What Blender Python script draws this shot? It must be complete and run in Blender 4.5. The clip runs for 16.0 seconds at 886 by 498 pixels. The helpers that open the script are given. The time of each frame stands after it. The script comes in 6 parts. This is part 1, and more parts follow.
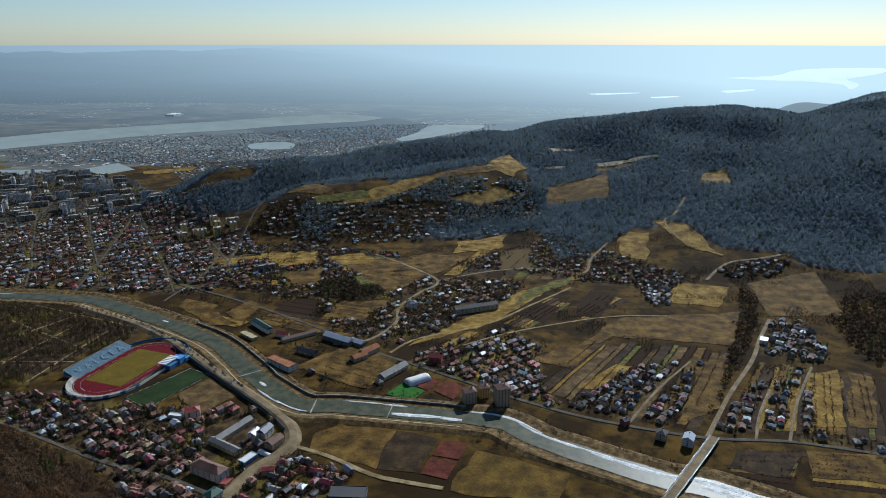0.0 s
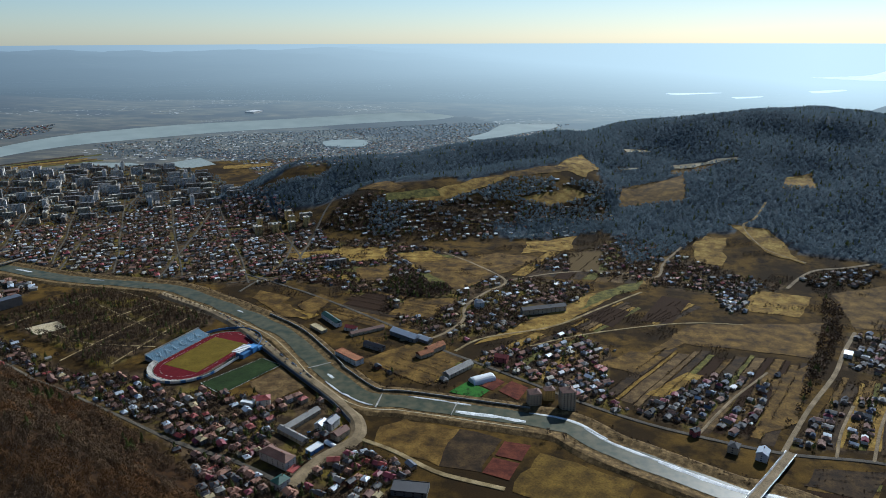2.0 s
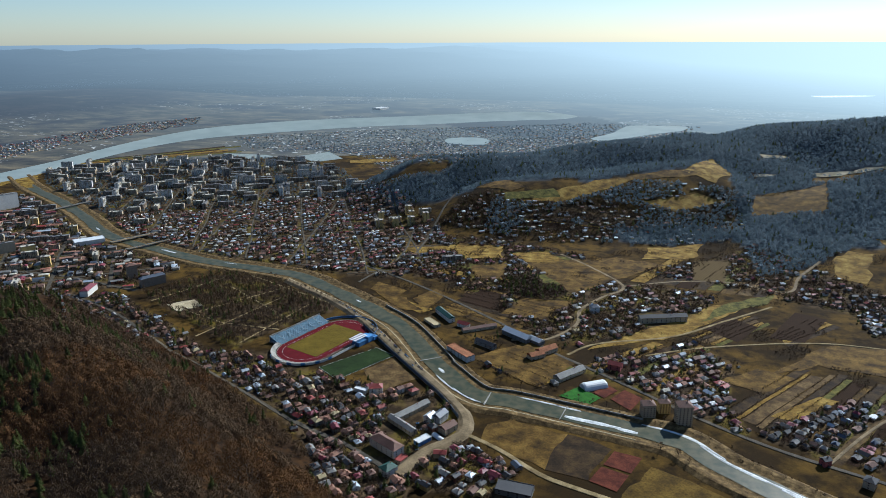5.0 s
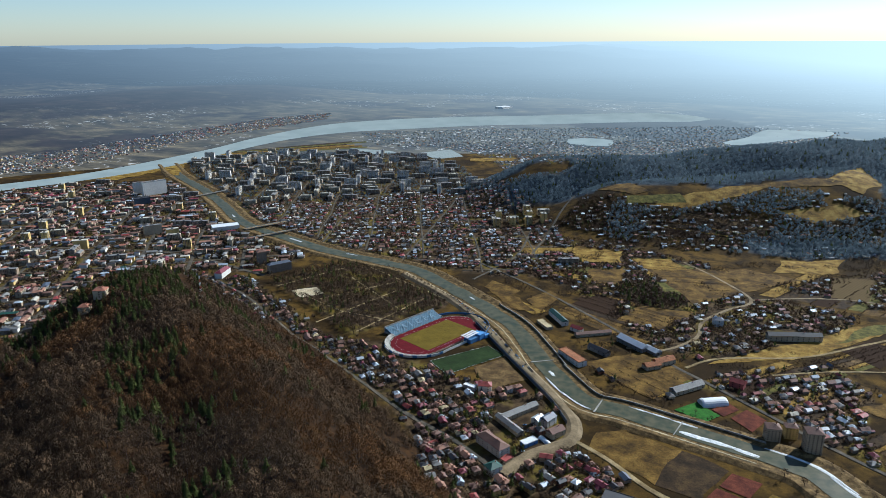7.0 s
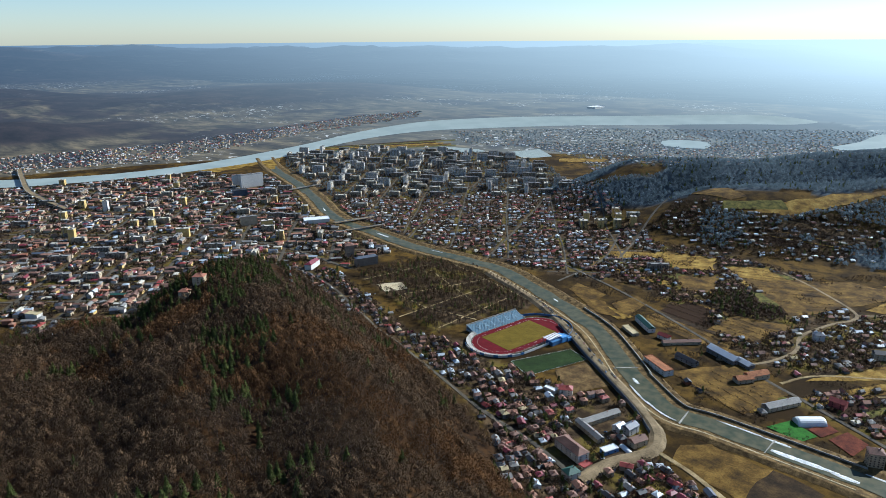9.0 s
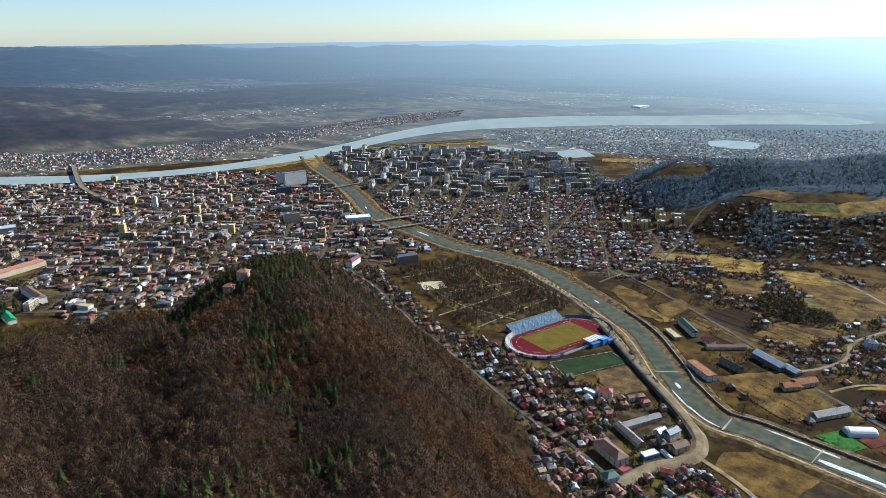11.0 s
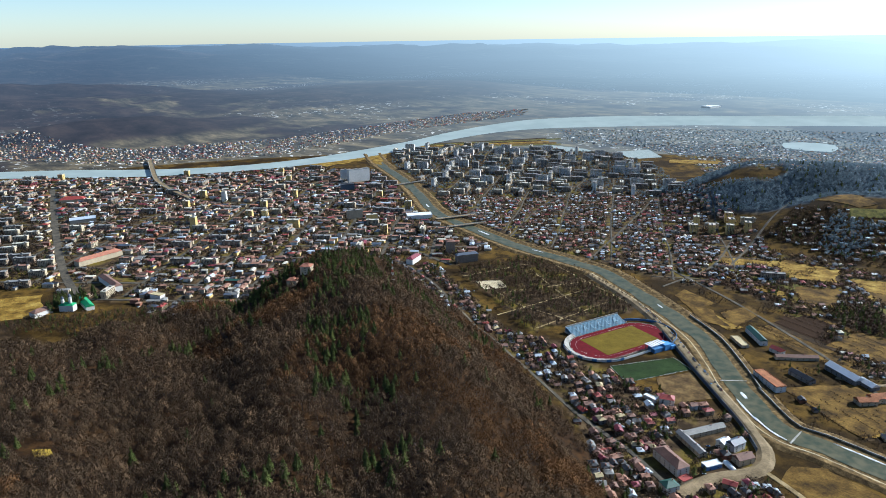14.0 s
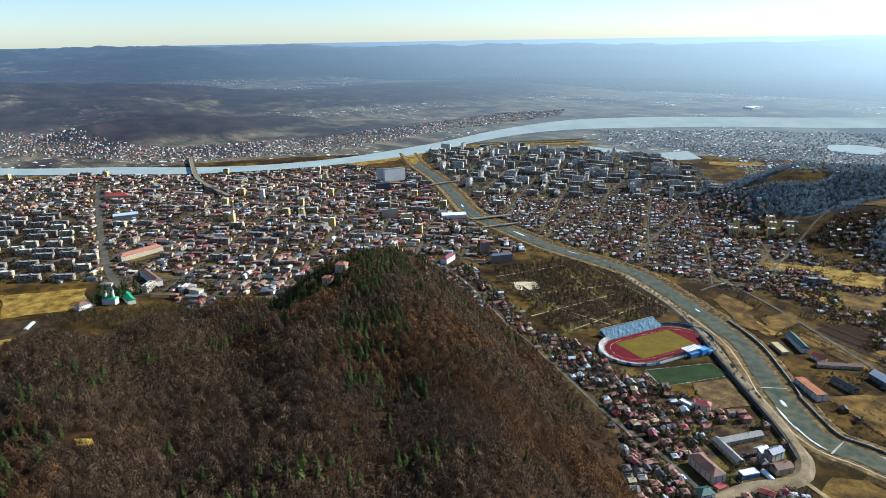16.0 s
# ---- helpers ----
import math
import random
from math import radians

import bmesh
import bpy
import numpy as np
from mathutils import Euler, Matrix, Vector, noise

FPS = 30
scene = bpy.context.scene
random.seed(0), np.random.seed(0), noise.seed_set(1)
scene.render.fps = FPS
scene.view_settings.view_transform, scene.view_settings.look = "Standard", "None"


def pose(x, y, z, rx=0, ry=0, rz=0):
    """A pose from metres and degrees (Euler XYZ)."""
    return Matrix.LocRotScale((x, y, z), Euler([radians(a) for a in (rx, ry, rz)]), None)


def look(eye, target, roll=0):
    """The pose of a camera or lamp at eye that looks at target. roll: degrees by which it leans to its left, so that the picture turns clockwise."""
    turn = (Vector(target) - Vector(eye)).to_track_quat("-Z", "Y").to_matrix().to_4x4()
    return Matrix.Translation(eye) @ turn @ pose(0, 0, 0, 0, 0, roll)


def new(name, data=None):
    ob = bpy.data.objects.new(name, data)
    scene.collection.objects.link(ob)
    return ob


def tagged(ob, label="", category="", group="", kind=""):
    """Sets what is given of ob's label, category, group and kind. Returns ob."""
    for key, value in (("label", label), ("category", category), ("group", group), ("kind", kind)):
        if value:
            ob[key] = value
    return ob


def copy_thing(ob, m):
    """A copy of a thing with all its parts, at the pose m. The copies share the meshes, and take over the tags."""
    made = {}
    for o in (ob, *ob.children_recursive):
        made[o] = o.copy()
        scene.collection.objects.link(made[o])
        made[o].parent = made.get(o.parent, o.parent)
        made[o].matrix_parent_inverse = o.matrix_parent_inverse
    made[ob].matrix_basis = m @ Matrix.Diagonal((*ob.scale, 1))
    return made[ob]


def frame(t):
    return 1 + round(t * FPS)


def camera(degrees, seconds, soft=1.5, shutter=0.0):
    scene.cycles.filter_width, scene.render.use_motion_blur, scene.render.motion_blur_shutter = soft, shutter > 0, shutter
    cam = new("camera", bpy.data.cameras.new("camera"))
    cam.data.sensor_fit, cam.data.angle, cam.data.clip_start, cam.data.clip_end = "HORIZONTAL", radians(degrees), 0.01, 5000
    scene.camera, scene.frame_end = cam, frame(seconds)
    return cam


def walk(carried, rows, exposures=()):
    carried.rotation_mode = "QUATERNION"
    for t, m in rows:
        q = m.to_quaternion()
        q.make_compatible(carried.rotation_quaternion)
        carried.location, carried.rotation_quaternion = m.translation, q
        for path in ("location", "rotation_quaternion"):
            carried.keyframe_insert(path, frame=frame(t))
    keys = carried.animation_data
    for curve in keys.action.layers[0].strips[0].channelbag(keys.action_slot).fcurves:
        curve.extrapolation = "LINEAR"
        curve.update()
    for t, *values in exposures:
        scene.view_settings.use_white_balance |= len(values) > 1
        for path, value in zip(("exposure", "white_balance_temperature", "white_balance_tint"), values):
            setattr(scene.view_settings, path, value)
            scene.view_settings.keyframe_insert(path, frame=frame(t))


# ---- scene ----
# The flight hovers at one place and turns to its left: seconds, yaw, pitch, roll in degrees.
cam = camera(65.42, 16.0, soft=0.5)
ROWS = [
    (0.0, 0.00, -16.97, 0.01),
    (0.5, 1.26, -16.99, -0.04),
    (1.0, 3.11, -17.00, -0.10),
    (1.5, 4.53, -17.02, -0.12),
    (2.0, 5.93, -17.05, -0.15),
    (2.5, 7.25, -17.07, -0.18),
    (3.0, 8.77, -17.10, -0.20),
    (5.5, 18.40, -17.11, -0.28),
    (6.0, 21.03, -17.11, -0.31),
    (6.5, 23.47, -17.13, -0.33),
    (7.0, 26.04, -17.15, -0.35),
    (7.5, 28.36, -17.17, -0.38),
    (8.0, 30.65, -17.17, -0.40),
    (8.5, 32.30, -17.19, -0.41),
    (9.0, 33.40, -17.21, -0.43),
    (11.5, 37.75, -17.25, -0.72),
    (12.0, 38.63, -17.25, -0.75),
    (12.5, 39.50, -17.26, -0.77),
    (13.0, 40.44, -17.29, -0.80),
    (13.5, 41.30, -17.26, -0.82),
    (14.0, 42.13, -17.29, -0.86),
    (14.5, 42.95, -17.27, -0.86),
    (15.0, 43.72, -17.26, -0.87),
    (15.5, 44.38, -17.24, -0.90),
    (16.0, 45.11, -17.25, -0.94),
]
HOVER = 490.0
walk(cam, [(t, pose(0, 0, HOVER, 90 + pitch, 0, yaw) @ pose(0, 0, 0, 0, 0, roll)) for t, yaw, pitch, roll in ROWS],
     exposures=[(0.0, 0.1, 5300, 6), (3.0, 0.26, 5300, 6), (7.0, 0.58, 5300, 6), (9.0, 0.74, 5300, 6), (16.0, 1.02, 5300, 6)])

# ---- world and sun ---------------------------------------------------------
SUN_EL, SUN_AZ = 34.0, 26.0          # degrees above the horizon; degrees to the right of +y
world = bpy.data.worlds.new("world")
scene.world = world
world.use_nodes = True
sky = world.node_tree.nodes.new("ShaderNodeTexSky")
sky.sky_type, sky.sun_disc = "NISHITA", False
sky.sun_elevation, sky.sun_rotation = radians(SUN_EL), radians(SUN_AZ)
sky.altitude, sky.air_density, sky.dust_density, sky.ozone_density = 900, 1.0, 0.45, 2.0
world.node_tree.nodes["Background"].inputs["Strength"].default_value = 0.07
world.node_tree.links.new(sky.outputs[0], world.node_tree.nodes["Background"].inputs["Color"])
sun = new("sun", bpy.data.lights.new("sun", "SUN"))
sun.data.energy, sun.data.angle, sun.data.color = 5.0, radians(0.6), (1.0, 0.93, 0.82)
toward = Vector((math.sin(radians(SUN_AZ)) * math.cos(radians(SUN_EL)), math.cos(radians(SUN_AZ)) * math.cos(radians(SUN_EL)), math.sin(radians(SUN_EL))))
sun.matrix_world = look(toward * 3000, (0, 0, 0))


# ---- materials ---------------------------------------------------------------
def rgb(h):
    """Linear colour from a hex string in sRGB."""
    c = [int(h[i:i + 2], 16) / 255 for i in (0, 2, 4)]
    return tuple(((v + 0.055) / 1.055) ** 2.4 if v > 0.04 else v / 12.92 for v in c) + (1,)


class Nodes:
    """A small builder of node trees."""

    def __init__(self, name):
        self.mat = bpy.data.materials.new(name)
        self.mat.use_nodes = True
        self.tree = self.mat.node_tree
        self.bsdf = self.tree.nodes["Principled BSDF"]
        self.where = self.tree.nodes.new("ShaderNodeNewGeometry").outputs["Position"]

    def link(self, a, b):
        self.tree.links.new(a, b)

    def noise(self, size, detail=4.0, rough=0.6, stretch=None, turn=0.0):
        n = self.tree.nodes.new("ShaderNodeTexNoise")
        n.inputs["Scale"].default_value, n.inputs["Detail"].default_value, n.inputs["Roughness"].default_value = 1.0 / size, detail, rough
        src = self.where
        if stretch or turn:
            m = self.tree.nodes.new("ShaderNodeMapping")
            m.inputs["Scale"].default_value = stretch or (1, 1, 1)
            m.inputs["Rotation"].default_value = (0, 0, radians(turn))
            self.link(src, m.inputs["Vector"])
            src = m.outputs[0]
        self.link(src, n.inputs["Vector"])
        return n.outputs["Fac"]

    def ramp(self, fac, stops, mode="LINEAR"):
        r = self.tree.nodes.new("ShaderNodeValToRGB")
        r.color_ramp.interpolation = mode
        while len(r.color_ramp.elements) < len(stops):
            r.color_ramp.elements.new(0.5)
        for e, (p, c) in zip(r.color_ramp.elements, stops):
            e.position, e.color = p, c if not isinstance(c, str) else rgb(c)
        self.link(fac, r.inputs["Fac"])
        return r.outputs["Color"]

    def mix(self, fac, a, b, mode="MIX"):
        m = self.tree.nodes.new("ShaderNodeMix")
        m.data_type, m.blend_type = "RGBA", mode
        for socket, v in ((m.inputs["Factor"], fac), (m.inputs["A"], a), (m.inputs["B"], b)):
            if isinstance(v, str):
                socket.default_value = rgb(v)
            elif isinstance(v, (int, float, tuple)):
                socket.default_value = v
            else:
                self.link(v, socket)
        return m.outputs["Result"]

    def math(self, op, a, b=0.0):
        m = self.tree.nodes.new("ShaderNodeMath")
        m.operation = op
        for socket, v in zip(m.inputs, (a, b)):
            if isinstance(v, (int, float)):
                socket.default_value = v
            else:
                self.link(v, socket)
        return m.outputs[0]

    def attr(self, name):
        a = self.tree.nodes.new("ShaderNodeAttribute")
        a.attribute_name = name
        return a.outputs["Fac"]

    def done(self, colour, rough=0.9, metal=0.0, bump=None, strength=0.4, depth=0.5, spec=0.3):
        if isinstance(colour, str):
            colour = rgb(colour)
        if isinstance(colour, tuple):
            self.bsdf.inputs["Base Color"].default_value = colour
        else:
            self.link(colour, self.bsdf.inputs["Base Color"])
        if isinstance(rough, (int, float)):
            self.bsdf.inputs["Roughness"].default_value = rough
        else:
            self.link(rough, self.bsdf.inputs["Roughness"])
        self.bsdf.inputs["Metallic"].default_value = metal
        self.bsdf.inputs["Specular IOR Level"].default_value = spec
        if bump is not None:
            b = self.tree.nodes.new("ShaderNodeBump")
            b.inputs["Strength"].default_value, b.inputs["Distance"].default_value = strength, depth
            self.link(bump, b.inputs["Height"])
            self.link(b.outputs[0], self.bsdf.inputs["Normal"])
        return self.mat


def mottled(name, dark, mid, light, size, fine, rough=0.9, depth=0.4, spec=0.1, stretch=None, turn=0.0, metal=0.0):
    """Three shades in patches of one size, broken by a finer grain."""
    n = Nodes(name)
    big = n.ramp(n.noise(size, 3, 0.6, stretch, turn), [(0.3, dark), (0.5, mid), (0.72, light)])
    grain = n.noise(fine, 5, 0.7)
    col = n.mix(0.75, big, n.ramp(grain, [(0.28, (0.3, 0.3, 0.3, 1)), (0.5, (1, 1, 1, 1)), (0.72, (1.6, 1.55, 1.4, 1))]), "MULTIPLY")
    return n.done(col, rough, metal, grain, 0.5, depth, spec)


M = {}
M["straw"] = mottled("dry_grass", "463410", "765c22", "98803e", 24, 2.4, depth=0.3)
M["dry"] = mottled("dry_meadow", "291d0a", "543f17", "765c28", 26, 2.2, depth=0.3)
M["dark"] = mottled("burnt_meadow", "1e160c", "332615", "4c3b20", 20, 2.0, depth=0.3)
M["turf"] = mottled("worn_turf", "36280c", "523f14", "6c551e", 26, 2.6, depth=0.15)
M["sunlit_grass"] = mottled("yellow_grass", "6a561a", "8e7628", "ac943c", 6, 1.4, depth=0.2)
M["green"] = mottled("winter_grass", "363414", "524e1e", "6e642c", 13, 2.0, depth=0.15)
M["bare"] = mottled("bare_earth", "3a2c1a", "544226", "735d38", 18, 2.0, depth=0.3)
M["sand"] = mottled("pale_sand", "8a7c60", "aa9c7c", "c0b496", 20, 2.0, depth=0.1)
M["road"] = mottled("dusty_asphalt", "5c4f3a", "74654c", "8a785c", 22, 1.5, rough=0.85, depth=0.02)
M["track"] = mottled("gravel_track", "645439", "80704e", "9c8a66", 16, 1.2, rough=0.95, depth=0.08)
M["asphalt"] = mottled("grey_asphalt", "3c3831", "4c463c", "5e5648", 22, 1.5, rough=0.85, depth=0.02)
M["bank"] = mottled("river_bank", "3c2f1b", "5c4a2c", "866f48", 8, 1.4, depth=0.3)
M["concrete"] = mottled("old_concrete", "75726c", "8f8b82", "a8a398", 8, 0.8, rough=0.9, depth=0.03)
M["ice"] = mottled("old_ice", "a4a5a2", "c6c7c4", "dededb", 7, 1.6, rough=0.6, depth=0.15)
M["clay"] = mottled("red_clay_court", "3e1c14", "542a1c", "663624", 14, 1.2, depth=0.02)
M["lawn"] = mottled("artificial_turf", "264a16", "2f5c1c", "396a22", 12, 1.0, depth=0.03)
M["white"] = mottled("white_paint", "c4c2bc", "d8d6d0", "e4e2dc", 6, 0.7, rough=0.7, depth=0.01)


def rows_of(name, soil, crop, gap, turn):
    """Ploughed or planted ground in parallel rows."""
    n = Nodes(name)
    w = n.tree.nodes.new("ShaderNodeTexWave")
    w.inputs["Scale"].default_value, w.inputs["Distortion"].default_value, w.inputs["Detail"].default_value = 1.0 / gap / 3.14, 1.2, 2
    m = n.tree.nodes.new("ShaderNodeMapping")
    m.inputs["Rotation"].default_value = (0, 0, radians(turn))
    n.link(n.where, m.inputs["Vector"])
    n.link(m.outputs[0], w.inputs["Vector"])
    col = n.mix(n.math("MULTIPLY", w.outputs["Fac"], n.noise(9, 3)), soil, crop)
    return n.done(n.mix(n.noise(30, 3), col, soil), 0.95, 0, w.outputs["Fac"], 0.5, 0.25, 0.06)


M["plough"] = rows_of("ploughed_soil", "2a1d12", "48341f", 2.2, 35)
M["vine"] = rows_of("vineyard_rows", "5a4a2e", "2e2a1c", 5.0, 22)
n = Nodes("greenhouse_film")
M["glass"] = n.done(n.ramp(n.noise(20, 2, 0.5, (1, 8, 1), 30), [(0.4, "6c7670"), (0.6, "8c948c")]), 0.7, 0, None, 0, 0, 0.5)

# water: nearly smooth, with small waves
def water(name, deep, size, rough, spec, other):
    n = Nodes(name)
    a, b = n.noise(size, 4, 0.6), n.noise(size * 9, 3, 0.5)
    return n.done(n.mix(n.ramp(b, [(0.35, (0, 0, 0, 1)), (0.65, (1, 1, 1, 1))]), deep, other), rough, 0, a, 0.12, 0.25, spec)


M["stream"] = water("stream_water", "56523c", 1.6, 0.4, 0.1, "363c2c")
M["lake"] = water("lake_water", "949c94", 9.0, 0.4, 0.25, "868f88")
# far water: the sun's glitter is put in as emission and a near-white base
n = Nodes("painted_glitter_lake")
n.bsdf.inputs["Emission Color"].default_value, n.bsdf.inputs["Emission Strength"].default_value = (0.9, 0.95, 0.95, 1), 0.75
M["painted_glitter"] = n.done(n.ramp(n.noise(60, 4), [(0.4, "c8d0d0"), (0.6, "f0f0ea")]), 0.2)

# ground: meadow, town soil, woodland litter, told apart by what grows there; far wood floor by distance
n = Nodes("open_ground")
meadow = n.mix(n.ramp(n.noise(120, 5), [(0.42, (0, 0, 0, 1)), (0.58, (1, 1, 1, 1))]), "2b1f0c", "58431a")
meadow = n.mix(n.ramp(n.noise(28, 4), [(0.45, (0, 0, 0, 1)), (0.65, (1, 1, 1, 1))]), meadow, "261c0c")
yards = n.mix(n.ramp(n.noise(17, 3), [(0.42, (0, 0, 0, 1)), (0.6, (1, 1, 1, 1))]), "30261a", "54442f")
yards = n.mix(n.ramp(n.noise(60, 3), [(0.5, (0, 0, 0, 1)), (0.66, (1, 1, 1, 1))]), yards, "62551f")
litter = n.mix(n.ramp(n.noise(50, 4), [(0.4, (0, 0, 0, 1)), (0.62, (1, 1, 1, 1))]), "261a0e", "3f2b16")
# floor of the distant woods, blue-grey with the haze in its colour
hazed_floor = n.ramp(n.noise(40, 4), [(0.35, "3e464b"), (0.65, "525a5f")])
litter = n.mix(n.ramp(n.noise(7, 4), [(0.4, (0, 0, 0, 1)), (0.7, (1, 1, 1, 1))]), litter, "1f1710")
grain = n.noise(2.0, 5, 0.7)
col = n.mix(n.attr("town"), meadow, yards)
col = n.mix(n.attr("wood"), col, litter)
col = n.mix(n.attr("farwood"), col, hazed_floor)
col = n.mix(0.6, col, n.ramp(grain, [(0.3, (0.5, 0.5, 0.5, 1)), (0.7, (1.4, 1.4, 1.35, 1))]), "MULTIPLY")
M["ground"] = n.done(col, 0.95, 0, grain, 0.6, 0.5, 0.06)


# ---- plan ----
EYE = 490.0
# ---- the lie of the land -------------------------------------------------
# Ridges: (x, y, height, half-width), a crest that falls to nothing at its half-width.
NEAR_CREST = [(512, -477, 250, 420), (0, 0, 258, 400), (-232, 235, 245, 350), (-373, 380, 221, 266), (-751, 586, 191, 305), (-845, 713, 150, 224), (-917, 724, 118, 205)]
NEAR_SHOULDER = [(-148, 26, 250, 420), (-440, 94, 222, 330), (-795, 166, 178, 330), (-995, 105, 70, 250)]
NEAR_SPUR = [(-173, 100, 250, 330), (-397, 211, 218, 300), (-594, 264, 182, 280), (-804, 318, 157, 299), (-943, 362, 40, 180)]
NEAR_SADDLE = [(-335, 218, 215, 250), (-597, 366, 175, 250), (-891, 450, 121, 233)]
NEAR_FLANK = [(-283, 168, 240, 300), (-425, 310, 213, 270), (-640, 450, 182, 250), (-800, 540, 142, 190)]
NEAR_GULLY = [(-300, 140, 3, 70), (-407, 191, 7, 70), (-552, 267, 11, 75), (-710, 335, 15, 80), (-860, 390, 12, 80)]
SOUTH_MASSIF = [(-621, 2058, 109, 350), (-156, 2295, 134, 560), (130, 2396, 160, 680), (438, 2512, 207, 900), (845, 2512, 229, 1150), (1105, 2518, 255, 1300), (1396, 2427, 286, 1500), (1864, 2222, 215, 1700), (2801, 751, 240, 1900), (2631, -958, 240, 1800), (1300, -2252, 240, 1800)]
SOUTH_KNOLL = [(-359, 1917, 82, 350), (206, 2140, 134, 420)]
FAR_PLATEAU = [(-5955, 731, 231, 1900), (-5563, 2248, 157, 1900), (-4780, 2918, 82, 1500), (-4604, 4588, 54, 1700), (-4972, 6010, 17, 1500)]
FAR_HILLS = [(-13989, -562, 480, 6500), (-13395, 4070, 370, 6500), (-11252, 9920, 281, 6500), (-3929, 13437, 231, 5000), (-4994, 13079, 258, 5000), (-1458, 21952, 202, 7000), (14727, 26136, 150, 8000)]
FAR_BLUFF = [(-3856, 1238, 72, 350), (-3877, 1480, 90, 520), (-3810, 1768, 83, 560), (-3709, 2176, 44, 560), (-3695, 2568, -47, 380)]


def crest(x, y, line):
    best = np.zeros_like(x)
    for (ax, ay, ah, aw), (bx, by, bh, bw) in zip(line, line[1:]):
        dx, dy = bx - ax, by - ay
        s = np.clip(((x - ax) * dx + (y - ay) * dy) / (dx * dx + dy * dy), 0, 1)
        u = np.clip(np.hypot(x - ax - s * dx, y - ay - s * dy) / (aw + s * (bw - aw)), 0, 1)
        best = np.maximum(best, (ah + s * (bh - ah)) * (1 - u * u * (3 - 2 * u)))
    return best


def ripple(x, y, size, seed):
    """Smooth value noise from -1 to 1, over arrays."""
    u, v = x / size + seed * 17.3, y / size - seed * 9.1
    i, j = np.floor(u), np.floor(v)
    a, b = u - i, v - j
    a, b = a * a * (3 - 2 * a), b * b * (3 - 2 * b)

    def rnd(p, q):
        w = np.sin(p * 127.1 + q * 311.7 + seed * 74.7) * 43758.5453
        return 2 * (w - np.floor(w)) - 1
    return (rnd(i, j) * (1 - a) + rnd(i + 1, j) * a) * (1 - b) + (rnd(i, j + 1) * (1 - a) + rnd(i + 1, j + 1) * a) * b


def near_hill(x, y):
    """The wooded hill: its ridges run softly into one another, with a shallow gully between two of them."""
    x, y = np.asarray(x, float), np.asarray(y, float)
    rise = np.stack([crest(x, y, line) for line in (NEAR_CREST, NEAR_SHOULDER, NEAR_SPUR, NEAR_SADDLE, NEAR_FLANK)])
    top = rise.max(0)
    soft = top + 10.0 * (np.log(np.exp((rise - top) / 10.0).sum(0)) - math.log(2.2))
    return np.maximum(np.where(top > 1, np.maximum(soft, 0) * np.clip(top / 12, 0, 1), 0) - crest(x, y, NEAR_GULLY), 0)


def land(x, y):
    """Height of the ground at true distances."""
    x, y = np.asarray(x, float), np.asarray(y, float)
    near = near_hill(x, y)
    near = near * (1 + 0.03 * ripple(x, y, 130, 1) + 0.03 * ripple(x, y, 55, 2))
    south = np.maximum(crest(x, y, SOUTH_MASSIF), crest(x, y, SOUTH_KNOLL))
    south = south * (1 + 0.22 * ripple(x, y, 420, 3) + 0.12 * ripple(x, y, 170, 4))
    far = np.maximum(crest(x, y, FAR_PLATEAU), crest(x, y, FAR_HILLS))
    far = np.maximum(far, crest(x, y, FAR_BLUFF))
    far = far * (1 + 0.28 * ripple(x, y, 1500, 5) + 0.16 * ripple(x, y, 500, 6) + 0.07 * ripple(x, y, 190, 7))
    return np.maximum(np.maximum(near, south), far)


NEAR, LIMIT = 3000.0, 4800.0


def squeeze(x, y, z):
    """Past NEAR the land is drawn together towards LIMIT, along the lines of sight from the place where the flight hovers."""
    x, y, z = (np.asarray(v, float) for v in (x, y, z))
    r = np.maximum(np.hypot(x, y), 1e-6)
    q = np.where(r > NEAR, NEAR + (LIMIT - NEAR) * (1 - np.exp(-(r - NEAR) / (LIMIT - NEAR))), r)
    s = q / r
    return x * s, y * s, EYE + (z - EYE) * s

RIVER = [(-2218, 2004), (-1988, 1843), (-1718, 1692), (-1506, 1553), (-1299, 1413), (-1094, 1341), (-925, 1294), (-790, 1278), (-679, 1256), (-555, 1185), (-457, 1120), (-383, 1063), (-322, 991), (-276, 931), (-201, 860), (-143, 853), (-60, 839), (27, 824), (80, 809), (126, 766), (207, 715), (259, 685), (332, 656), (560, 500)]
OLT_FAR = [(-3387, 606), (-3180, 722), (-3011, 878), (-2855, 1038), (-2638, 1216), (-2494, 1383), (-2407, 1536), (-2340, 1780), (-2330, 2084), (-2345, 2400), (-2395, 2735), (-2407, 3141), (-2340, 3460), (-2130, 3760), (-1879, 3980), (-1619, 4150), (-1338, 4330), (-1047, 4557), (-775, 4698), (-543, 4662), (-399, 4524)]
OLT_NEAR = [(-3180, 540), (-3014, 680), (-2853, 828), (-2693, 975), (-2501, 1149), (-2384, 1319), (-2299, 1465), (-2225, 1660), (-2170, 1939), (-2180, 2196), (-2212, 2534), (-2191, 2861), (-2080, 3120), (-1880, 3340), (-1680, 3540), (-1464, 3720), (-1205, 3870), (-938, 4066), (-696, 4209), (-502, 4299), (-393, 4457)]
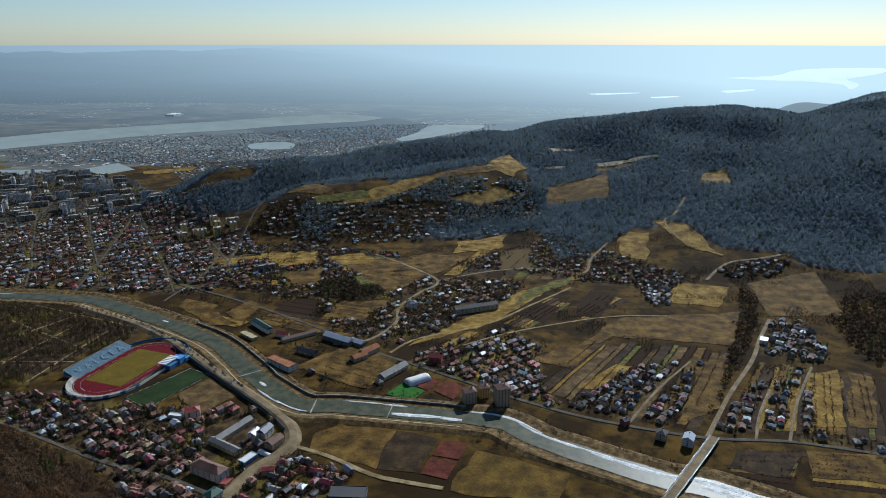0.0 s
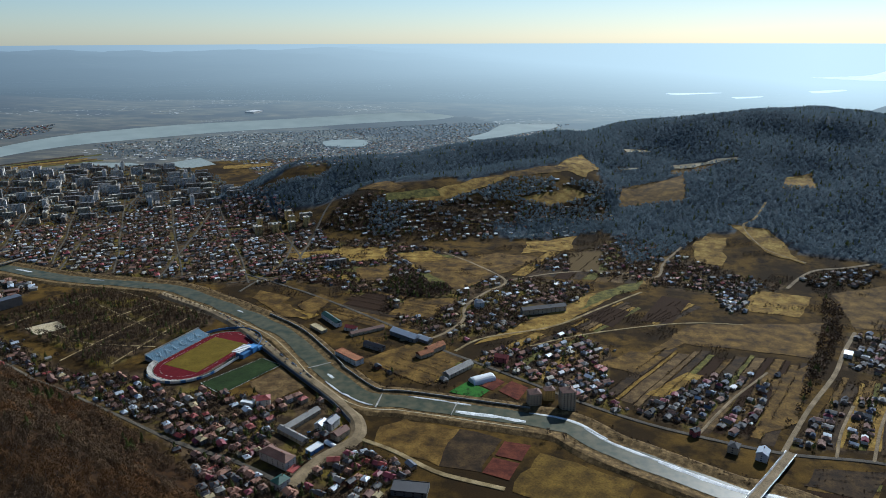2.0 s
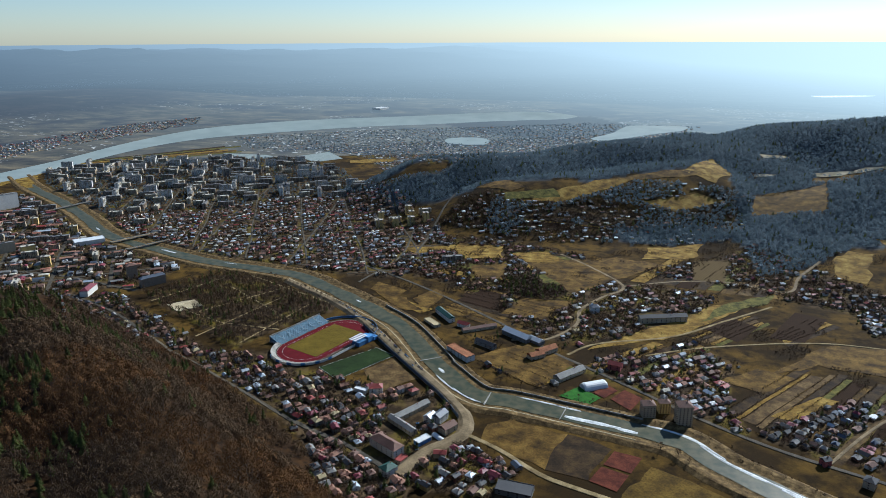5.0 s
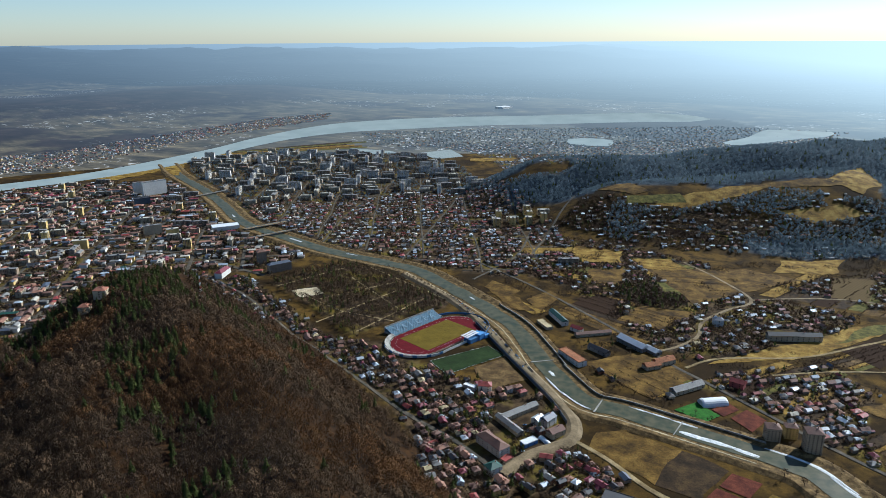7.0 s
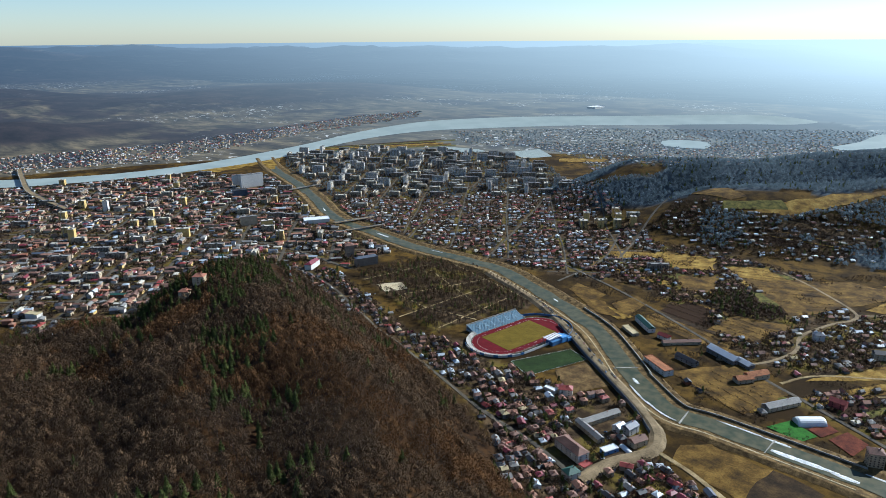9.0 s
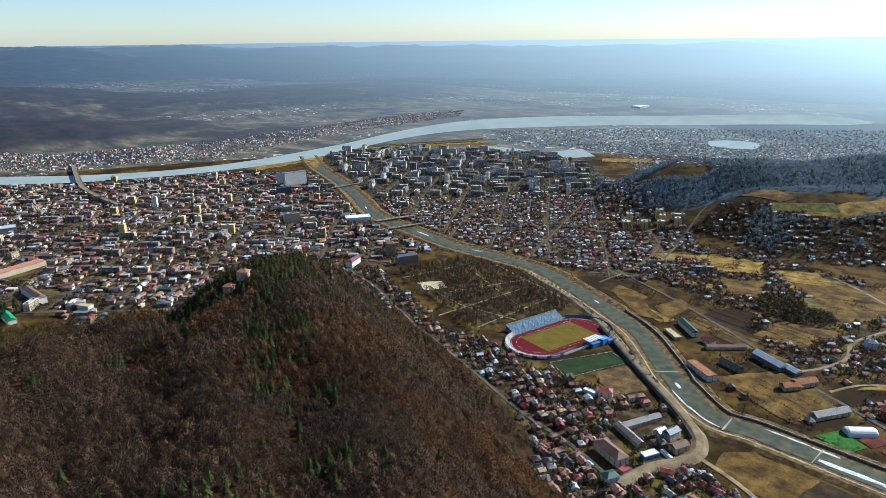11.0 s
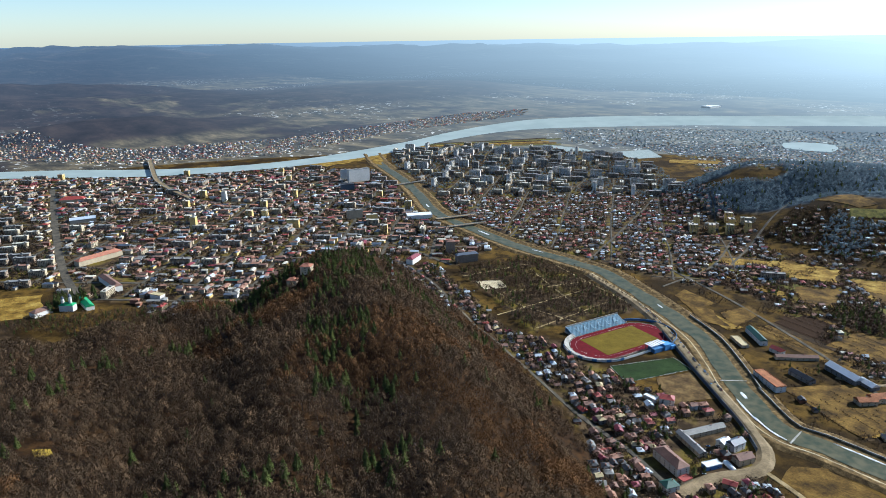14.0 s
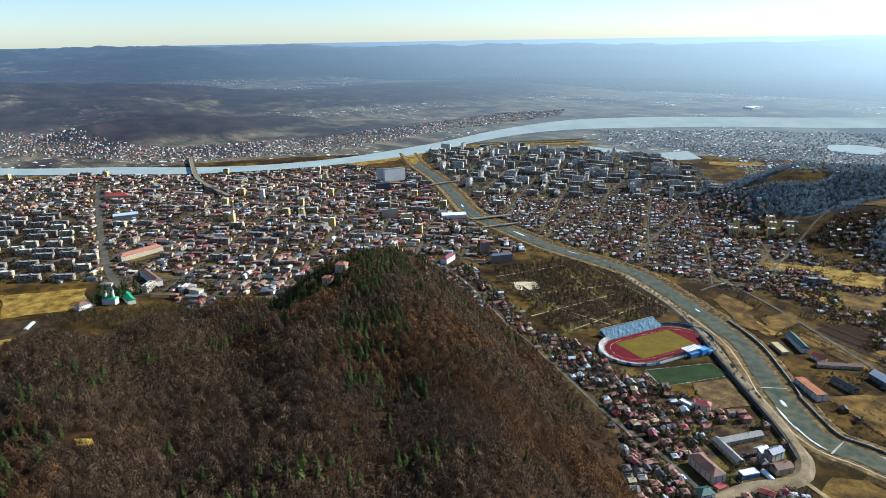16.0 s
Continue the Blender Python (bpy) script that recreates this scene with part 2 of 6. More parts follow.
ROADS = {
    'embankment_road': ([(-691, 1225), (-547, 1140), (-440, 1052), (-354, 963), (-283, 892), (-234, 842), (-199, 797), (-192, 753), (-224, 706), (-245, 651)], 9),
    'main_street': ([(-575, 1366), (-402, 1261), (-224, 1129), (-115, 1032), (-57, 991), (14, 941), (94, 883), (167, 838), (237, 807), (338, 775), (442, 766), (545, 737)], 5.5),
    'bridge_road': ([(340, 777), (411, 886), (490, 995), (541, 1081), (593, 1161)], 5.5),
    'lane_a': ([(247, 810), (314, 903), (393, 995)], 3),
    'winding_road': ([(-184, 1058), (-128, 1074), (-85, 1149), (-84, 1223), (-50, 1299), (-11, 1373), (-82, 1479), (-159, 1560)], 5.5),
    'upper_road': ([(-11, 1373), (94, 1432), (196, 1455), (303, 1424), (342, 1517), (399, 1607)], 5),
    'field_track': ([(413, 1181), (329, 1181), (231, 1154), (114, 1104), (34, 1054)], 3.5),
    'field_path': ([(262, 1332), (170, 1237), (77, 1142), (-42, 1081), (-87, 1025)], 4),
    'hamlet_road': ([(551, 1361), (591, 1408), (634, 1440), (697, 1445), (757, 1456)], 6),
    'hill_track': ([(649, 1812), (599, 1730), (561, 1693), (566, 1575), (594, 1521), (629, 1476)], 5),
    'lane_b': ([(441, 767), (496, 862), (575, 975)], 3),
    'lane_c': ([(399, 770), (431, 832), (477, 903)], 2.8),
    'valley_street': ([(-425, 729), (-376, 710), (-333, 696), (-290, 675), (-245, 650)], 6),
    'riverside_track': ([(-187, 757), (-138, 733), (-84, 697), (-44, 683), (0, 671)], 6),
    'foot_street': ([(-1067, 1037), (-903, 973), (-752, 885), (-644, 830), (-528, 779), (-425, 729)], 5),
    'boulevard': ([(-2550, 827), (-1979, 631), (-1601, 511), (-1388, 462)], 16),
    'town_street_a': ([(-2120, 506), (-1922, 805), (-1524, 1034), (-1258, 1125), (-961, 1091)], 8),
    'town_street_b': ([(-2396, 1115), (-2005, 1067), (-1745, 1190), (-1648, 1430), (-1600, 1642)], 10),
    'east_street_a': ([(-988, 1333), (-1107, 1653), (-1186, 1998), (-1340, 2415)], 4),
    'east_street_b': ([(-740, 1290), (-824, 1655), (-902, 1979)], 4),
    'east_street_c': ([(-544, 1257), (-518, 1441), (-558, 1674)], 4),
    'hill_street': ([(-490, 1479), (-502, 1610), (-510, 1751), (-503, 1914)], 5),
    'far_bank_road': ([(-3723, 810), (-2891, 1244), (-2584, 1783), (-2644, 2719), (-2650, 3782)], 9),
}
FIELDS = [
    ('dry', [(-138, 807), (-62, 789), (-78, 707), (-164, 744)]),
    ('dark', [(-62, 789), (-6, 772), (-28, 696), (-78, 707)]),
    ('turf', [(41, 748), (151, 700), (125, 646), (10, 664)]),
    ('dry', [(333, 1176), (556, 1201), (486, 1054), (270, 1100)]),
    ('straw', [(483, 1351), (584, 1325), (525, 1230), (440, 1252)]),
    ('dry', [(622, 1334), (775, 1366), (729, 1162), (600, 1176)]),
    ('plough', [(178, 1258), (224, 1223), (181, 1147), (127, 1195)]),
    ('plough', [(299, 1315), (348, 1293), (289, 1176), (234, 1181)]),
    ('straw', [(162, 1315), (256, 1366), (76, 1134), (-56, 1054)]),
    ('vine', [(137, 1587), (217, 1606), (189, 1447), (127, 1455)]),
    ('straw', [(459, 1656), (507, 1627), (463, 1489), (409, 1516)]),
    ('plough', [(-285, 1283), (-231, 1261), (-249, 1181), (-313, 1208)]),
    ('straw', [(-277, 1542), (-194, 1573), (-121, 1500), (-203, 1432)]),
    ('green', [(-199, 1402), (-105, 1439), (-47, 1402), (-167, 1331)]),
    ('dry', [(-93, 1267), (-147, 1154), (-221, 1167), (-202, 1252)]),
    ('dry', [(-504, 1267), (-428, 1237), (-452, 1181), (-510, 1223)]),
    ('straw', [(-405, 1181), (-351, 1154), (-370, 1129), (-396, 1149)]),
    ('straw', [(-526, 1512), (-385, 1581), (-380, 1529), (-507, 1471)]),
    ('dry', [(194, 1054), (247, 1036), (199, 975), (140, 995)]),
    ('straw', [(228, 903), (296, 975), (272, 985), (195, 903)]),
    ('dry', [(199, 1026), (247, 1081), (316, 1168), (306, 1104)]),
    ('straw', [(-295, 1811), (-105, 1968), (0, 1992), (-191, 1831)]),
    ('dry', [(-105, 1968), (131, 2087), (199, 2074), (10, 1986)]),
    ('straw', [(127, 2078), (212, 2228), (256, 2094), (203, 2025)]),
    ('straw', [(9, 1893), (165, 1962), (237, 1942), (104, 1871)]),
    ('dry', [(310, 1999), (503, 2085), (466, 1881), (292, 1889)]),
    ('sand', [(478, 2178), (654, 2117), (655, 2096), (487, 2140)]),
    ('dry', [(474, 2135), (600, 2105), (570, 2080), (470, 2100)]),
    ('sand', [(345, 2277), (425, 2310), (440, 2300), (360, 2262)]),
    ('sand', [(316, 2149), (383, 2168), (386, 2152), (320, 2138)]),
    ('straw', [(746, 1961), (819, 1975), (789, 1865), (717, 1889)]),
    ('straw', [(439, 1632), (510, 1637), (471, 1514), (408, 1526)]),
    ('green', [(-352, 1838), (-226, 1882), (-200, 1854), (-340, 1806)]),
    ('dry', [(-448, 1885), (-373, 1960), (-300, 1880), (-330, 1847)]),
    ('straw', [(531, 1714), (607, 1664), (626, 1468), (576, 1526)]),
    ('straw', [(37, 1659), (170, 1720), (146, 1611), (21, 1565)]),
    ('dry', [(-222, 1479), (-32, 1564), (74, 1542), (-107, 1299)]),
    ('dry', [(-233, 975), (-155, 1058), (-75, 995), (-119, 903)]),
    ('green', [(180, 1325), (281, 1402), (254, 1349), (125, 1223)]),
    ('dry', [(393, 975), (470, 1036), (382, 854), (313, 810)]),
    ('straw', [(568, 956), (608, 966), (531, 796), (486, 796)]),
    ('dry', [(620, 956), (648, 937), (568, 796), (534, 796)]),
    ('dark', [(361, 744), (446, 745), (404, 687), (340, 709)]),
    ('dry', [(453, 745), (542, 732), (508, 677), (430, 687)]),
    ('dry', [(-164, 786), (-131, 811), (-141, 746), (-164, 738)]),
    ('straw', [(-1556, 287), (-1480, 423), (-1354, 391), (-1421, 254)]),
    ('dark', [(-1399, 249), (-1349, 339), (-1282, 313), (-1306, 226)]),
    ('straw', [(-1376, 226), (-1330, 286), (-792, 146), (-790, 124)]),
    ('straw', [(-2249, 1657), (-2260, 1970), (-2130, 1893), (-2139, 1684)]),
    ('straw', [(-2125, 1897), (-2251, 2055), (-2234, 2150), (-1993, 1838)]),
    ('glass', [(-1773, 2654), (-1559, 2661), (-1500, 2631), (-1585, 2544)]),
    ('glass', [(-1412, 2664), (-1330, 2806), (-1199, 2660), (-1275, 2548)]),
    ('straw', [(-1149, 2639), (-983, 2714), (-976, 2642), (-1125, 2563)]),
    ('bare', [(-379, 890), (-351, 940), (-295, 882), (-333, 826)]),
    ('dry', [(-500, 1235), (-420, 1196), (-370, 1142), (-426, 1138)]),
    ('dry', [(-404, 1193), (-374, 1256), (-346, 1230), (-363, 1148)]),
    ('sand', [(-849, 1044), (-819, 1081), (-783, 1051), (-808, 1011)]),
    ('straw', [(-435, 1567), (-303, 1587), (-281, 1497), (-369, 1460)]),
    ('dry', [(-346, 1417), (-273, 1463), (-247, 1355), (-304, 1338)]),
    ('lawn', [(-84, 888), (-60, 922), (-26, 898), (-42, 873)]),
    ('clay', [(-38, 911), (-21, 941), (-4, 925), (-22, 898)]),
    ('clay', [(-13, 898), (5, 930), (30, 911), (15, 873)]),
    ('clay', [(-2, 768), (31, 762), (19, 727), (-13, 736)]),
    ('clay', [(-15, 731), (17, 722), (5, 687), (-27, 699)]),
]
STADIUM_PITCH = [(-537, 923), (-501, 1037), (-435, 1021), (-474, 914)]
TRAINING_PITCH = [(-453, 878), (-391, 968), (-354, 947), (-409, 848)]
PARK = [(-926, 1070), (-855, 1241), (-535, 1145), (-530, 1094), (-588, 999), (-618, 906), (-769, 988)]
EAST_TOWN = [(-1061, 1301), (-1377, 1511), (-1881, 1807), (-2114, 2033), (-1670, 2651), (-1124, 2443), (-800, 2009), (-509, 1715), (-346, 1417), (-461, 1444), (-465, 1308), (-574, 1295), (-761, 1325)]
OLD_TOWN = [(-1681, 285), (-2950, 600), (-2770, 890), (-2470, 1120), (-2300, 1400), (-2150, 1640), (-1872, 1740), (-1524, 1537), (-1180, 1339), (-970, 1253), (-951, 1099), (-1113, 1064), (-756, 546), (-770, 516), (-1299, 522), (-1401, 451), (-1498, 452)]
FOOT_TOWN = [(-1098, 1049), (-989, 1066), (-820, 982), (-649, 883), (-554, 910), (-457, 866), (-401, 847), (-334, 845), (-283, 853), (-222, 820), (-207, 741), (-224, 658), (-199, 376), (-371, 674), (-454, 740), (-634, 832), (-766, 902), (-774, 792)]
SOUTH_TOWN = [(-315, 757), (-222, 783), (-185, 744), (-121, 687), (-89, 637), (-323, 626), (-369, 686), (-450, 757)]
BLOCKS_E = [(-1905, 1787), (-2189, 2106), (-2022, 2450), (-1530, 2607), (-1109, 2457), (-810, 1996), (-1039, 1956), (-1207, 1739), (-1374, 1667), (-1442, 1555)]
HOUSE_S1 = [(-313, 1635), (-530, 1610), (-575, 1366), (-345, 1299), (-233, 1181), (-139, 1081), (-23, 1081), (121, 1181), (161, 1366), (-17, 1402), (-113, 1564)]
HOUSE_S2 = [(-74, 975), (-22, 1036), (116, 1129), (164, 1036), (147, 920), (167, 839), (94, 886), (14, 947)]
HOUSE_S3 = [(170, 854), (278, 975), (373, 995), (427, 995), (328, 810), (247, 817)]
HOUSE_S4 = [(350, 789), (442, 903), (583, 985), (541, 903), (483, 789)]
HOUSE_S5 = [(577, 1152), (646, 1147), (625, 1014), (583, 985), (517, 1026)]
HOUSE_S6 = [(483, 789), (561, 763), (542, 732), (444, 770)]
HOUSE_S7 = [(-469, 1839), (-223, 1850), (154, 1914), (182, 1866), (-147, 1651), (-313, 1635), (-499, 1706)]
HOUSE_S8 = [(20, 1479), (286, 1714), (373, 1577), (487, 1421), (568, 1377), (476, 1312), (316, 1366), (144, 1440)]
HOUSE_S9 = [(410, 1364), (500, 1387), (441, 1238), (394, 1223)]
HOUSE_S10 = [(594, 1416), (684, 1457), (751, 1416), (690, 1358), (601, 1371)]
FARBANK = [(-3627, 787), (-4356, 967), (-3686, 1231), (-3218, 1392), (-2929, 2026), (-2930, 2918), (-2902, 3512), (-2711, 3868), (-2547, 3575), (-2611, 2685), (-2532, 1746), (-2822, 1213)]
FLATS_SE = [(-712, 1745), (-597, 1810), (-532, 1778), (-534, 1714), (-650, 1635)]
GROVE = [(-266, 1366), (-175, 1402), (-118, 1299), (-156, 1237), (-226, 1267)]
LAKE_A = [(-240, 3497), (-148, 3715), (-63, 4068), (90, 4085), (236, 4096), (210, 3909), (48, 3715), (-69, 3539), (-193, 3417)]
LAKE_B = [(-930, 3302), (-867, 3378), (-731, 3359), (-705, 3161), (-879, 3161)]
LAKE_C = [(3555, 9041), (4121, 9315), (4608, 9756), (5691, 11366), (6638, 12028), (7403, 12031), (6318, 10246), (5012, 8788), (4519, 7691), (4031, 6990), (4335, 7691), (4215, 8313), (3852, 8542)]
WOOD_S = [(-620, 2120), (-160, 2400), (130, 2500), (446, 2750), (830, 2740), (1150, 2800), (1700, 2750), (1950, 2250), (942, 1334), (832, 1363), (790, 1395), (752, 1472), (665, 1504), (639, 1540), (588, 1671), (478, 1676), (340, 1547), (260, 1499), (255, 1702), (219, 1771), (272, 1834), (252, 2091), (150, 2110), (-137, 1963), (-359, 1926), (-493, 1939)]
WOOD_R = [(602, 1328), (629, 1283), (541, 1105), (424, 920), (356, 824), (374, 886), (470, 1036), (537, 1154)]
WOOD_E = [(785, 1255), (880, 1235), (704, 953), (676, 992), (677, 1074), (705, 1165)]
WOOD_P = [(-1103, 3914), (-744, 4280), (-318, 4530), (-115, 4208), (-119, 3742), (-280, 3515), (-478, 3470), (-834, 3585)]
WORKS = [(-277, 1074), (-214, 1126), (-138, 1056), (-72, 990), (-89, 895), (-162, 899), (-225, 969)]
WORKS_B = [(-189, 723), (-170, 754), (-103, 707), (-104, 670), (-141, 671)]
LANES = [(-243, 1253), (-136, 1267), (-23, 1219), (99, 1315), (97, 1190), (-14, 1105), (-101, 1034), (-149, 1121)]
COPSE = [(-1361, 314), (-1348, 366), (-1308, 420), (-1278, 459), (-1239, 506), (-1205, 590), (-942, 442), (-798, 297), (-1216, 385), (-1275, 342), (-1316, 301)]
WOOD_M = [(-66, 1765), (179, 1825), (262, 1758), (170, 1720), (-6, 1680)]
WOOD_T = [(-785, 1939), (-580, 1981), (-452, 2134), (-388, 1889), (-534, 1859), (-665, 1804)]
WOOD_B = [(-420, 1830), (-295, 1800), (-191, 1826), (0, 1985), (203, 2020), (300, 1960), (292, 1880), (270, 1780), (180, 1720), (60, 1690), (-120, 1660), (-320, 1640), (-480, 1690)]
WOOD_U = [(-960, 1990), (-900, 2250), (-640, 2480), (-300, 2520), (-150, 2400), (-620, 2100), (-785, 1945)]
SLABS = [(-2331, 445), (-2211, 639), (-1575, 482), (-1524, 438), (-1664, 292)]
BUILDINGS = [
    ('guest_house', -274, 698, -28, 45, 17, 11, 'hip', 'white', 'brown', 'large white guest house with a brown hipped roof'),
    ('workshop', -272, 751, -33, 51, 10, 6, 'gable', 'cream', 'grey', 'long grey-roofed workshop wing beside a yard'),
    ('workshop', -272, 789, 61, 60, 11, 6, 'gable', 'cream', 'grey', 'long grey-roofed workshop at the back of a yard'),
    ('house', -241, 775, 70, 14, 12, 9, 'gable', 'white', 'pale', 'pale gabled house with a light metal roof'),
    ('house', -229, 781, 70, 20, 13, 10, 'gable', 'white', 'slate', 'white gabled house with a slate-grey roof'),
    ('house', -212, 759, 60, 22, 13, 8, 'gable', 'cream', 'brown', 'brown-roofed low house at the bend of the road'),
    ('tunnel_store', -220, 740, -36, 19, 7, 3.5, 'vault', 'white', 'white', 'white vaulted storage tunnel in a yard'),
    ('shop_hall', -236, 725, 59, 21, 10, 5, 'flat', 'blue', 'white', 'white and blue flat-roofed shop hall'),
    ('canopy_building', -248, 678, 70, 14, 9, 5, 'flat', 'cream', 'red', 'small building under a bright red roof'),
    ('house', -255, 652, 60, 17, 14, 9, 'hip', 'white', 'green', 'white house with a dull green hipped roof'),
    ('house', -206, 701, 10, 15, 9, 6, 'gable', 'cream', 'red', 'house with a bright red gabled roof'),
    ('house', -339, 829, 20, 19, 14, 10, 'hip', 'white', 'red', 'white three-storey house with a red roof'),
    ('store', -360, 824, -12, 19, 7, 5, 'flat', 'white', 'white', 'long white flat-roofed store'),
    ('air_dome', -38, 928, 33, 37, 19, 9, 'vault', 'white', 'white', 'white inflated tennis hall with a rounded roof'),
    ('apartment_block', 37, 865, 15, 17, 16, 20, 'hip', 'cream', 'brown', 'tan six-storey apartment block by the river'),
    ('apartment_block', 82, 860, 15, 19, 17, 28, 'hip', 'cream', 'brown', 'tall tan apartment block with a brown roof by the river'),
    ('apartment_block', 58, 883, 15, 15, 12, 16, 'hip', 'yellow', 'brown', 'yellow apartment block behind the river bank'),
    ('shed', -76, 954, 52, 55, 14, 6, 'gable', 'cream', 'grey', 'long grey-roofed shed near the tennis hall'),
    ('depot', -106, 657, -3, 41, 20, 6, 'flat', 'grey', 'dark', 'dark flat-roofed depot beside the dirt track'),
    ('school', -319, 1125, -48, 57, 12, 8, 'gable', 'white', 'green', 'long two-storey building with a green roof'),
    ('annex', -333, 1089, -43, 38, 12, 4, 'flat', 'cream', 'sand', 'low sandy-roofed annex beside the river'),
    ('house', -276, 1092, -20, 20, 12, 6, 'gable', 'white', 'red', 'house with a bright red roof near the main street'),
    ('factory', -252, 978, -38, 54, 16, 9, 'flat', 'white', 'rust', 'unfinished factory with a rusty flat roof'),
    ('hall', -221, 1024, -27, 38, 12, 6, 'gable', 'grey', 'dark', 'dark-roofed hall in an industrial yard'),
    ('hall', -176, 1070, -33, 56, 17, 8, 'gable', 'grey', 'white', 'hall with a long white metal roof beside the street'),
    ('hall', -142, 1058, -34, 25, 14, 6, 'gable', 'grey', 'white', 'smaller white-roofed hall beside the street'),
    ('warehouse', -120, 1024, 50, 35, 15, 8, 'gable', 'cream', 'rust', 'warehouse with a rust-stained roof'),
    ('warehouse', -134, 1002, 43, 26, 14, 7, 'gable', 'cream', 'rust', 'low warehouse with a rust-stained roof'),
    ('shed', -246, 1086, 36, 63, 10, 5, 'gable', 'cream', 'brown', 'long low brown-roofed shed'),
    ('house', -11, 995, -15, 20, 13, 9, 'gable', 'red', 'red', 'crimson gabled house on the main street'),
    ('house', 310, 762, 60, 16, 13, 10, 'gable', 'white', 'pale', 'tall white gabled house near the bridge'),
    ('house', 280, 775, 60, 14, 12, 9, 'hip', 'cream', 'dark', 'dark-roofed house near the bridge'),
    ('house', 241, 807, 30, 10, 9, 8, 'gable', 'red', 'dark', 'small red-walled house on the main street'),
    ('hall', 541, 1067, 60, 18, 12, 6, 'flat', 'white', 'white', 'bright white flat-roofed hall at the edge of the hamlet'),
    ('villa', -58, 1220, 20, 16, 14, 12, 'hip', 'white', 'slate', 'white three-storey villa beside the winding road'),
    ('terrace', 62, 1208, 21, 87, 14, 10, 'gable', 'cream', 'dark', 'long terrace of new houses with dark roofs'),
    ('logistics_hall', -1789, 4657, -105, 110, 70, 10, 'flat', 'white', 'white', 'white logistics hall on the far bank'),
    ('parish_hall', -1344, 458, -8, 64, 15, 8, 'gable', 'white', 'vivid', 'white hall with a vivid green roof beside the church'),
    ('college', -1616, 596, 98, 106, 20, 12, 'hip', 'cream', 'orange', 'long college building with orange tiled roofs'),
    ('school', -1421, 538, -5, 96, 16, 12, 'hip', 'white', 'brown', 'white school with a brown roof below the wood'),
    ('monastery_house', -1362, 384, 102, 34, 18, 9, 'hip', 'white', 'brown', 'white house with a dark hipped roof near the church'),
    ('polytunnel', -1340, 281, 143, 34, 9, 4, 'vault', 'white', 'pale', 'pale polytunnel beside a field'),
    ('sports_hall', -2016, 718, 70, 67, 36, 10, 'flat', 'grey', 'pale', 'sports hall with a pale blue flat roof'),
    ('market_hall', -2300, 800, 53, 75, 28, 10, 'hip', 'cream', 'red', 'market hall with a bright red roof'),
    ('tower_block', -1822, 1578, 71, 78, 16, 44, 'flat', 'white', 'grey', 'tall white slab block beside the confluence'),
    ('tower_block', -1872, 1560, 60, 34, 13, 38, 'flat', 'white', 'grey', 'white high-rise block with dark window columns'),
    ('office_block', -1744, 1459, 60, 44, 22, 20, 'flat', 'slate', 'dark', 'dark glass office block'),
    ('tower_block', -1686, 875, 40, 15, 15, 36, 'flat', 'yellow', 'cream', 'pale yellow tower block in the old town'),
    ('tower_block', -1928, 1113, 40, 14, 14, 30, 'flat', 'white', 'cream', 'white tower block among old houses'),
    ('culture_hall', -1306, 1347, 51, 69, 34, 10, 'flat', 'white', 'white', 'white low culture hall with a flat roof'),
    ('apartment_block', -1374, 1230, 60, 30, 13, 22, 'flat', 'yellow', 'cream', 'yellow apartment block in the town centre'),
    ('apartment_block', -1442, 1227, 60, 44, 12, 24, 'flat', 'cream', 'grey', 'stepped cream apartment block in the town centre'),
    ('hotel', -952, 1131, 60, 51, 14, 18, 'hip', 'tan', 'slate', 'hotel with a grey mansard roof beside the park'),
    ('tower_block', -1023, 1157, 50, 20, 15, 28, 'hip', 'tan', 'brown', 'tan tower with a brown roof near the park'),
    ('school', -1043, 1054, 108, 44, 16, 12, 'hip', 'white', 'crimson', 'long building with a crimson roof below the hill'),
    ('apartment_block', -1497, 1058, 40, 32, 14, 22, 'flat', 'yellow', 'cream', 'ochre apartment block in the old town'),
    ('villa', -748, 545, 30, 15, 13, 10, 'hip', 'cream', 'orange', 'villa with an orange roof at the edge of the wood'),
    ('villa', -748, 520, 30, 13, 11, 8, 'hip', 'cream', 'orange', 'small orange-roofed villa in the trees'),
    ('house', -1274, 567, 20, 26, 14, 9, 'flat', 'white', 'sand', 'white house below the wood'),
]
CHURCH = [(-1346, 426)]
BRIDGE_S = [(347, 772), (318, 734), (280, 686), (241, 637)]
BRIDGE_T = [(-1194, 1463), (-1244, 1353)]
BRIDGE_U = [(-1122, 1406), (-1176, 1290)]
BRIDGE_V = [(-1630, 1715), (-1658, 1592)]
BRIDGE_W = [(-2804, 1298), (-2596, 1206), (-2368, 1112), (-2187, 1067), (-2011, 1040)]
ICE = [
    ((-18, 821), 62, 6, 11),
    ((12, 818), 40, 8, 9),
    ((-45, 826), 60, 7, 10),
    ((-255, 923), 26, 2, 6),
    ((157, 776), 150, -12, 7),
    ((246, 709), 150, -9, 10),
    ((88, 817), 120, -16, 6),
    ((-114, 860), 70, -16, 5),
    ((-66, 853), 40, -15, 5),
    ((-196, 878), 60, 14, 4),
    ((-234, 903), 60, 16, 4),
    ((-503, 1148), 30, -3, 4),
    ((-1062, 1348), 60, -4, 7),
    ((-872, 1287), 40, -8, 4),
    ((-1378, 1462), 40, 3, 6),
    ((305, 668), 120, -10, 12),
    ((345, 656), 120, 2, 14),
]
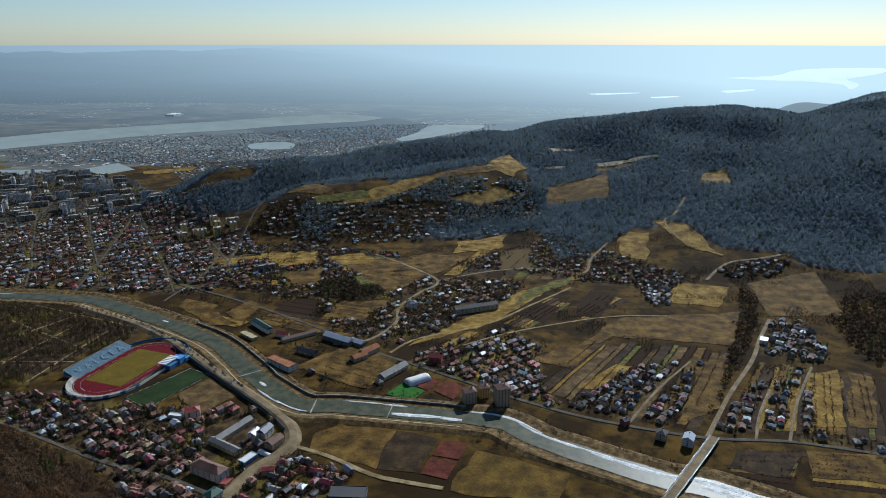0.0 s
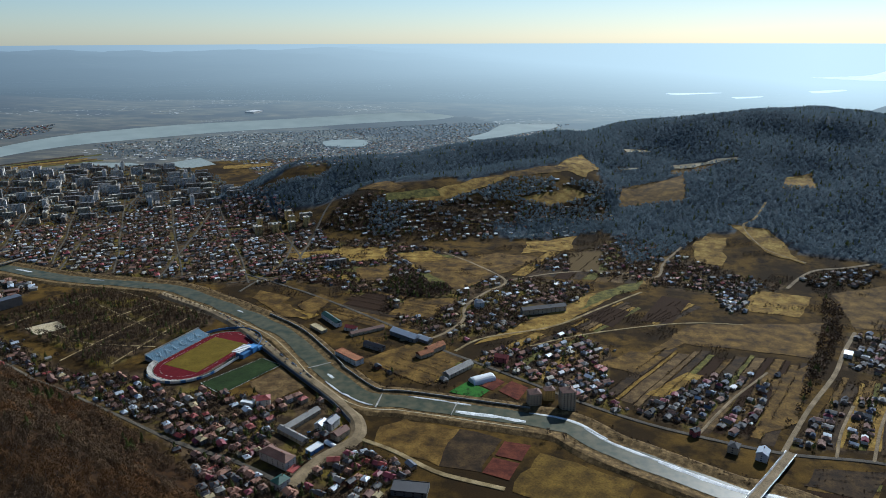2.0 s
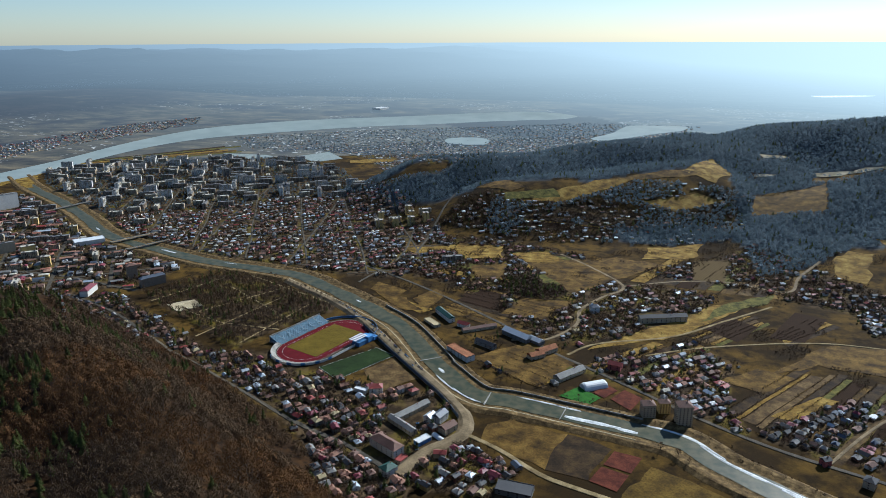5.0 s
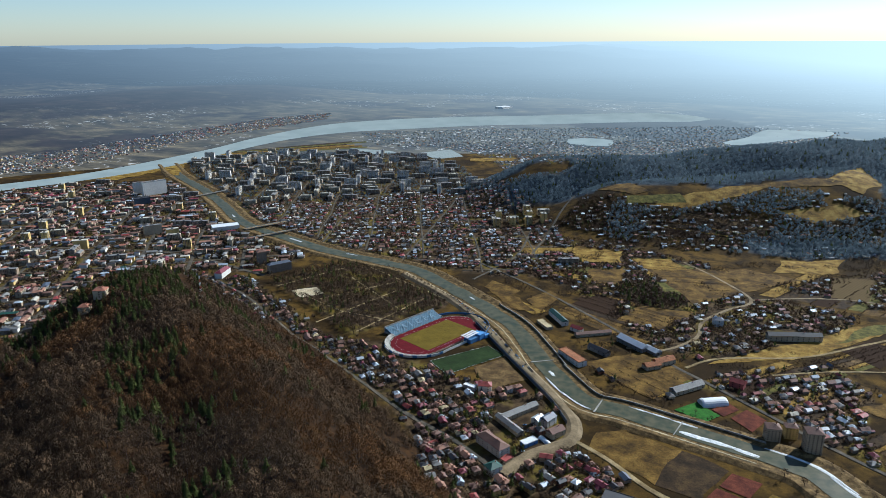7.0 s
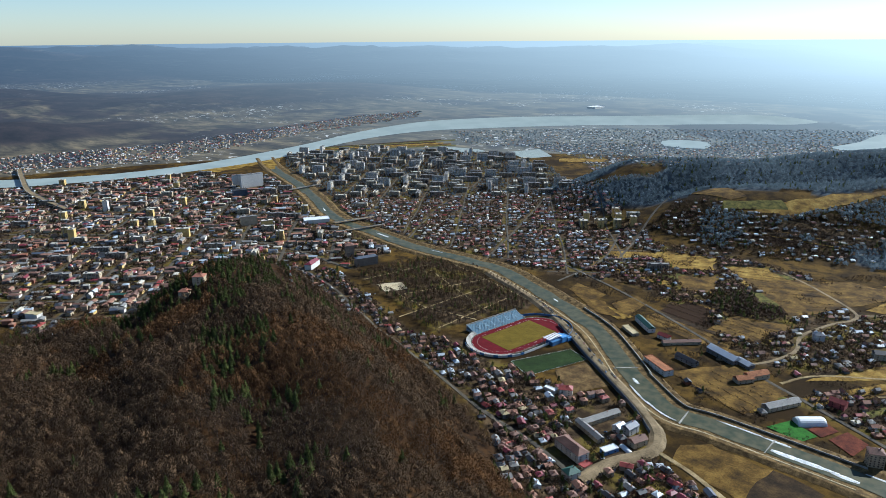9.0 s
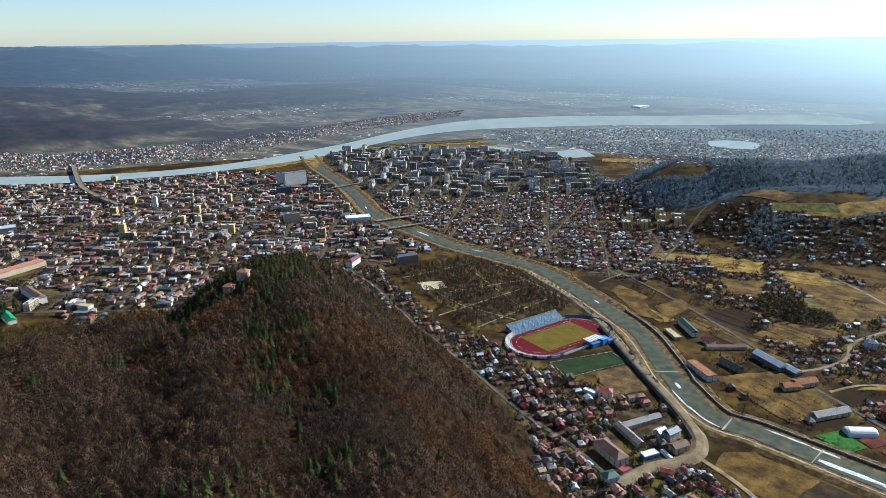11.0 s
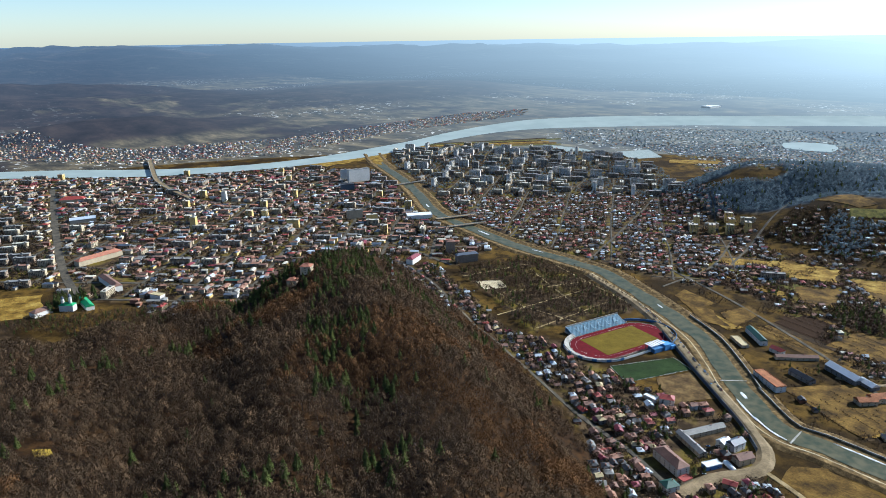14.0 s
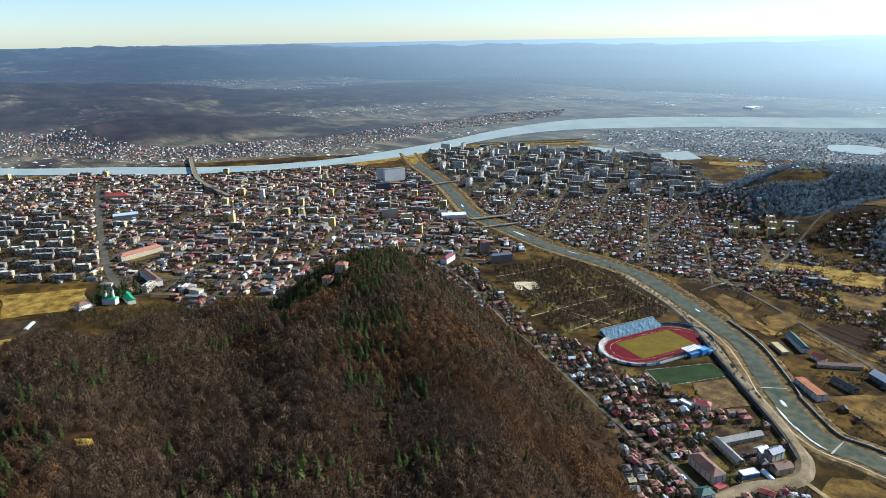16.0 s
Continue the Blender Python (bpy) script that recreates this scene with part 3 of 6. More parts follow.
PATHS = [
    ((-849, 1044), (-699, 993)),
    ((-699, 993), (-584, 993)),
    ((-809, 1176), (-590, 1039)),
    ((-771, 1027), (-658, 1219)),
    ((-709, 929), (-657, 1132)),
    ((-795, 1241), (-550, 1131)),
    ((-894, 1051), (-832, 1208)),
    ((-621, 926), (-587, 1116)),
]
TREE_ROWS = [
    ([(52, 783), (103, 754), (149, 730), (185, 707), (214, 687)], 16, 0, 1.0),
    ([(-738, 1241), (-609, 1176), (-505, 1118)], 13, 0, 0.8),
    ([(-119, 903), (-36, 883), (60, 857)], 18, 0, 0.7),
    ([(-562, 1194), (-446, 1104), (-344, 995), (-284, 902)], 22, -14, 0.6),
    ([(125, 1168), (189, 1223), (240, 1267)], 10, 0, 0.45),
    ([(-697, 1288), (-531, 1206), (-391, 1123)], 14, 26, 0.6),
]
EAST_FAR = [(-2001, 3115), (-1456, 3557), (-881, 3826), (-319, 4152), (319, 4123), (134, 3678), (-190, 2302), (-662, 2887), (-868, 2735), (-1320, 2818), (-1698, 2774)]
MAST = [(-743, 703)]
GLADE = [(-522, 128)]
YARDS = [(-258, 756), (-217, 823), (-228, 699)]
PARCELS = [
    ([(108, 1145), (225, 1290), (247, 1244), (146, 1115)], 5),
    ([(242, 1184), (326, 1299), (367, 1268), (260, 1150)], 5),
    ([(57, 1087), (108, 1140), (139, 1107), (77, 1034)], 4),
    ([(123, 886), (266, 1081), (486, 1054), (330, 785)], 16),
    ([(361, 783), (503, 995), (578, 975), (476, 776)], 9),
    ([(479, 776), (578, 975), (671, 954), (572, 745)], 8),
    ([(-57, 995), (56, 1124), (169, 1076), (99, 894)], 9),
    ([(-5, 1402), (91, 1601), (396, 1564), (316, 1366)], 11),
    ([(-299, 1555), (-111, 1542), (-11, 1373), (-204, 1267)], 7),
    ([(-542, 1564), (-308, 1604), (-322, 1299), (-527, 1366)], 9),
    ([(-351, 1154), (-158, 1081), (-90, 1223), (-300, 1299)], 9),
    ([(-461, 1670), (-151, 1711), (117, 1831), (-221, 1826)], 10),
    ([(-2234, 2150), (-1705, 2706), (-1841, 2918), (-2248, 2311)], 6),
    ([(-2915, 579), (-2380, 1075), (-2493, 1129), (-3067, 614)], 7),
    ([(-2332, 1116), (-2063, 1624), (-2090, 1790), (-2475, 1188)], 7),
    ([(361, 744), (460, 745), (412, 677), (334, 693)], 5),
    ([(456, 738), (560, 727), (515, 656), (418, 677)], 6),
    ([(-110, 903), (-211, 956), (-171, 1036), (-56, 975)], 6),
]
PUDDLES = [
    [(1319, 6427), (1767, 6562), (1801, 6494), (1394, 6297)],
    [(1778, 6053), (2061, 6174), (1997, 6054), (1793, 5938)],
    [(2664, 6778), (3061, 7006), (3022, 6853), (2661, 6564)],
]
WEIRS = [(-282, 958), (-73, 842), (-178, 867)]
EAST_MID = [(-1463, 2879), (-1108, 3131), (-761, 3312), (-247, 3630), (166, 3885), (95, 2362), (-167, 2251), (-426, 2095), (-640, 2018), (-1106, 2693)]


# ---- mesh helpers ------------------------------------------------------------
def mesh_of(name, verts, faces, mats=(), index=None, smooth=False):
    """A mesh from an array of vertices and an array of faces with equally many corners (or a list of such arrays)."""
    groups = faces if isinstance(faces, list) else [faces]
    groups = [np.asarray(g, np.int32) for g in groups if len(g)]
    me = bpy.data.meshes.new(name)
    verts = np.asarray(verts, np.float32)
    sizes = np.concatenate([np.full(len(g), g.shape[1], np.int32) for g in groups])
    loops = np.concatenate([g.ravel() for g in groups])
    me.vertices.add(len(verts))
    me.vertices.foreach_set("co", verts.ravel())
    me.loops.add(len(loops))
    me.loops.foreach_set("vertex_index", loops)
    me.polygons.add(len(sizes))
    me.polygons.foreach_set("loop_start", np.concatenate([[0], np.cumsum(sizes)[:-1]]).astype(np.int32))
    for m in mats:
        me.materials.append(m)
    if index is not None:
        me.polygons.foreach_set("material_index", np.asarray(index, np.int32))
    me.polygons.foreach_set("use_smooth", np.full(len(sizes), smooth))
    me.update(calc_edges=True)
    return me


def part(name, me, parent, label="", place=None):
    """Links a mesh as one object under a thing or a part."""
    ob = new(name, me)
    ob.parent = parent
    if place is not None:
        ob.matrix_basis = place
    return tagged(ob, label) if label else ob


def thing(name, place, label, category, group="", kind=""):
    ob = new(name)
    ob.empty_display_size = 1
    ob.matrix_basis = place
    return tagged(ob, label, category, group, kind)


def setting(name, me, label, category, kind="structure", group=""):
    return tagged(new(name, me), label, category, group, kind)


def boxes(*list_of):
    """One mesh's worth of boxes: (x0, y0, z0, x1, y1, z1) each."""
    vs, fs = [], []
    for x0, y0, z0, x1, y1, z1 in list_of:
        k = len(vs)
        vs += [(x0, y0, z0), (x1, y0, z0), (x1, y1, z0), (x0, y1, z0), (x0, y0, z1), (x1, y0, z1), (x1, y1, z1), (x0, y1, z1)]
        fs += [(k, k + 3, k + 2, k + 1), (k + 4, k + 5, k + 6, k + 7), (k, k + 1, k + 5, k + 4), (k + 1, k + 2, k + 6, k + 5), (k + 2, k + 3, k + 7, k + 6), (k + 3, k, k + 4, k + 7)]
    return np.array(vs, float), np.array(fs)


def ground_at(x, y, up=0.0):
    """Points on the drawn-together land, up metres above it."""
    x, y = np.asarray(x, float), np.asarray(y, float)
    a, b, c = squeeze(x, y, land(x, y))
    return np.stack([a, b, c + up], -1)


def spline(points, step):
    """A smooth line through points, with a point about every step metres."""
    p = np.array(points, float)
    p = np.vstack([2 * p[0] - p[1], p, 2 * p[-1] - p[-2]])
    out = []
    for i in range(1, len(p) - 2):
        a, b, c, d = p[i - 1:i + 3]
        t = np.arange(0, 1, 1 / max(2, int(np.hypot(*(c - b)) / step)))[:, None]
        out.append(0.5 * (2 * b + (c - a) * t + (2 * a - 5 * b + 4 * c - d) * t ** 2 + (3 * b - a - 3 * c + d) * t ** 3))
    return np.vstack(out + [p[-2:-1]])


def across(line):
    d = np.gradient(line, axis=0)
    d /= np.maximum(np.hypot(d[:, 0], d[:, 1]), 1e-6)[:, None]
    return np.stack([d[:, 1], -d[:, 0]], 1)          # to the right of the way along the line


def ribbon(points, profile, step=14.0, wobble=0.0):
    """Vertices and faces of a band along a line; profile: (offset to the right, height) from left to right."""
    line = spline(points, step)
    side = across(line)
    cols = []
    for k, (off, up) in enumerate(profile):
        o = off + wobble * ripple(line[:, 0], line[:, 1], 35, 11 + k)
        q = line + side * np.reshape(o, (-1, 1))
        cols.append(ground_at(q[:, 0], q[:, 1], up))
    n, m = len(line), len(profile)
    v = np.stack(cols, 1).reshape(-1, 3)
    i, j = np.meshgrid(np.arange(n - 1), np.arange(m - 1), indexing="ij")
    a = (i * m + j).ravel()
    return v, np.stack([a, a + 1, a + m + 1, a + m], 1)


def quad_patch(c, up, step=14.0, rough=4.0):
    """A field between four corners, laid on the land, with an uneven rim."""
    a, b, d, e = (np.array(p, float) for p in c)
    nu = int(max(2, max(np.hypot(*(b - a)), np.hypot(*(d - e))) / step))
    nv = int(max(2, max(np.hypot(*(e - a)), np.hypot(*(d - b))) / step))
    nu, nv = min(nu, 60), min(nv, 60)
    u, v = np.meshgrid(np.linspace(0, 1, nu + 1), np.linspace(0, 1, nv + 1), indexing="ij")
    p = (a * (1 - u)[..., None] + b * u[..., None]) * (1 - v)[..., None] + (e * (1 - u)[..., None] + d * u[..., None]) * v[..., None]
    x, y = p[..., 0], p[..., 1]
    x, y = x + rough * (ripple(x, y, 21, 31) + 0.9 * ripple(x, y, 75, 33)), y + rough * (ripple(x, y, 21, 32) + 0.9 * ripple(x, y, 75, 34))
    w = ground_at(x.ravel(), y.ravel(), up)
    i, j = np.meshgrid(np.arange(nu), np.arange(nv), indexing="ij")
    k = (i * (nv + 1) + j).ravel()
    f = np.stack([k, k + nv + 1, k + nv + 2, k + 1], 1)
    n = np.cross(w[f[0][1]] - w[f[0][0]], w[f[0][2]] - w[f[0][0]])
    return w, f if n[2] > 0 else f[:, ::-1]


def inside(x, y, poly):
    x, y = np.asarray(x, float), np.asarray(y, float)
    hit = np.zeros(x.shape, bool)
    for (ax, ay), (bx, by) in zip(poly, poly[1:] + poly[:1]):
        if ay != by:
            hit ^= ((ay > y) != (by > y)) & (x < (bx - ax) * (y - ay) / (by - ay) + ax)
    return hit


def off_line(x, y, line):
    """Distance from points to a line."""
    best = np.full(np.shape(x), 1e9)
    for (ax, ay), (bx, by) in zip(line, line[1:]):
        dx, dy = bx - ax, by - ay
        s = np.clip(((x - ax) * dx + (y - ay) * dy) / max(dx * dx + dy * dy, 1e-6), 0, 1)
        best = np.minimum(best, np.hypot(x - ax - s * dx, y - ay - s * dy))
    return best


WOODS = [WOOD_U, WOOD_S, WOOD_R, WOOD_E, WOOD_M, WOOD_T, GROVE]
TOWNS = [EAST_TOWN, OLD_TOWN, FOOT_TOWN, SOUTH_TOWN, HOUSE_S1, HOUSE_S2, HOUSE_S3, HOUSE_S4, HOUSE_S5, HOUSE_S6, HOUSE_S8, FARBANK, EAST_FAR, EAST_MID, PARK]
RIVER_LINE = spline(RIVER, 30)


def wooded(x, y):
    w = near_hill(x, y) > 14
    for p in WOODS:
        w |= inside(x + 12 * ripple(x, y, 40, 21), y + 12 * ripple(x, y, 40, 22), p)
    for kind, c in FIELDS:
        w &= ~inside(x, y, c)
    return w


# ---- ground: one sheet from the hill to the horizon ------------------------------
fine = np.radians(np.arange(-42, 88.01, 0.24))
rest = np.radians(np.arange(92, 316.1, 4.0))
AZ = np.concatenate([fine, rest])


def sheet(radii):
    r, a = np.meshgrid(radii, AZ, indexing="ij")
    x, y = (-r * np.sin(a)).ravel(), (r * np.cos(a)).ravel()
    n, m = r.shape
    i, j = np.meshgrid(np.arange(n - 1), np.arange(m), indexing="ij")
    k, l = (i * m + j).ravel(), (i * m + (j + 1) % m).ravel()
    return x, y, np.stack([k, k + m, l + m, l], 1)[:, ::-1]


radii = np.concatenate([[0.02, 30.0, 60.0], np.geomspace(90, NEAR, 250)])
gx, gy, gf = sheet(radii)
me = mesh_of("ground", ground_at(gx, gy), gf, [M["ground"]], smooth=True)
town = np.zeros(len(gx), bool)
for p in TOWNS:
    town |= inside(gx, gy, p)
on_hill = near_hill(gx, gy) > 4
# woods past 1550 m get the haze-tinted floor instead of brown ground
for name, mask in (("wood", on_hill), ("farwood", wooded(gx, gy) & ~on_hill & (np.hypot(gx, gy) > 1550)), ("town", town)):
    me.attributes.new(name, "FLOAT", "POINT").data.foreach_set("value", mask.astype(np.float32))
setting("ground", me, "winter ground of dry grass, yards and leaf litter", "ground")

# the distance beyond, the haze of the air between painted on as emission
n = Nodes("haze_painted_distance")
spot = n.tree.nodes.new("ShaderNodeAttribute")
spot.attribute_name = "true_place"
n.where = spot.outputs["Vector"]
woods = n.ramp(n.noise(170, 6, 0.7), [(0.3, "1c1716"), (0.5, "2d2523"), (0.72, "42362f")])
meadows = n.ramp(n.noise(210, 5, 0.7, (1, 2.2, 1), 25), [(0.34, "2b2822"), (0.47, "4a4233"), (0.56, "5d5340"), (0.68, "7c6d50")])
land_col = n.mix(n.ramp(n.noise(1500, 5, 0.66), [(0.55, (0, 0, 0, 1)), (0.6, (1, 1, 1, 1))]), woods, meadows)
land_col = n.mix(n.attr("plain"), land_col, n.mix(n.ramp(n.noise(700, 4, 0.6), [(0.52, (0, 0, 0, 1)), (0.58, (1, 1, 1, 1))]), meadows, woods))
villages = n.ramp(n.noise(900, 3), [(0.5, (0, 0, 0, 1)), (0.58, (1, 1, 1, 1))])
specks = n.math("MULTIPLY", n.ramp(n.noise(34, 2, 0.5), [(0.62, (0, 0, 0, 1)), (0.66, (1, 1, 1, 1))]), n.math("MULTIPLY", villages, n.math("ADD", n.math("MULTIPLY", n.attr("plain"), 0.9), 0.06)))
land_col = n.mix(specks, land_col, "d8d4cc")
land_col = n.mix(n.attr("grove"), land_col, woods)
# painted haze: emission rises and the land's own colour darkens with the veil
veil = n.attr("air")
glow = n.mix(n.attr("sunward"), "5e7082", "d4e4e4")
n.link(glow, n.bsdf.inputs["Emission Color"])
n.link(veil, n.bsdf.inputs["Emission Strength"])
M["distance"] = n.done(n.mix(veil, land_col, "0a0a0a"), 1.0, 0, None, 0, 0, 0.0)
far_radii = np.geomspace(NEAR, 60000, 190)
bx, by, bf = sheet(far_radii)
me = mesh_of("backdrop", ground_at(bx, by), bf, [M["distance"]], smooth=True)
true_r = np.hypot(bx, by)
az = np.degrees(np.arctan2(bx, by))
# the painted haze thickens with distance and brightens towards the sun
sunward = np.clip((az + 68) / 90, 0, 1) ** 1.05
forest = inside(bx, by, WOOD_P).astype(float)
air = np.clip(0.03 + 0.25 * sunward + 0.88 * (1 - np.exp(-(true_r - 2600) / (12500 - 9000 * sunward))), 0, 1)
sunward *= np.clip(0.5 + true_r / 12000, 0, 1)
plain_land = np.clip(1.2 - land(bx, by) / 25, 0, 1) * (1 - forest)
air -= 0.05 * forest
me.attributes.new("true_place", "FLOAT_VECTOR", "POINT").data.foreach_set("vector", np.stack([bx, by, land(bx, by)], 1).astype(np.float32).ravel())
grove = np.maximum(forest, np.clip(crest(bx, by, FAR_BLUFF) / 12 - 1, 0, 1))
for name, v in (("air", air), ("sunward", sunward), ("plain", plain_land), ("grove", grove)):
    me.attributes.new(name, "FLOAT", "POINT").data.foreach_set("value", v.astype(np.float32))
setting("backdrop", me, "far wooded plateau and plain with painted blue winter haze", "backdrop")

# ---- waters ---------------------------------------------------------------------
bed = [(-41, 0.2), (-36, 2.6), (-30, 2.6), (-21, 0.7), (21, 0.7), (31, 3.4), (35, 3.4), (42, 0.2)]
setting("river_bank", mesh_of("river_bank", *ribbon(RIVER, bed, 12, 1.5), [M["bank"]]), "levelled gravel and dry grass banks of the small river", "river bank")
setting("river", mesh_of("river", *ribbon(RIVER, [(-16, 1.2), (-6, 1.2), (6, 1.2), (16, 1.2)], 12, 3.0), [M["stream"]]), "shallow grey-green river between levees", "river")


def between(name, one, two, mat, up, label, cols=8):
    a, b = spline(one, 60), spline(two, 60)
    k = max(len(a), len(b))
    a, b = (np.stack([np.interp(np.linspace(0, 1, k), np.linspace(0, 1, len(p)), p[:, i]) for i in (0, 1)], 1) for p in (a, b))
    t = np.linspace(0, 1, cols)[None, :, None]
    p = a[:, None] * (1 - t) + b[:, None] * t
    i, j = np.meshgrid(np.arange(k - 1), np.arange(cols - 1), indexing="ij")
    q = (i * cols + j).ravel()
    x, y, z = squeeze(p[..., 0].ravel(), p[..., 1].ravel(), np.full(p[..., 0].size, up))
    f = np.stack([q, q + 1, q + cols + 1, q + cols], 1)
    v = np.stack([x, y, z], 1)
    if np.cross(v[f[0][1]] - v[f[0][0]], v[f[0][2]] - v[f[0][0]])[2] < 0:
        f = f[:, ::-1]
    return setting(name, mesh_of(name, v, f, [mat], smooth=True), label, "water")


def pond(name, poly, mat, up, label):
    k = len(poly)
    rim = spline(poly + poly[:1], 60)[:-1]
    mid = rim.mean(0)
    rings = [mid + (rim - mid) * s for s in (1.0, 0.66, 0.33, 0.02)]
    p = np.vstack(rings)
    m = len(rim)
    f = [(r * m + i, r * m + (i + 1) % m, (r + 1) * m + (i + 1) % m, (r + 1) * m + i) for r in range(3) for i in range(m)]
    x, y, z = squeeze(p[:, 0], p[:, 1], land(p[:, 0], p[:, 1]) * 0 + up)
    v, f = np.stack([x, y, z], 1), np.array(f)
    if np.cross(v[f[0][1]] - v[f[0][0]], v[f[0][2]] - v[f[0][0]])[2] < 0:
        f = f[:, ::-1]
    return setting(name, mesh_of(name, v, f, [mat], smooth=True), label, "water")


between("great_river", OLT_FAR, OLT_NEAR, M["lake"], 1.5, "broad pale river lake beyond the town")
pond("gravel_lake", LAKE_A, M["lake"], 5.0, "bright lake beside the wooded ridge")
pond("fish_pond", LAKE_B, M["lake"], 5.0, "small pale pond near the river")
# the far waters glow by themselves in place of sun glitter
pond("far_lake", LAKE_C, M["painted_glitter"], 12.0, "far lake with sun glitter painted as glow")

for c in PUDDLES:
    pond("far_lake", c, M["painted_glitter"], 9.0, "far strip of water with its glint painted as glow")

def street_grid(name, poly, turn, gap_u, gap_v, width):
    """Straight streets both ways across a quarter, as far as it reaches."""
    p = np.array(poly, float)
    m, a = p.mean(0), radians(turn)
    size = np.hypot(*(p - m).T).max()
    for k, (d, gap) in enumerate((((math.cos(a), math.sin(a)), gap_v), ((-math.sin(a), math.cos(a)), gap_u))):
        o = (-d[1], d[0])
        for i, off in enumerate(np.arange(-size, size, gap)):
            s = np.arange(-size, size, 25.0)
            x = m[0] + o[0] * off + d[0] * s + 5 * ripple(s, s * 0 + off, 160, 71)
            y = m[1] + o[1] * off + d[1] * s + 5 * ripple(s, s * 0 + off, 160, 72)
            ok = inside(x, y, poly) & (off_line(x, y, [tuple(q) for q in RIVER_LINE]) > 55) & (near_hill(x, y) < 4)
            run = []
            for j in range(len(s) + 1):
                if j < len(s) and ok[j]:
                    run.append((float(x[j]), float(y[j])))
                else:
                    if len(run) > 5:
                        ROADS[f"{name}_street_{k}_{i}_{j}"] = (run, width)
                    run = []


street_grid("old_town", OLD_TOWN, 38, 118, 92, 7)
street_grid("east_town", EAST_TOWN, 28, 132, 84, 3)

# ---- roads and fields -----------------------------------------------------------
for name, (line, width) in ROADS.items():
    dusty = "track" if "track" in name or "path" in name else "asphalt" if "street" in name or "boulevard" in name else "road"
    h, lift = width / 2, 2.7 if name == "embankment_road" else 0.0
    v, f = ribbon(line, [(-h - 0.6 - lift * 2, 0.2), (-h - 0.4, 0.7 + lift), (-h, 0.85 + lift), (0, 0.95 + lift), (h, 0.85 + lift), (h + 0.4, 0.7 + lift), (h + 0.6 + lift * 2, 0.2)], 12, 0.25)
    label = {"track": "dusty pale dirt track between fields", "asphalt": "grey asphalt street between the houses", "road": "pale dusty road"}[dusty]
    if "_street_" in name and name.count("_") > 3:
        name = "side_street"
    setting(name, mesh_of(name, v, f, [M[dusty]]), label, "road")
FIELD_WORDS = {"dry": "brown dry meadow", "dark": "dark burnt-over meadow", "turf": "worn olive turf", "straw": "straw-coloured winter grassland", "plough": "dark ploughed field",
             "vine": "vineyard in brown rows", "green": "dull green winter grass", "glass": "pale greenhouse roofs", "bare": "bare trodden earth", "sand": "pale sandy yard",
             "clay": "red clay tennis court with lines", "lawn": "vivid green artificial turf"}
HEDGES = []
strips = np.random.default_rng(3)
for k, (c, count) in enumerate(PARCELS):
    a, b, d, e = (np.array(p, float) for p in c)          # strips run from the side a-e to the side b-d
    cuts = np.sort(np.concatenate([[0, 1], (np.arange(1, count) + strips.uniform(-0.3, 0.3, count - 1)) / count]))
    for i in range(count):
        u, v = cuts[i] + 0.004, cuts[i + 1] - 0.004
        s0, s1 = strips.uniform(0, 0.08), strips.uniform(0.85, 1.0)
        low, high = lambda w: a + (e - a) * w, lambda w: b + (d - b) * w
        q = [low(u) + (high(u) - low(u)) * s0, low(u) + (high(u) - low(u)) * s1, low(v) + (high(v) - low(v)) * s1, low(v) + (high(v) - low(v)) * s0]
        kind = str(strips.choice(["dry", "dry", "dark", "dark", "straw", "plough", "green", "bare"]))
        HEDGES.append((tuple(q[0]), tuple(q[1])))
        pv, pf = quad_patch(q, 0.15 + float(np.hypot(*q[0])) / 6000 + 0.003 * i, 12, 1.0)
        setting("parcel", mesh_of("parcel", pv, pf, [M[kind]]), "narrow garden parcel of " + {"dry": "brown grass", "dark": "dark soil", "straw": "straw-coloured grass", "plough": "ploughed soil", "green": "dull green grass", "bare": "bare earth"}[kind], "field")
for k, (kind, c) in enumerate(FIELDS):
    away = np.hypot(*c[0])
    v, f = quad_patch(c, 0.25 + away / 5000 + 0.004 * k * (1 + away / 1500), 10 + away / 150, 0.4 if kind in ("clay", "lawn", "glass", "plough", "vine") else 1.5 + away / 330)
    setting("field", mesh_of("field", v, f, [M[kind]]), FIELD_WORDS[kind], "field")


# ---- roofs, walls and plants: materials -------------------------------------------
def plain(name, colour, rough=0.8, size=3.0, spread=0.28, metal=0.0, spec=0.3, depth=0.03):
    """A painted or tiled surface with stains at two scales."""
    n = Nodes(name)
    lo, hi = tuple(v * (1 - spread) for v in rgb(colour)[:3]) + (1,), tuple(min(1, v * (1 + spread)) for v in rgb(colour)[:3]) + (1,)
    stain = n.math("ADD", n.math("MULTIPLY", n.noise(size, 4, 0.65), 0.6), n.math("MULTIPLY", n.noise(size * 6, 2), 0.4))
    return n.done(n.ramp(stain, [(0.35, lo), (0.65, hi)]), rough, metal, stain, 0.3, depth, spec)


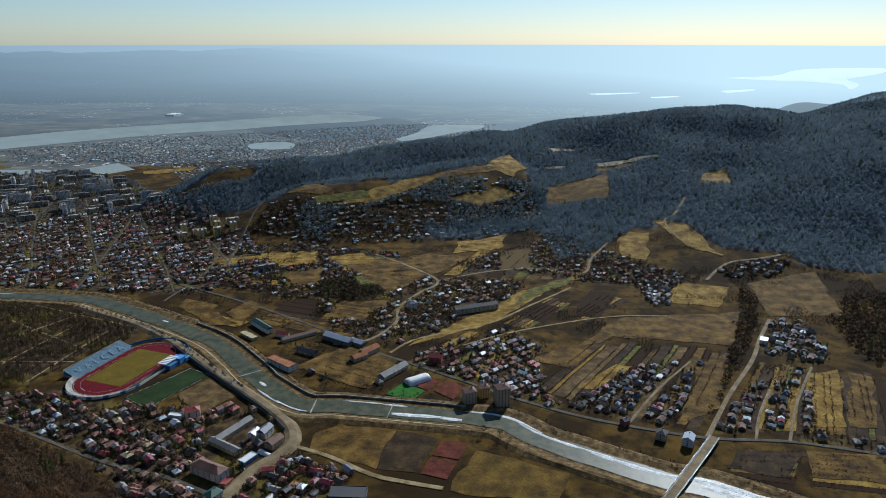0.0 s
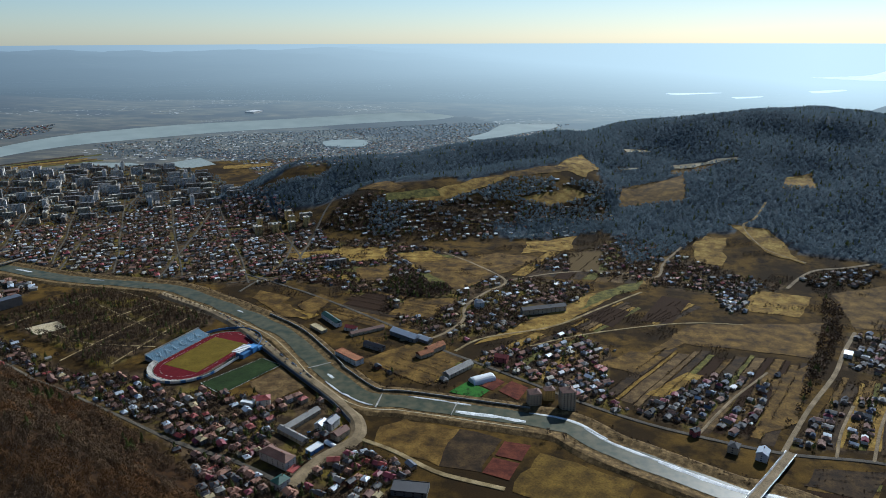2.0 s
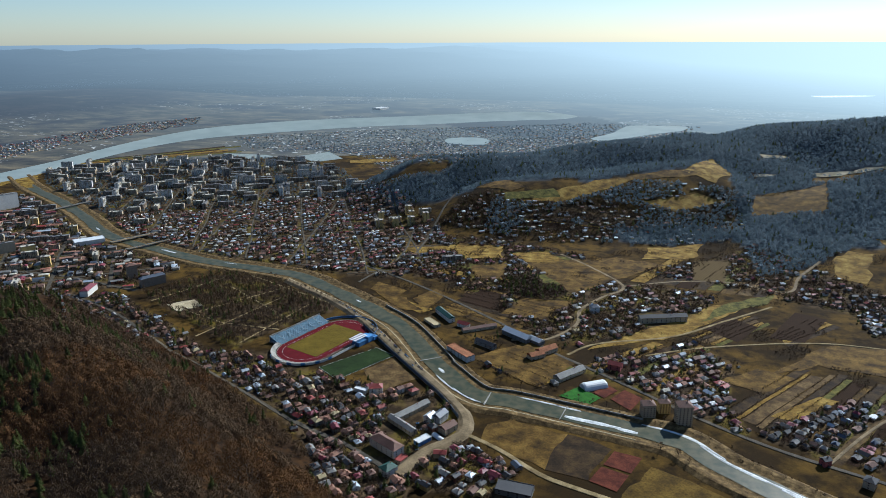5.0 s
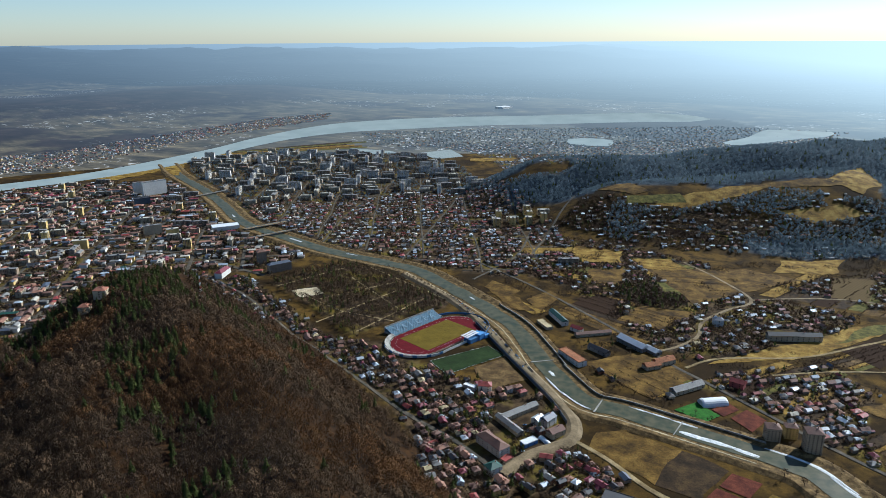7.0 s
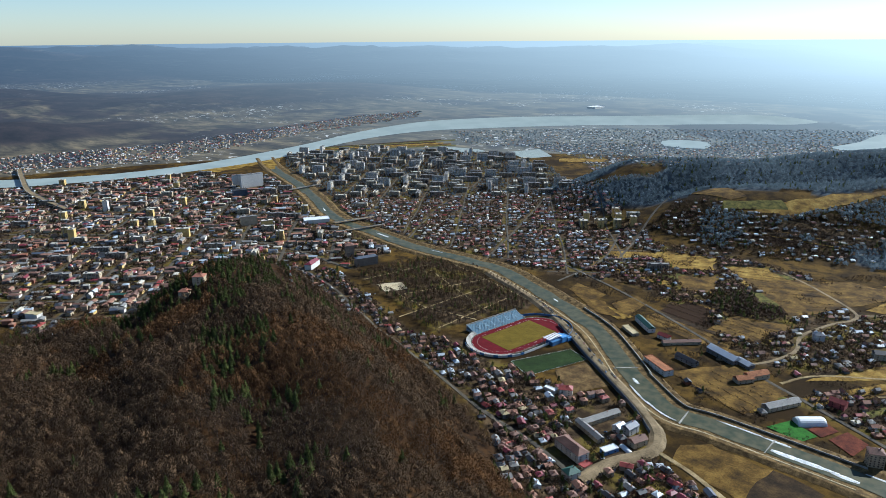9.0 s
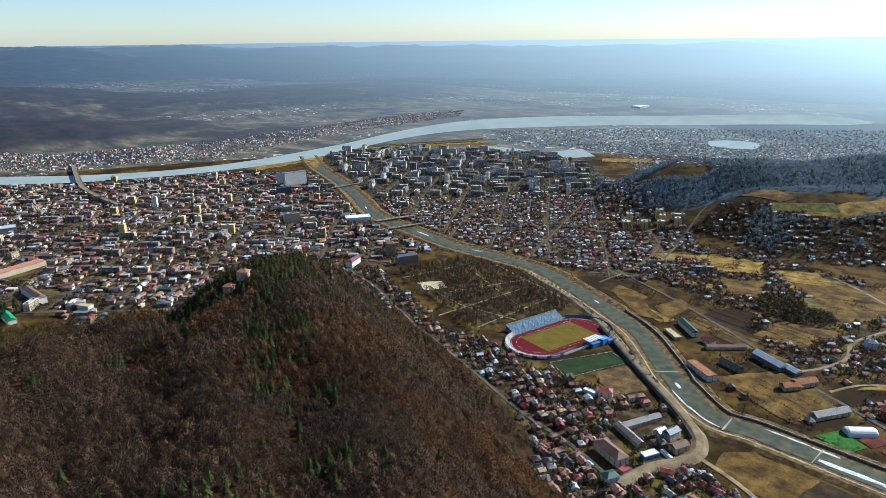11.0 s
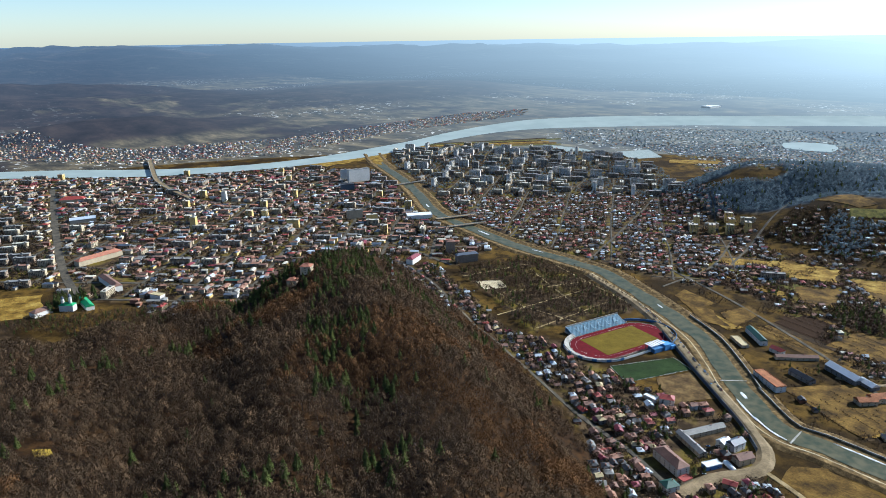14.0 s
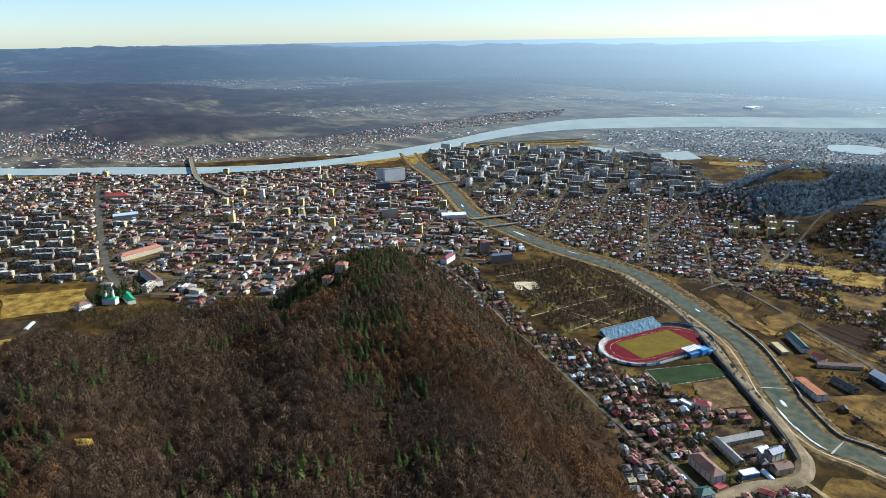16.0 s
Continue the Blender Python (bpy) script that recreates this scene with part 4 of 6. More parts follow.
ROOF = {k: plain("roof_" + k, c, r, 2.0, s, 0.0, sp) for k, c, r, s, sp in [
    ("red", "86382f", 0.6, 0.3, 0.4), ("crimson", "6e2a32", 0.55, 0.25, 0.4), ("orange", "93604a", 0.8, 0.3, 0.3), ("brown", "6c5144", 0.75, 0.3, 0.3),
    ("tile", "86624f", 0.8, 0.35, 0.3), ("dark", "2e2d2e", 0.6, 0.25, 0.4), ("grey", "78756f", 0.75, 0.3, 0.3), ("slate", "484e58", 0.55, 0.2, 0.4),
    ("pale", "aab0b4", 0.35, 0.15, 0.6), ("white", "d0d0cc", 0.45, 0.1, 0.5), ("green", "26483c", 0.6, 0.2, 0.4), ("vivid", "2c8450", 0.6, 0.2, 0.4), ("rust", "8a5a3a", 0.85, 0.5, 0.2),
    ("sand", "a39470", 0.9, 0.25, 0.2), ("cream", "b5ad9a", 0.8, 0.2, 0.3), ("blue", "5486b8", 0.5, 0.2, 0.4)]}
WALL = {k: plain("wall_" + k, c, 0.85, 4.0, s) for k, c, s in [
    ("white", "cac6bc", 0.13), ("cream", "ac9c80", 0.18), ("yellow", "bda264", 0.15), ("tan", "8c7a66", 0.18), ("grey", "72706a", 0.2), ("red", "94504a", 0.2),
    ("slate", "4c545c", 0.2), ("blue", "4a6f9c", 0.15), ("brick", "80543f", 0.3)]}
M["pane"] = plain("window_glass", "20262c", 0.12, 1.0, 0.3, 0, 0.6)
M["bark"] = plain("bark", "4d4038", 0.95, 0.6, 0.3)
M["pitch"] = mottled("stadium_grass", "544610", "5c4d13", "665618", 18, 1.6, depth=0.02)
M["pitch_green"] = mottled("training_turf", "1c2710", "233114", "2b3a1a", 25, 1.5, depth=0.04)
M["tartan"] = plain("red_running_track", "561218", 0.95, 6.0, 0.2, 0, 0.1)
M["seat"] = plain("blue_grey_seats", "5f7683", 0.85, 1.2, 0.25)
M["seat_pale"] = plain("pale_seats", "738994", 0.85, 1.2, 0.2)
M["blue"] = plain("blue_panels", "42688f", 0.5, 2.0, 0.15)
M["steel"] = plain("grey_steel", "8c9094", 0.4, 1.0, 0.15, 0.6)


def foliage(name, stops, fine, thin=0.45):
    """Bare twigs or needles: each clump a little different, with part of the light passing through."""
    n = Nodes(name)
    rnd = n.tree.nodes.new("ShaderNodeNewGeometry").outputs["Random Per Island"]
    col = n.mix(0.35, n.ramp(n.noise(fine, 4), stops), n.ramp(rnd, stops))
    tone = n.ramp(n.attr("tone"), [(0.0, (0.6, 0.6, 0.62, 1)), (0.5, (1, 1, 1, 1)), (1.0, (1.45, 1.38, 1.28, 1))] if thin < 0.5 else [(0.0, (0.85, 0.85, 0.85, 1)), (1.0, (1.15, 1.15, 1.15, 1))])
    col = n.mix(1.0, col, tone, "MULTIPLY")
    mat = n.done(col, 0.95, 0, None, 0, 0, 0.1)
    glow = n.tree.nodes.new("ShaderNodeBsdfTranslucent")
    n.link(col, glow.inputs["Color"])
    blend = n.tree.nodes.new("ShaderNodeMixShader")
    blend.inputs["Fac"].default_value = thin
    n.link(n.bsdf.outputs[0], blend.inputs[1])
    n.link(glow.outputs[0], blend.inputs[2])
    n.link(blend.outputs[0], n.tree.nodes["Material Output"].inputs["Surface"])
    return mat


M["twig"] = foliage("bare_twigs", [(0.0, "30261c"), (0.35, "423527"), (0.7, "554533"), (1.0, "6e5e4a")], 45, 0.2)
M["twig_rust"] = foliage("bare_twigs_with_leaves", [(0.0, "3a2a1b"), (0.4, "4d3823"), (0.8, "61472d"), (1.0, "785c3a")], 45, 0.2)
# far wood: blue-grey, light and thin, with the haze put into its colour
M["twig_hazed"] = foliage("hazed_bare_wood", [(0.0, "4d5960"), (0.5, "5e6a71"), (1.0, "707c83")], 60, 0.6)
M["twig_garden"] = foliage("garden_twigs", [(0.0, "2a221a"), (0.35, "382e24"), (0.7, "483b2f"), (1.0, "5a4c3e")], 30, 0.25)
M["needle"] = foliage("pine_needles", [(0.0, "2e3318"), (0.5, "454c27"), (1.0, "636a3c")], 12, 0.3)


# ---- plants -------------------------------------------------------------------------
def tube(a, b, ra, rb, sides=4):
    a, b = np.array(a, float), np.array(b, float)
    w = b - a
    u = np.cross(w, (0.3, 0.9, 0.1))
    u /= np.linalg.norm(u)
    v = np.cross(w, u)
    v /= np.linalg.norm(v)
    ang = np.arange(sides) * 2 * math.pi / sides
    ring = np.cos(ang)[:, None] * u + np.sin(ang)[:, None] * v
    vs = np.vstack([a + ring * ra, b + ring * rb])
    fs = [(i, (i + 1) % sides, sides + (i + 1) % sides) for i in range(sides)] + [(i, sides + (i + 1) % sides, sides + i) for i in range(sides)]
    return vs, np.array(fs)


def joined(pieces):
    vs, fs, k = [], [], 0
    for v, f in (p[:2] for p in pieces):
        vs.append(v)
        fs.append(f + k)
        k += len(v)
    return np.vstack(vs), np.vstack(fs)


def bare_tree(rng, height, spread, twigs, width, low=0.35, leafy=0.0):
    """Trunk with limbs, and a crown of many thin twig sprays with gaps. Returns (wood, crown)."""
    wood = [tube((0, 0, -1.5), (0.2, 0.1, height * 0.45), 0.028 * height, 0.018 * height, 5)]
    top = np.array((0.2, 0.1, height * 0.45))
    for i in range(6):
        a = i * 1.05 + rng.uniform(-0.4, 0.4)
        s = spread * rng.uniform(0.45, 0.8)
        wood.append(tube(top * rng.uniform(0.6, 1.0), (math.cos(a) * s, math.sin(a) * s, height * rng.uniform(0.7, 0.92)), 0.011 * height, 0.003 * height, 3))
    th = rng.uniform(0, 2 * math.pi, twigs)
    el = np.arcsin(rng.uniform(-0.25, 1.0, twigs))
    rr = rng.uniform(0.72, 1.0, twigs) ** 0.6
    lump = 1 + 0.2 * np.sin(3 * th + rng.uniform(0, 6)) * np.cos(2 * el)
    mid = np.array((0, 0, height * (low + (1 - low) * 0.42)))
    d = np.stack([np.cos(el) * np.cos(th), np.cos(el) * np.sin(th), np.sin(el)], 1)
    tip = mid + d * (rr * lump)[:, None] * np.array((spread, spread, height * (1 - low) * 0.58))
    base = mid + (tip - mid) * rng.uniform(0.5, 0.78, twigs)[:, None] - np.array((0, 0, 0.04 * height))
    along = tip - base
    flat = np.cross(along, rng.normal(size=(twigs, 3)))
    flat *= (width * rng.uniform(0.6, 1.4, twigs) / np.linalg.norm(flat, axis=1))[:, None]
    vs = np.stack([base, tip + flat, tip - flat], 1)
    # two thirds of the sprays lie round the crown, like the outer twigs of a dome
    lie = rng.uniform(size=twigs) < leafy
    out = (tip - mid) / np.linalg.norm(tip - mid, axis=1)[:, None]
    a = np.cross(out, rng.normal(size=(twigs, 3)))
    a /= np.linalg.norm(a, axis=1)[:, None]
    b = np.cross(out, a)
    size = (0.055 * spread + 1.3 * width) * rng.uniform(0.6, 1.4, twigs)[:, None]
    tilt = out * rng.uniform(-0.3, 0.3, (twigs, 1)) * size
    round_about = np.stack([tip + a * size + tilt, tip - 0.5 * a * size + b * size - tilt, tip - 0.5 * a * size - b * size], 1)
    vs = np.where(lie[:, None, None], round_about, vs).reshape(-1, 3)
    return joined(wood), (vs, np.arange(3 * twigs).reshape(-1, 3))


def dome_tree(rng, height, spread, twigs, width, long=2.0):
    """A broad leafless crown: thin sprays that fan up and out over an uneven dome, above a trunk with limbs."""
    low = height * 0.42
    wood = [tube((0, 0, -1.5), (0.2, 0.1, low), 0.024 * height, 0.016 * height, 4)]
    for i in range(5):
        a = i * 1.26 + rng.uniform(-0.4, 0.4)
        s = spread * rng.uniform(0.5, 0.75)
        wood.append(tube((0.2, 0.1, low * rng.uniform(0.7, 1.0)), (math.cos(a) * s, math.sin(a) * s, height * rng.uniform(0.68, 0.85)), 0.01 * height, 0.003 * height, 3))
    th, up = rng.uniform(0, 2 * math.pi, twigs), rng.uniform(-0.1, 1.0, twigs)
    flat = np.sqrt(1 - np.clip(up, 0, 1) ** 2)
    out = np.stack([flat * np.cos(th), flat * np.sin(th), up], 1)
    lump = 1 + 0.13 * np.sin(3 * th + rng.uniform(0, 6)) + 0.1 * np.sin(5 * th + 4 * up + rng.uniform(0, 6))
    deep = rng.uniform(0.72, 1.0, twigs)
    tip = np.array((0, 0, low)) + out * (lump * deep)[:, None] * np.array((spread, spread, height - low))
    rise = np.stack([-out[:, 0] * up, -out[:, 1] * up, flat], 1)
    way = 0.8 * rise + 0.3 * out + rng.normal(0, 0.3, (twigs, 3))
    way /= np.linalg.norm(way, axis=1)[:, None]
    side = np.cross(way, out + rng.normal(0, 0.25, (twigs, 3)))
    side *= (width * rng.uniform(0.6, 1.4, twigs) / np.maximum(np.linalg.norm(side, axis=1), 1e-3))[:, None]
    base = tip - way * (long * rng.uniform(0.7, 1.3, twigs))[:, None]
    faces = np.stack([base, tip + side, tip - side], 1)
    inward = (np.cross(faces[:, 1] - faces[:, 0], faces[:, 2] - faces[:, 0]) * out).sum(1) < 0
    faces[inward] = faces[inward][:, [0, 2, 1]]
    return joined(wood), (faces.reshape(-1, 3), np.arange(3 * twigs).reshape(-1, 3), np.repeat(out, 3, axis=0))


def pine_tree(rng, height, spread, tiers, per):
    """A tapering trunk with drooping tufts of needles in uneven tiers."""
    wood = tube((0, 0, -1.5), (0, 0, height * 0.96), 0.02 * height, 0.004 * height, 4)
    vs = []
    for i in range(tiers):
        f = (i + 0.6) / tiers
        r = spread * (1 - f) ** 0.75 + 0.25
        for j in range(per):
            a = 2 * math.pi * (j + rng.uniform(0, 1)) / per
            z = height * (0.22 + 0.76 * f) + rng.uniform(-0.4, 0.4)
            rad = r * rng.uniform(0.7, 1.15)
            c, s = math.cos(a), math.sin(a)
            w = rad * 0.42
            vs += [(c * 0.1, s * 0.1, z + 0.12 * rad + 0.5), (c * rad - s * w, s * rad + c * w, z - 0.3 * rad), (c * rad + s * w, s * rad - c * w, z - 0.22 * rad)]
            vs += [(c * 0.1, s * 0.1, z + 0.6), (c * rad * 1.1, s * rad * 1.1, z - 0.1 * rad), (c * rad * 0.6, s * rad * 0.6, z - 0.55 * rad - 0.3)]
    return wood, (np.array(vs), np.arange(len(vs)).reshape(-1, 3))


def strew(template, pos, size, turn):
    """Copies of a template's vertices and faces at many places, as arrays."""
    v, f = template[:2]
    c, s = np.cos(turn)[:, None], np.sin(turn)[:, None]
    size = np.asarray(size, float)
    size = size[:, None] * np.ones(3) if size.ndim == 1 else size
    x, y, z = (v[None, :, i] * size[:, None, i] for i in range(3))
    p = np.stack([c * x - s * y + pos[:, None, 0], s * x + c * y + pos[:, None, 1], z + pos[:, None, 2]], -1)
    return p.reshape(-1, 3), (f[None] + np.arange(len(pos))[:, None, None] * len(v)).reshape(-1, f.shape[1])


def scatter(rng, poly, gap, jitter=0.45):
    p = np.array(poly, float)
    lo, hi = p.min(0), p.max(0)
    x, y = np.meshgrid(np.arange(lo[0], hi[0], gap), np.arange(lo[1], hi[1], gap))
    x, y = x.ravel() + rng.uniform(-jitter, jitter, x.size) * gap, y.ravel() + rng.uniform(-jitter, jitter, x.size) * gap
    k = inside(x, y, poly)
    return x[k], y[k]


def seen_sector(x, y, lo=-39.0, hi=85.0):
    a = np.degrees(np.arctan2(-x, y))
    return (a > lo) & (a < hi)


def strewn_wood(name, kinds, x, y, rng, label, low=0.75, high=1.25, category="trees"):
    """One object of kind stuff from several templates; kinds: (template, material, share)."""
    pick = rng.choice(len(kinds), len(x), p=[k[2] for k in kinds])
    g, far = ground_at(x, y), np.hypot(x, y)
    shrink = np.hypot(g[:, 0], g[:, 1]) / far
    vs, fs, ix, tones, normals, k = [], [], [], [], [], 0
    mats = [m for _, m, _ in kinds]
    for i, (tpl, _, _) in enumerate(kinds):
        sel = pick == i
        if sel.any():
            turn = rng.uniform(0, 6.28, sel.sum())
            v, f = strew(tpl, g[sel], rng.uniform(low, high, sel.sum()) * shrink[sel], turn)
            facing = tpl[2] if len(tpl) > 2 else np.zeros_like(tpl[0])
            c, s = np.cos(turn)[:, None], np.sin(turn)[:, None]
            normals.append(np.stack([c * facing[:, 0] - s * facing[:, 1], s * facing[:, 0] + c * facing[:, 1], np.ones_like(c) * facing[:, 2]], -1).reshape(-1, 3))
            vs.append(v), fs.append(f + k), ix.append(np.full(len(f), i))
            tones.append(np.repeat(rng.uniform(0, 1, sel.sum()), len(tpl[0])))
            k += len(v)
    me = mesh_of(name, np.vstack(vs), np.vstack(fs), mats, np.concatenate(ix))
    me.attributes.new("tone", "FLOAT", "POINT").data.foreach_set("value", np.concatenate(tones).astype(np.float32))
    normals = np.concatenate(normals)
    if normals.any():
        me.polygons.foreach_set("use_smooth", np.full(len(me.polygons), True))
        me.normals_split_custom_set_from_vertices(normals)
    return setting(name, me, label, category, "stuff")


rng = np.random.default_rng(7)
OAKS = [dome_tree(rng, rng.uniform(11, 15), rng.uniform(4.6, 6.2), 240, 0.3, 1.1) for _ in range(5)]
PINES = [pine_tree(rng, rng.uniform(14, 18), rng.uniform(2.6, 3.3), 9, 6) for _ in range(3)]
PARKS = [bare_tree(rng, rng.uniform(12, 15), rng.uniform(3.4, 4.6), 90, 0.24, leafy=0.4) for _ in range(4)]
SHRUBS = [(tube((0, 0, -1), (0.1, 0.1, 2.5), 0.16, 0.1, 3), dome_tree(rng, rng.uniform(5, 7), rng.uniform(2.2, 3.0), 26, 0.4, 1.2)[1]) for _ in range(3)]
CLUMPS = [dome_tree(rng, 9.5, 5.0, 20, 1.4, 2.6)[1] for _ in range(4)]
BUSHY = [(tube((0, 0, -1), (0.1, 0.1, 3.5), 0.2, 0.12, 3), dome_tree(rng, rng.uniform(6.5, 9), rng.uniform(2.6, 3.6), 34, 0.5, 1.3)[1]) for _ in range(4)]
SPIRES = [pine_tree(rng, 14, 3.0, 6, 5) for _ in range(2)]


def both(t):
    """Wood and crown as one template; a dome keeps its normals."""
    v, f = joined([t[0], t[1]])
    return (v, f, np.vstack([np.zeros_like(t[0][0]), t[1][2]])) if len(t[1]) > 2 else (v, f)



# the wooded hill below the flight
hx, hy = np.meshgrid(np.arange(-1250, 250, 9.8), np.arange(-50, 1150, 9.8))
hx, hy = hx.ravel() + rng.uniform(-3.6, 3.6, hx.size), hy.ravel() + rng.uniform(-3.6, 3.6, hx.size)
hill = near_hill(hx, hy)
keep = ((hill > 26) | ((hill > 5) & ~inside(hx, hy, FOOT_TOWN) & ~inside(hx, hy, OLD_TOWN) & ~inside(hx, hy, SOUTH_TOWN))) & seen_sector(hx, hy, 8, 86) & (np.hypot(hx, hy) > 170)
ridge_line = [(p[0], p[1]) for p in NEAR_CREST]
open_slope = (off_line(hx, hy, [(-640, 640), (-900, 780)]) < 9)
glade = inside(hx, hy, [(-330, 560), (-300, 600), (-380, 650), (-420, 610)]) & (rng.uniform(size=hx.size) < 0.75)
keep &= ~open_slope & ~glade & (np.hypot(hx - GLADE[0][0], hy - GLADE[0][1]) > 15)
for name, (line, width) in ROADS.items():
    if name in ("foot_street", "valley_street"):
        keep &= off_line(hx, hy, line) > 14
for b in [q for q in BUILDINGS]:
    keep &= np.hypot(hx - b[1], hy - b[2]) > 16
hx, hy, hill = hx[keep], hy[keep], hill[keep]
pine_zone = (np.hypot((hx + 830) / 210, (hy - 620) / 170) + 0.35 * ripple(hx, hy, 60, 41)) < 1.0
pine_zone |= (off_line(hx, hy, [(-760, 560), (-560, 440), (-400, 330), (-300, 260)]) < 34) & (ripple(hx, hy, 48, 46) > 0.1)
rusty = ripple(hx, hy, 110, 44) + 0.5 * ripple(hx, hy, 40, 45) > 0.12
odds = np.where(pine_zone, 0.62, np.clip(0.02 + 0.8 * (ripple(hx, hy, 75, 42) + 0.7 * ripple(hx, hy, 28, 43) - 0.5), 0.008, 0.45))
is_pine = rng.uniform(size=hx.size) < odds
far_away = np.hypot(hx, hy) > 640
# the nearest trees of one stretch of slope stand as things of their own
stretch = (np.hypot(hx + 330, hy - 330) < 88)
own = np.flatnonzero(stretch)
loose = ~stretch


def tree_thing(name, tpl, mat, at, size, turn, label, category, group):
    ob = thing(name, Matrix.Translation(at) @ Matrix.Rotation(turn, 4, "Z") @ Matrix.Diagonal((size, size, size, 1)), label, category, group)
    part("trunk", tpl["trunk"], ob)
    part("crown", tpl["crown"], ob)
    return ob


def as_meshes(tree, mat):
    crown = mesh_of("crown", *tree[1][:2], [mat])
    crown.attributes.new("tone", "FLOAT", "POINT").data.foreach_set("value", np.full(len(tree[1][0]), 0.5, np.float32))
    return {"trunk": mesh_of("trunk", *tree[0], [M["bark"]]), "crown": crown}


oak_meshes = [[as_meshes(t, M[m]) for t in OAKS] for m in ("twig", "twig_rust")]
pine_meshes = [as_meshes(t, M["needle"]) for t in PINES]
spots = ground_at(hx[own], hy[own])
for i, at in zip(own, spots):
    if is_pine[i]:
        tree_thing("pine_tree", pine_meshes[i % 3], None, at, rng.uniform(0.8, 1.15), rng.uniform(0, 6), "dark green pine among bare trees on the slope", "tree", "pines on the hill")
    else:
        tree_thing("bare_tree", oak_meshes[int(rusty[i])][i % 5], None, at, rng.uniform(0.8, 1.2), rng.uniform(0, 6),
                   "leafless tree with rusty twigs on the slope" if rusty[i] else "leafless grey-brown tree on the slope", "tree", "bare trees on the hill")
THIN = [t for t in (both(dome_tree(rng, rng.uniform(11, 15), rng.uniform(4.6, 6.2), 120, 0.44, 1.3)) for _ in range(4))]
for tag, sel in (("near", ~far_away & loose), ("far", far_away & loose)):
    tp = [both(t) for t in OAKS[:4]] if tag == "near" else THIN
    for rust in (0, 1):
        k = sel & ~is_pine & (rusty == bool(rust))
        m = M["twig_rust" if rust else "twig"]
        strewn_wood("hill_wood", [(t, m, 1 / len(tp)) for t in tp], hx[k], hy[k], rng, "leafless wood with rusty twigs on the hill" if rust else "leafless grey-brown wood on the hill")
k = loose & is_pine
strewn_wood("pine_wood", [(both(t), M["needle"], 1 / 3) for t in PINES], hx[k], hy[k], rng, "dark green pines on the hilltop")

# far woods on the southern ridge, and groves
for poly, gap in ((WOOD_S, 9.6), (WOOD_R, 9.0), (WOOD_E, 9.5), (WOOD_M, 11.0), (WOOD_T, 9.0), (WOOD_U, 9.5), (WOOD_B, 9.5), (GROVE, 7.5)):
    x, y = scatter(rng, poly, gap)
    ok = seen_sector(x, y) & (np.hypot(x, y) < 4200)
    for kind, c in FIELDS:
        ok &= ~inside(x, y, c)
    for name, (line, width) in ROADS.items():
        ok &= off_line(x, y, line) > width
    if poly is WOOD_B:                                # belts and copses with gaps
        ok &= ripple(x, y, 95, 81) + 0.7 * ripple(x, y, 38, 82) > -0.12
    x, y = x[ok], y[ok]
    share = 0.3 if poly is GROVE else 0.06
    # the distant woods take the haze-coloured twigs, the nearer ones brown
    mat = M["twig_hazed"] if poly in (WOOD_S, WOOD_T, WOOD_U, WOOD_M, WOOD_B) else M["twig_garden"]
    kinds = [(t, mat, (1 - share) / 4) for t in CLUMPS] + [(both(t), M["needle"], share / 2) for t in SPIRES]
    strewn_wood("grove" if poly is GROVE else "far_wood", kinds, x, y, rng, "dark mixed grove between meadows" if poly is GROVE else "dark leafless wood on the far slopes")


# ---- stadium ------------------------------------------------------------------------
corner = [Vector(p) for p in STADIUM_PITCH]
mid = sum(corner, Vector((0, 0))) / 4
lengthwise = ((corner[1] - corner[0]) + (corner[2] - corner[3])).normalized()
AXIS = math.degrees(math.atan2(lengthwise.y, lengthwise.x))
stadium = thing("stadium", pose(mid.x, mid.y, 0.6, 0, 0, AXIS), "athletics stadium with a red track and yellowed grass", "stadium")


def oval(straight, radius, up, n=24):
    pts = []
    for side in (1, -1):
        for i in range(n + 1):
            a = -math.pi / 2 + math.pi * i / n
            pts.append((side * (straight / 2 + radius * math.cos(a)), side * radius * math.sin(a), up))
    return np.array(pts)


def ring(inner, outer):
    n = len(inner)
    return np.vstack([inner, outer]), np.array([(i, n + i, n + (i + 1) % n, (i + 1) % n) for i in range(n)])


def disc(rim):
    n = len(rim)
    return np.vstack([rim, rim.mean(0)]), np.array([(i, (i + 1) % n, n) for i in range(n)])


ST = 92.0
part("apron", mesh_of("apron", *disc(oval(ST, 50, 0.05)), [M["asphalt"]]), stadium, "grey concrete apron")
part("track", mesh_of("track", *disc(oval(ST, 46.5, 0.35)), [M["tartan"]]), stadium, "brick-red running track")
part("pitch", mesh_of("pitch", *boxes((-57, -33.5, 0.3, 57, 33.5, 0.6)), [M["pitch"]]), stadium, "yellowed winter grass pitch")
for r in (37.2, 45.9):
    part("lane_line", mesh_of("lane_line", *ring(oval(ST, r, 0.42), oval(ST, r + 0.18, 0.42)), [M["white"]]), stadium, "white painted lane line")
for bx0, by0, bx1, by1 in ((-52, -31, 52, -30.5), (-52, 30.5, 52, 31), (-52, -31, -51.5, 31), (51.5, -31, 52, 31), (-0.25, -31, 0.25, 31)):
    part("pitch_line", mesh_of("pitch_line", *boxes((bx0, by0, 0.6, bx1, by1, 0.64)), [M["pitch"]]), stadium)
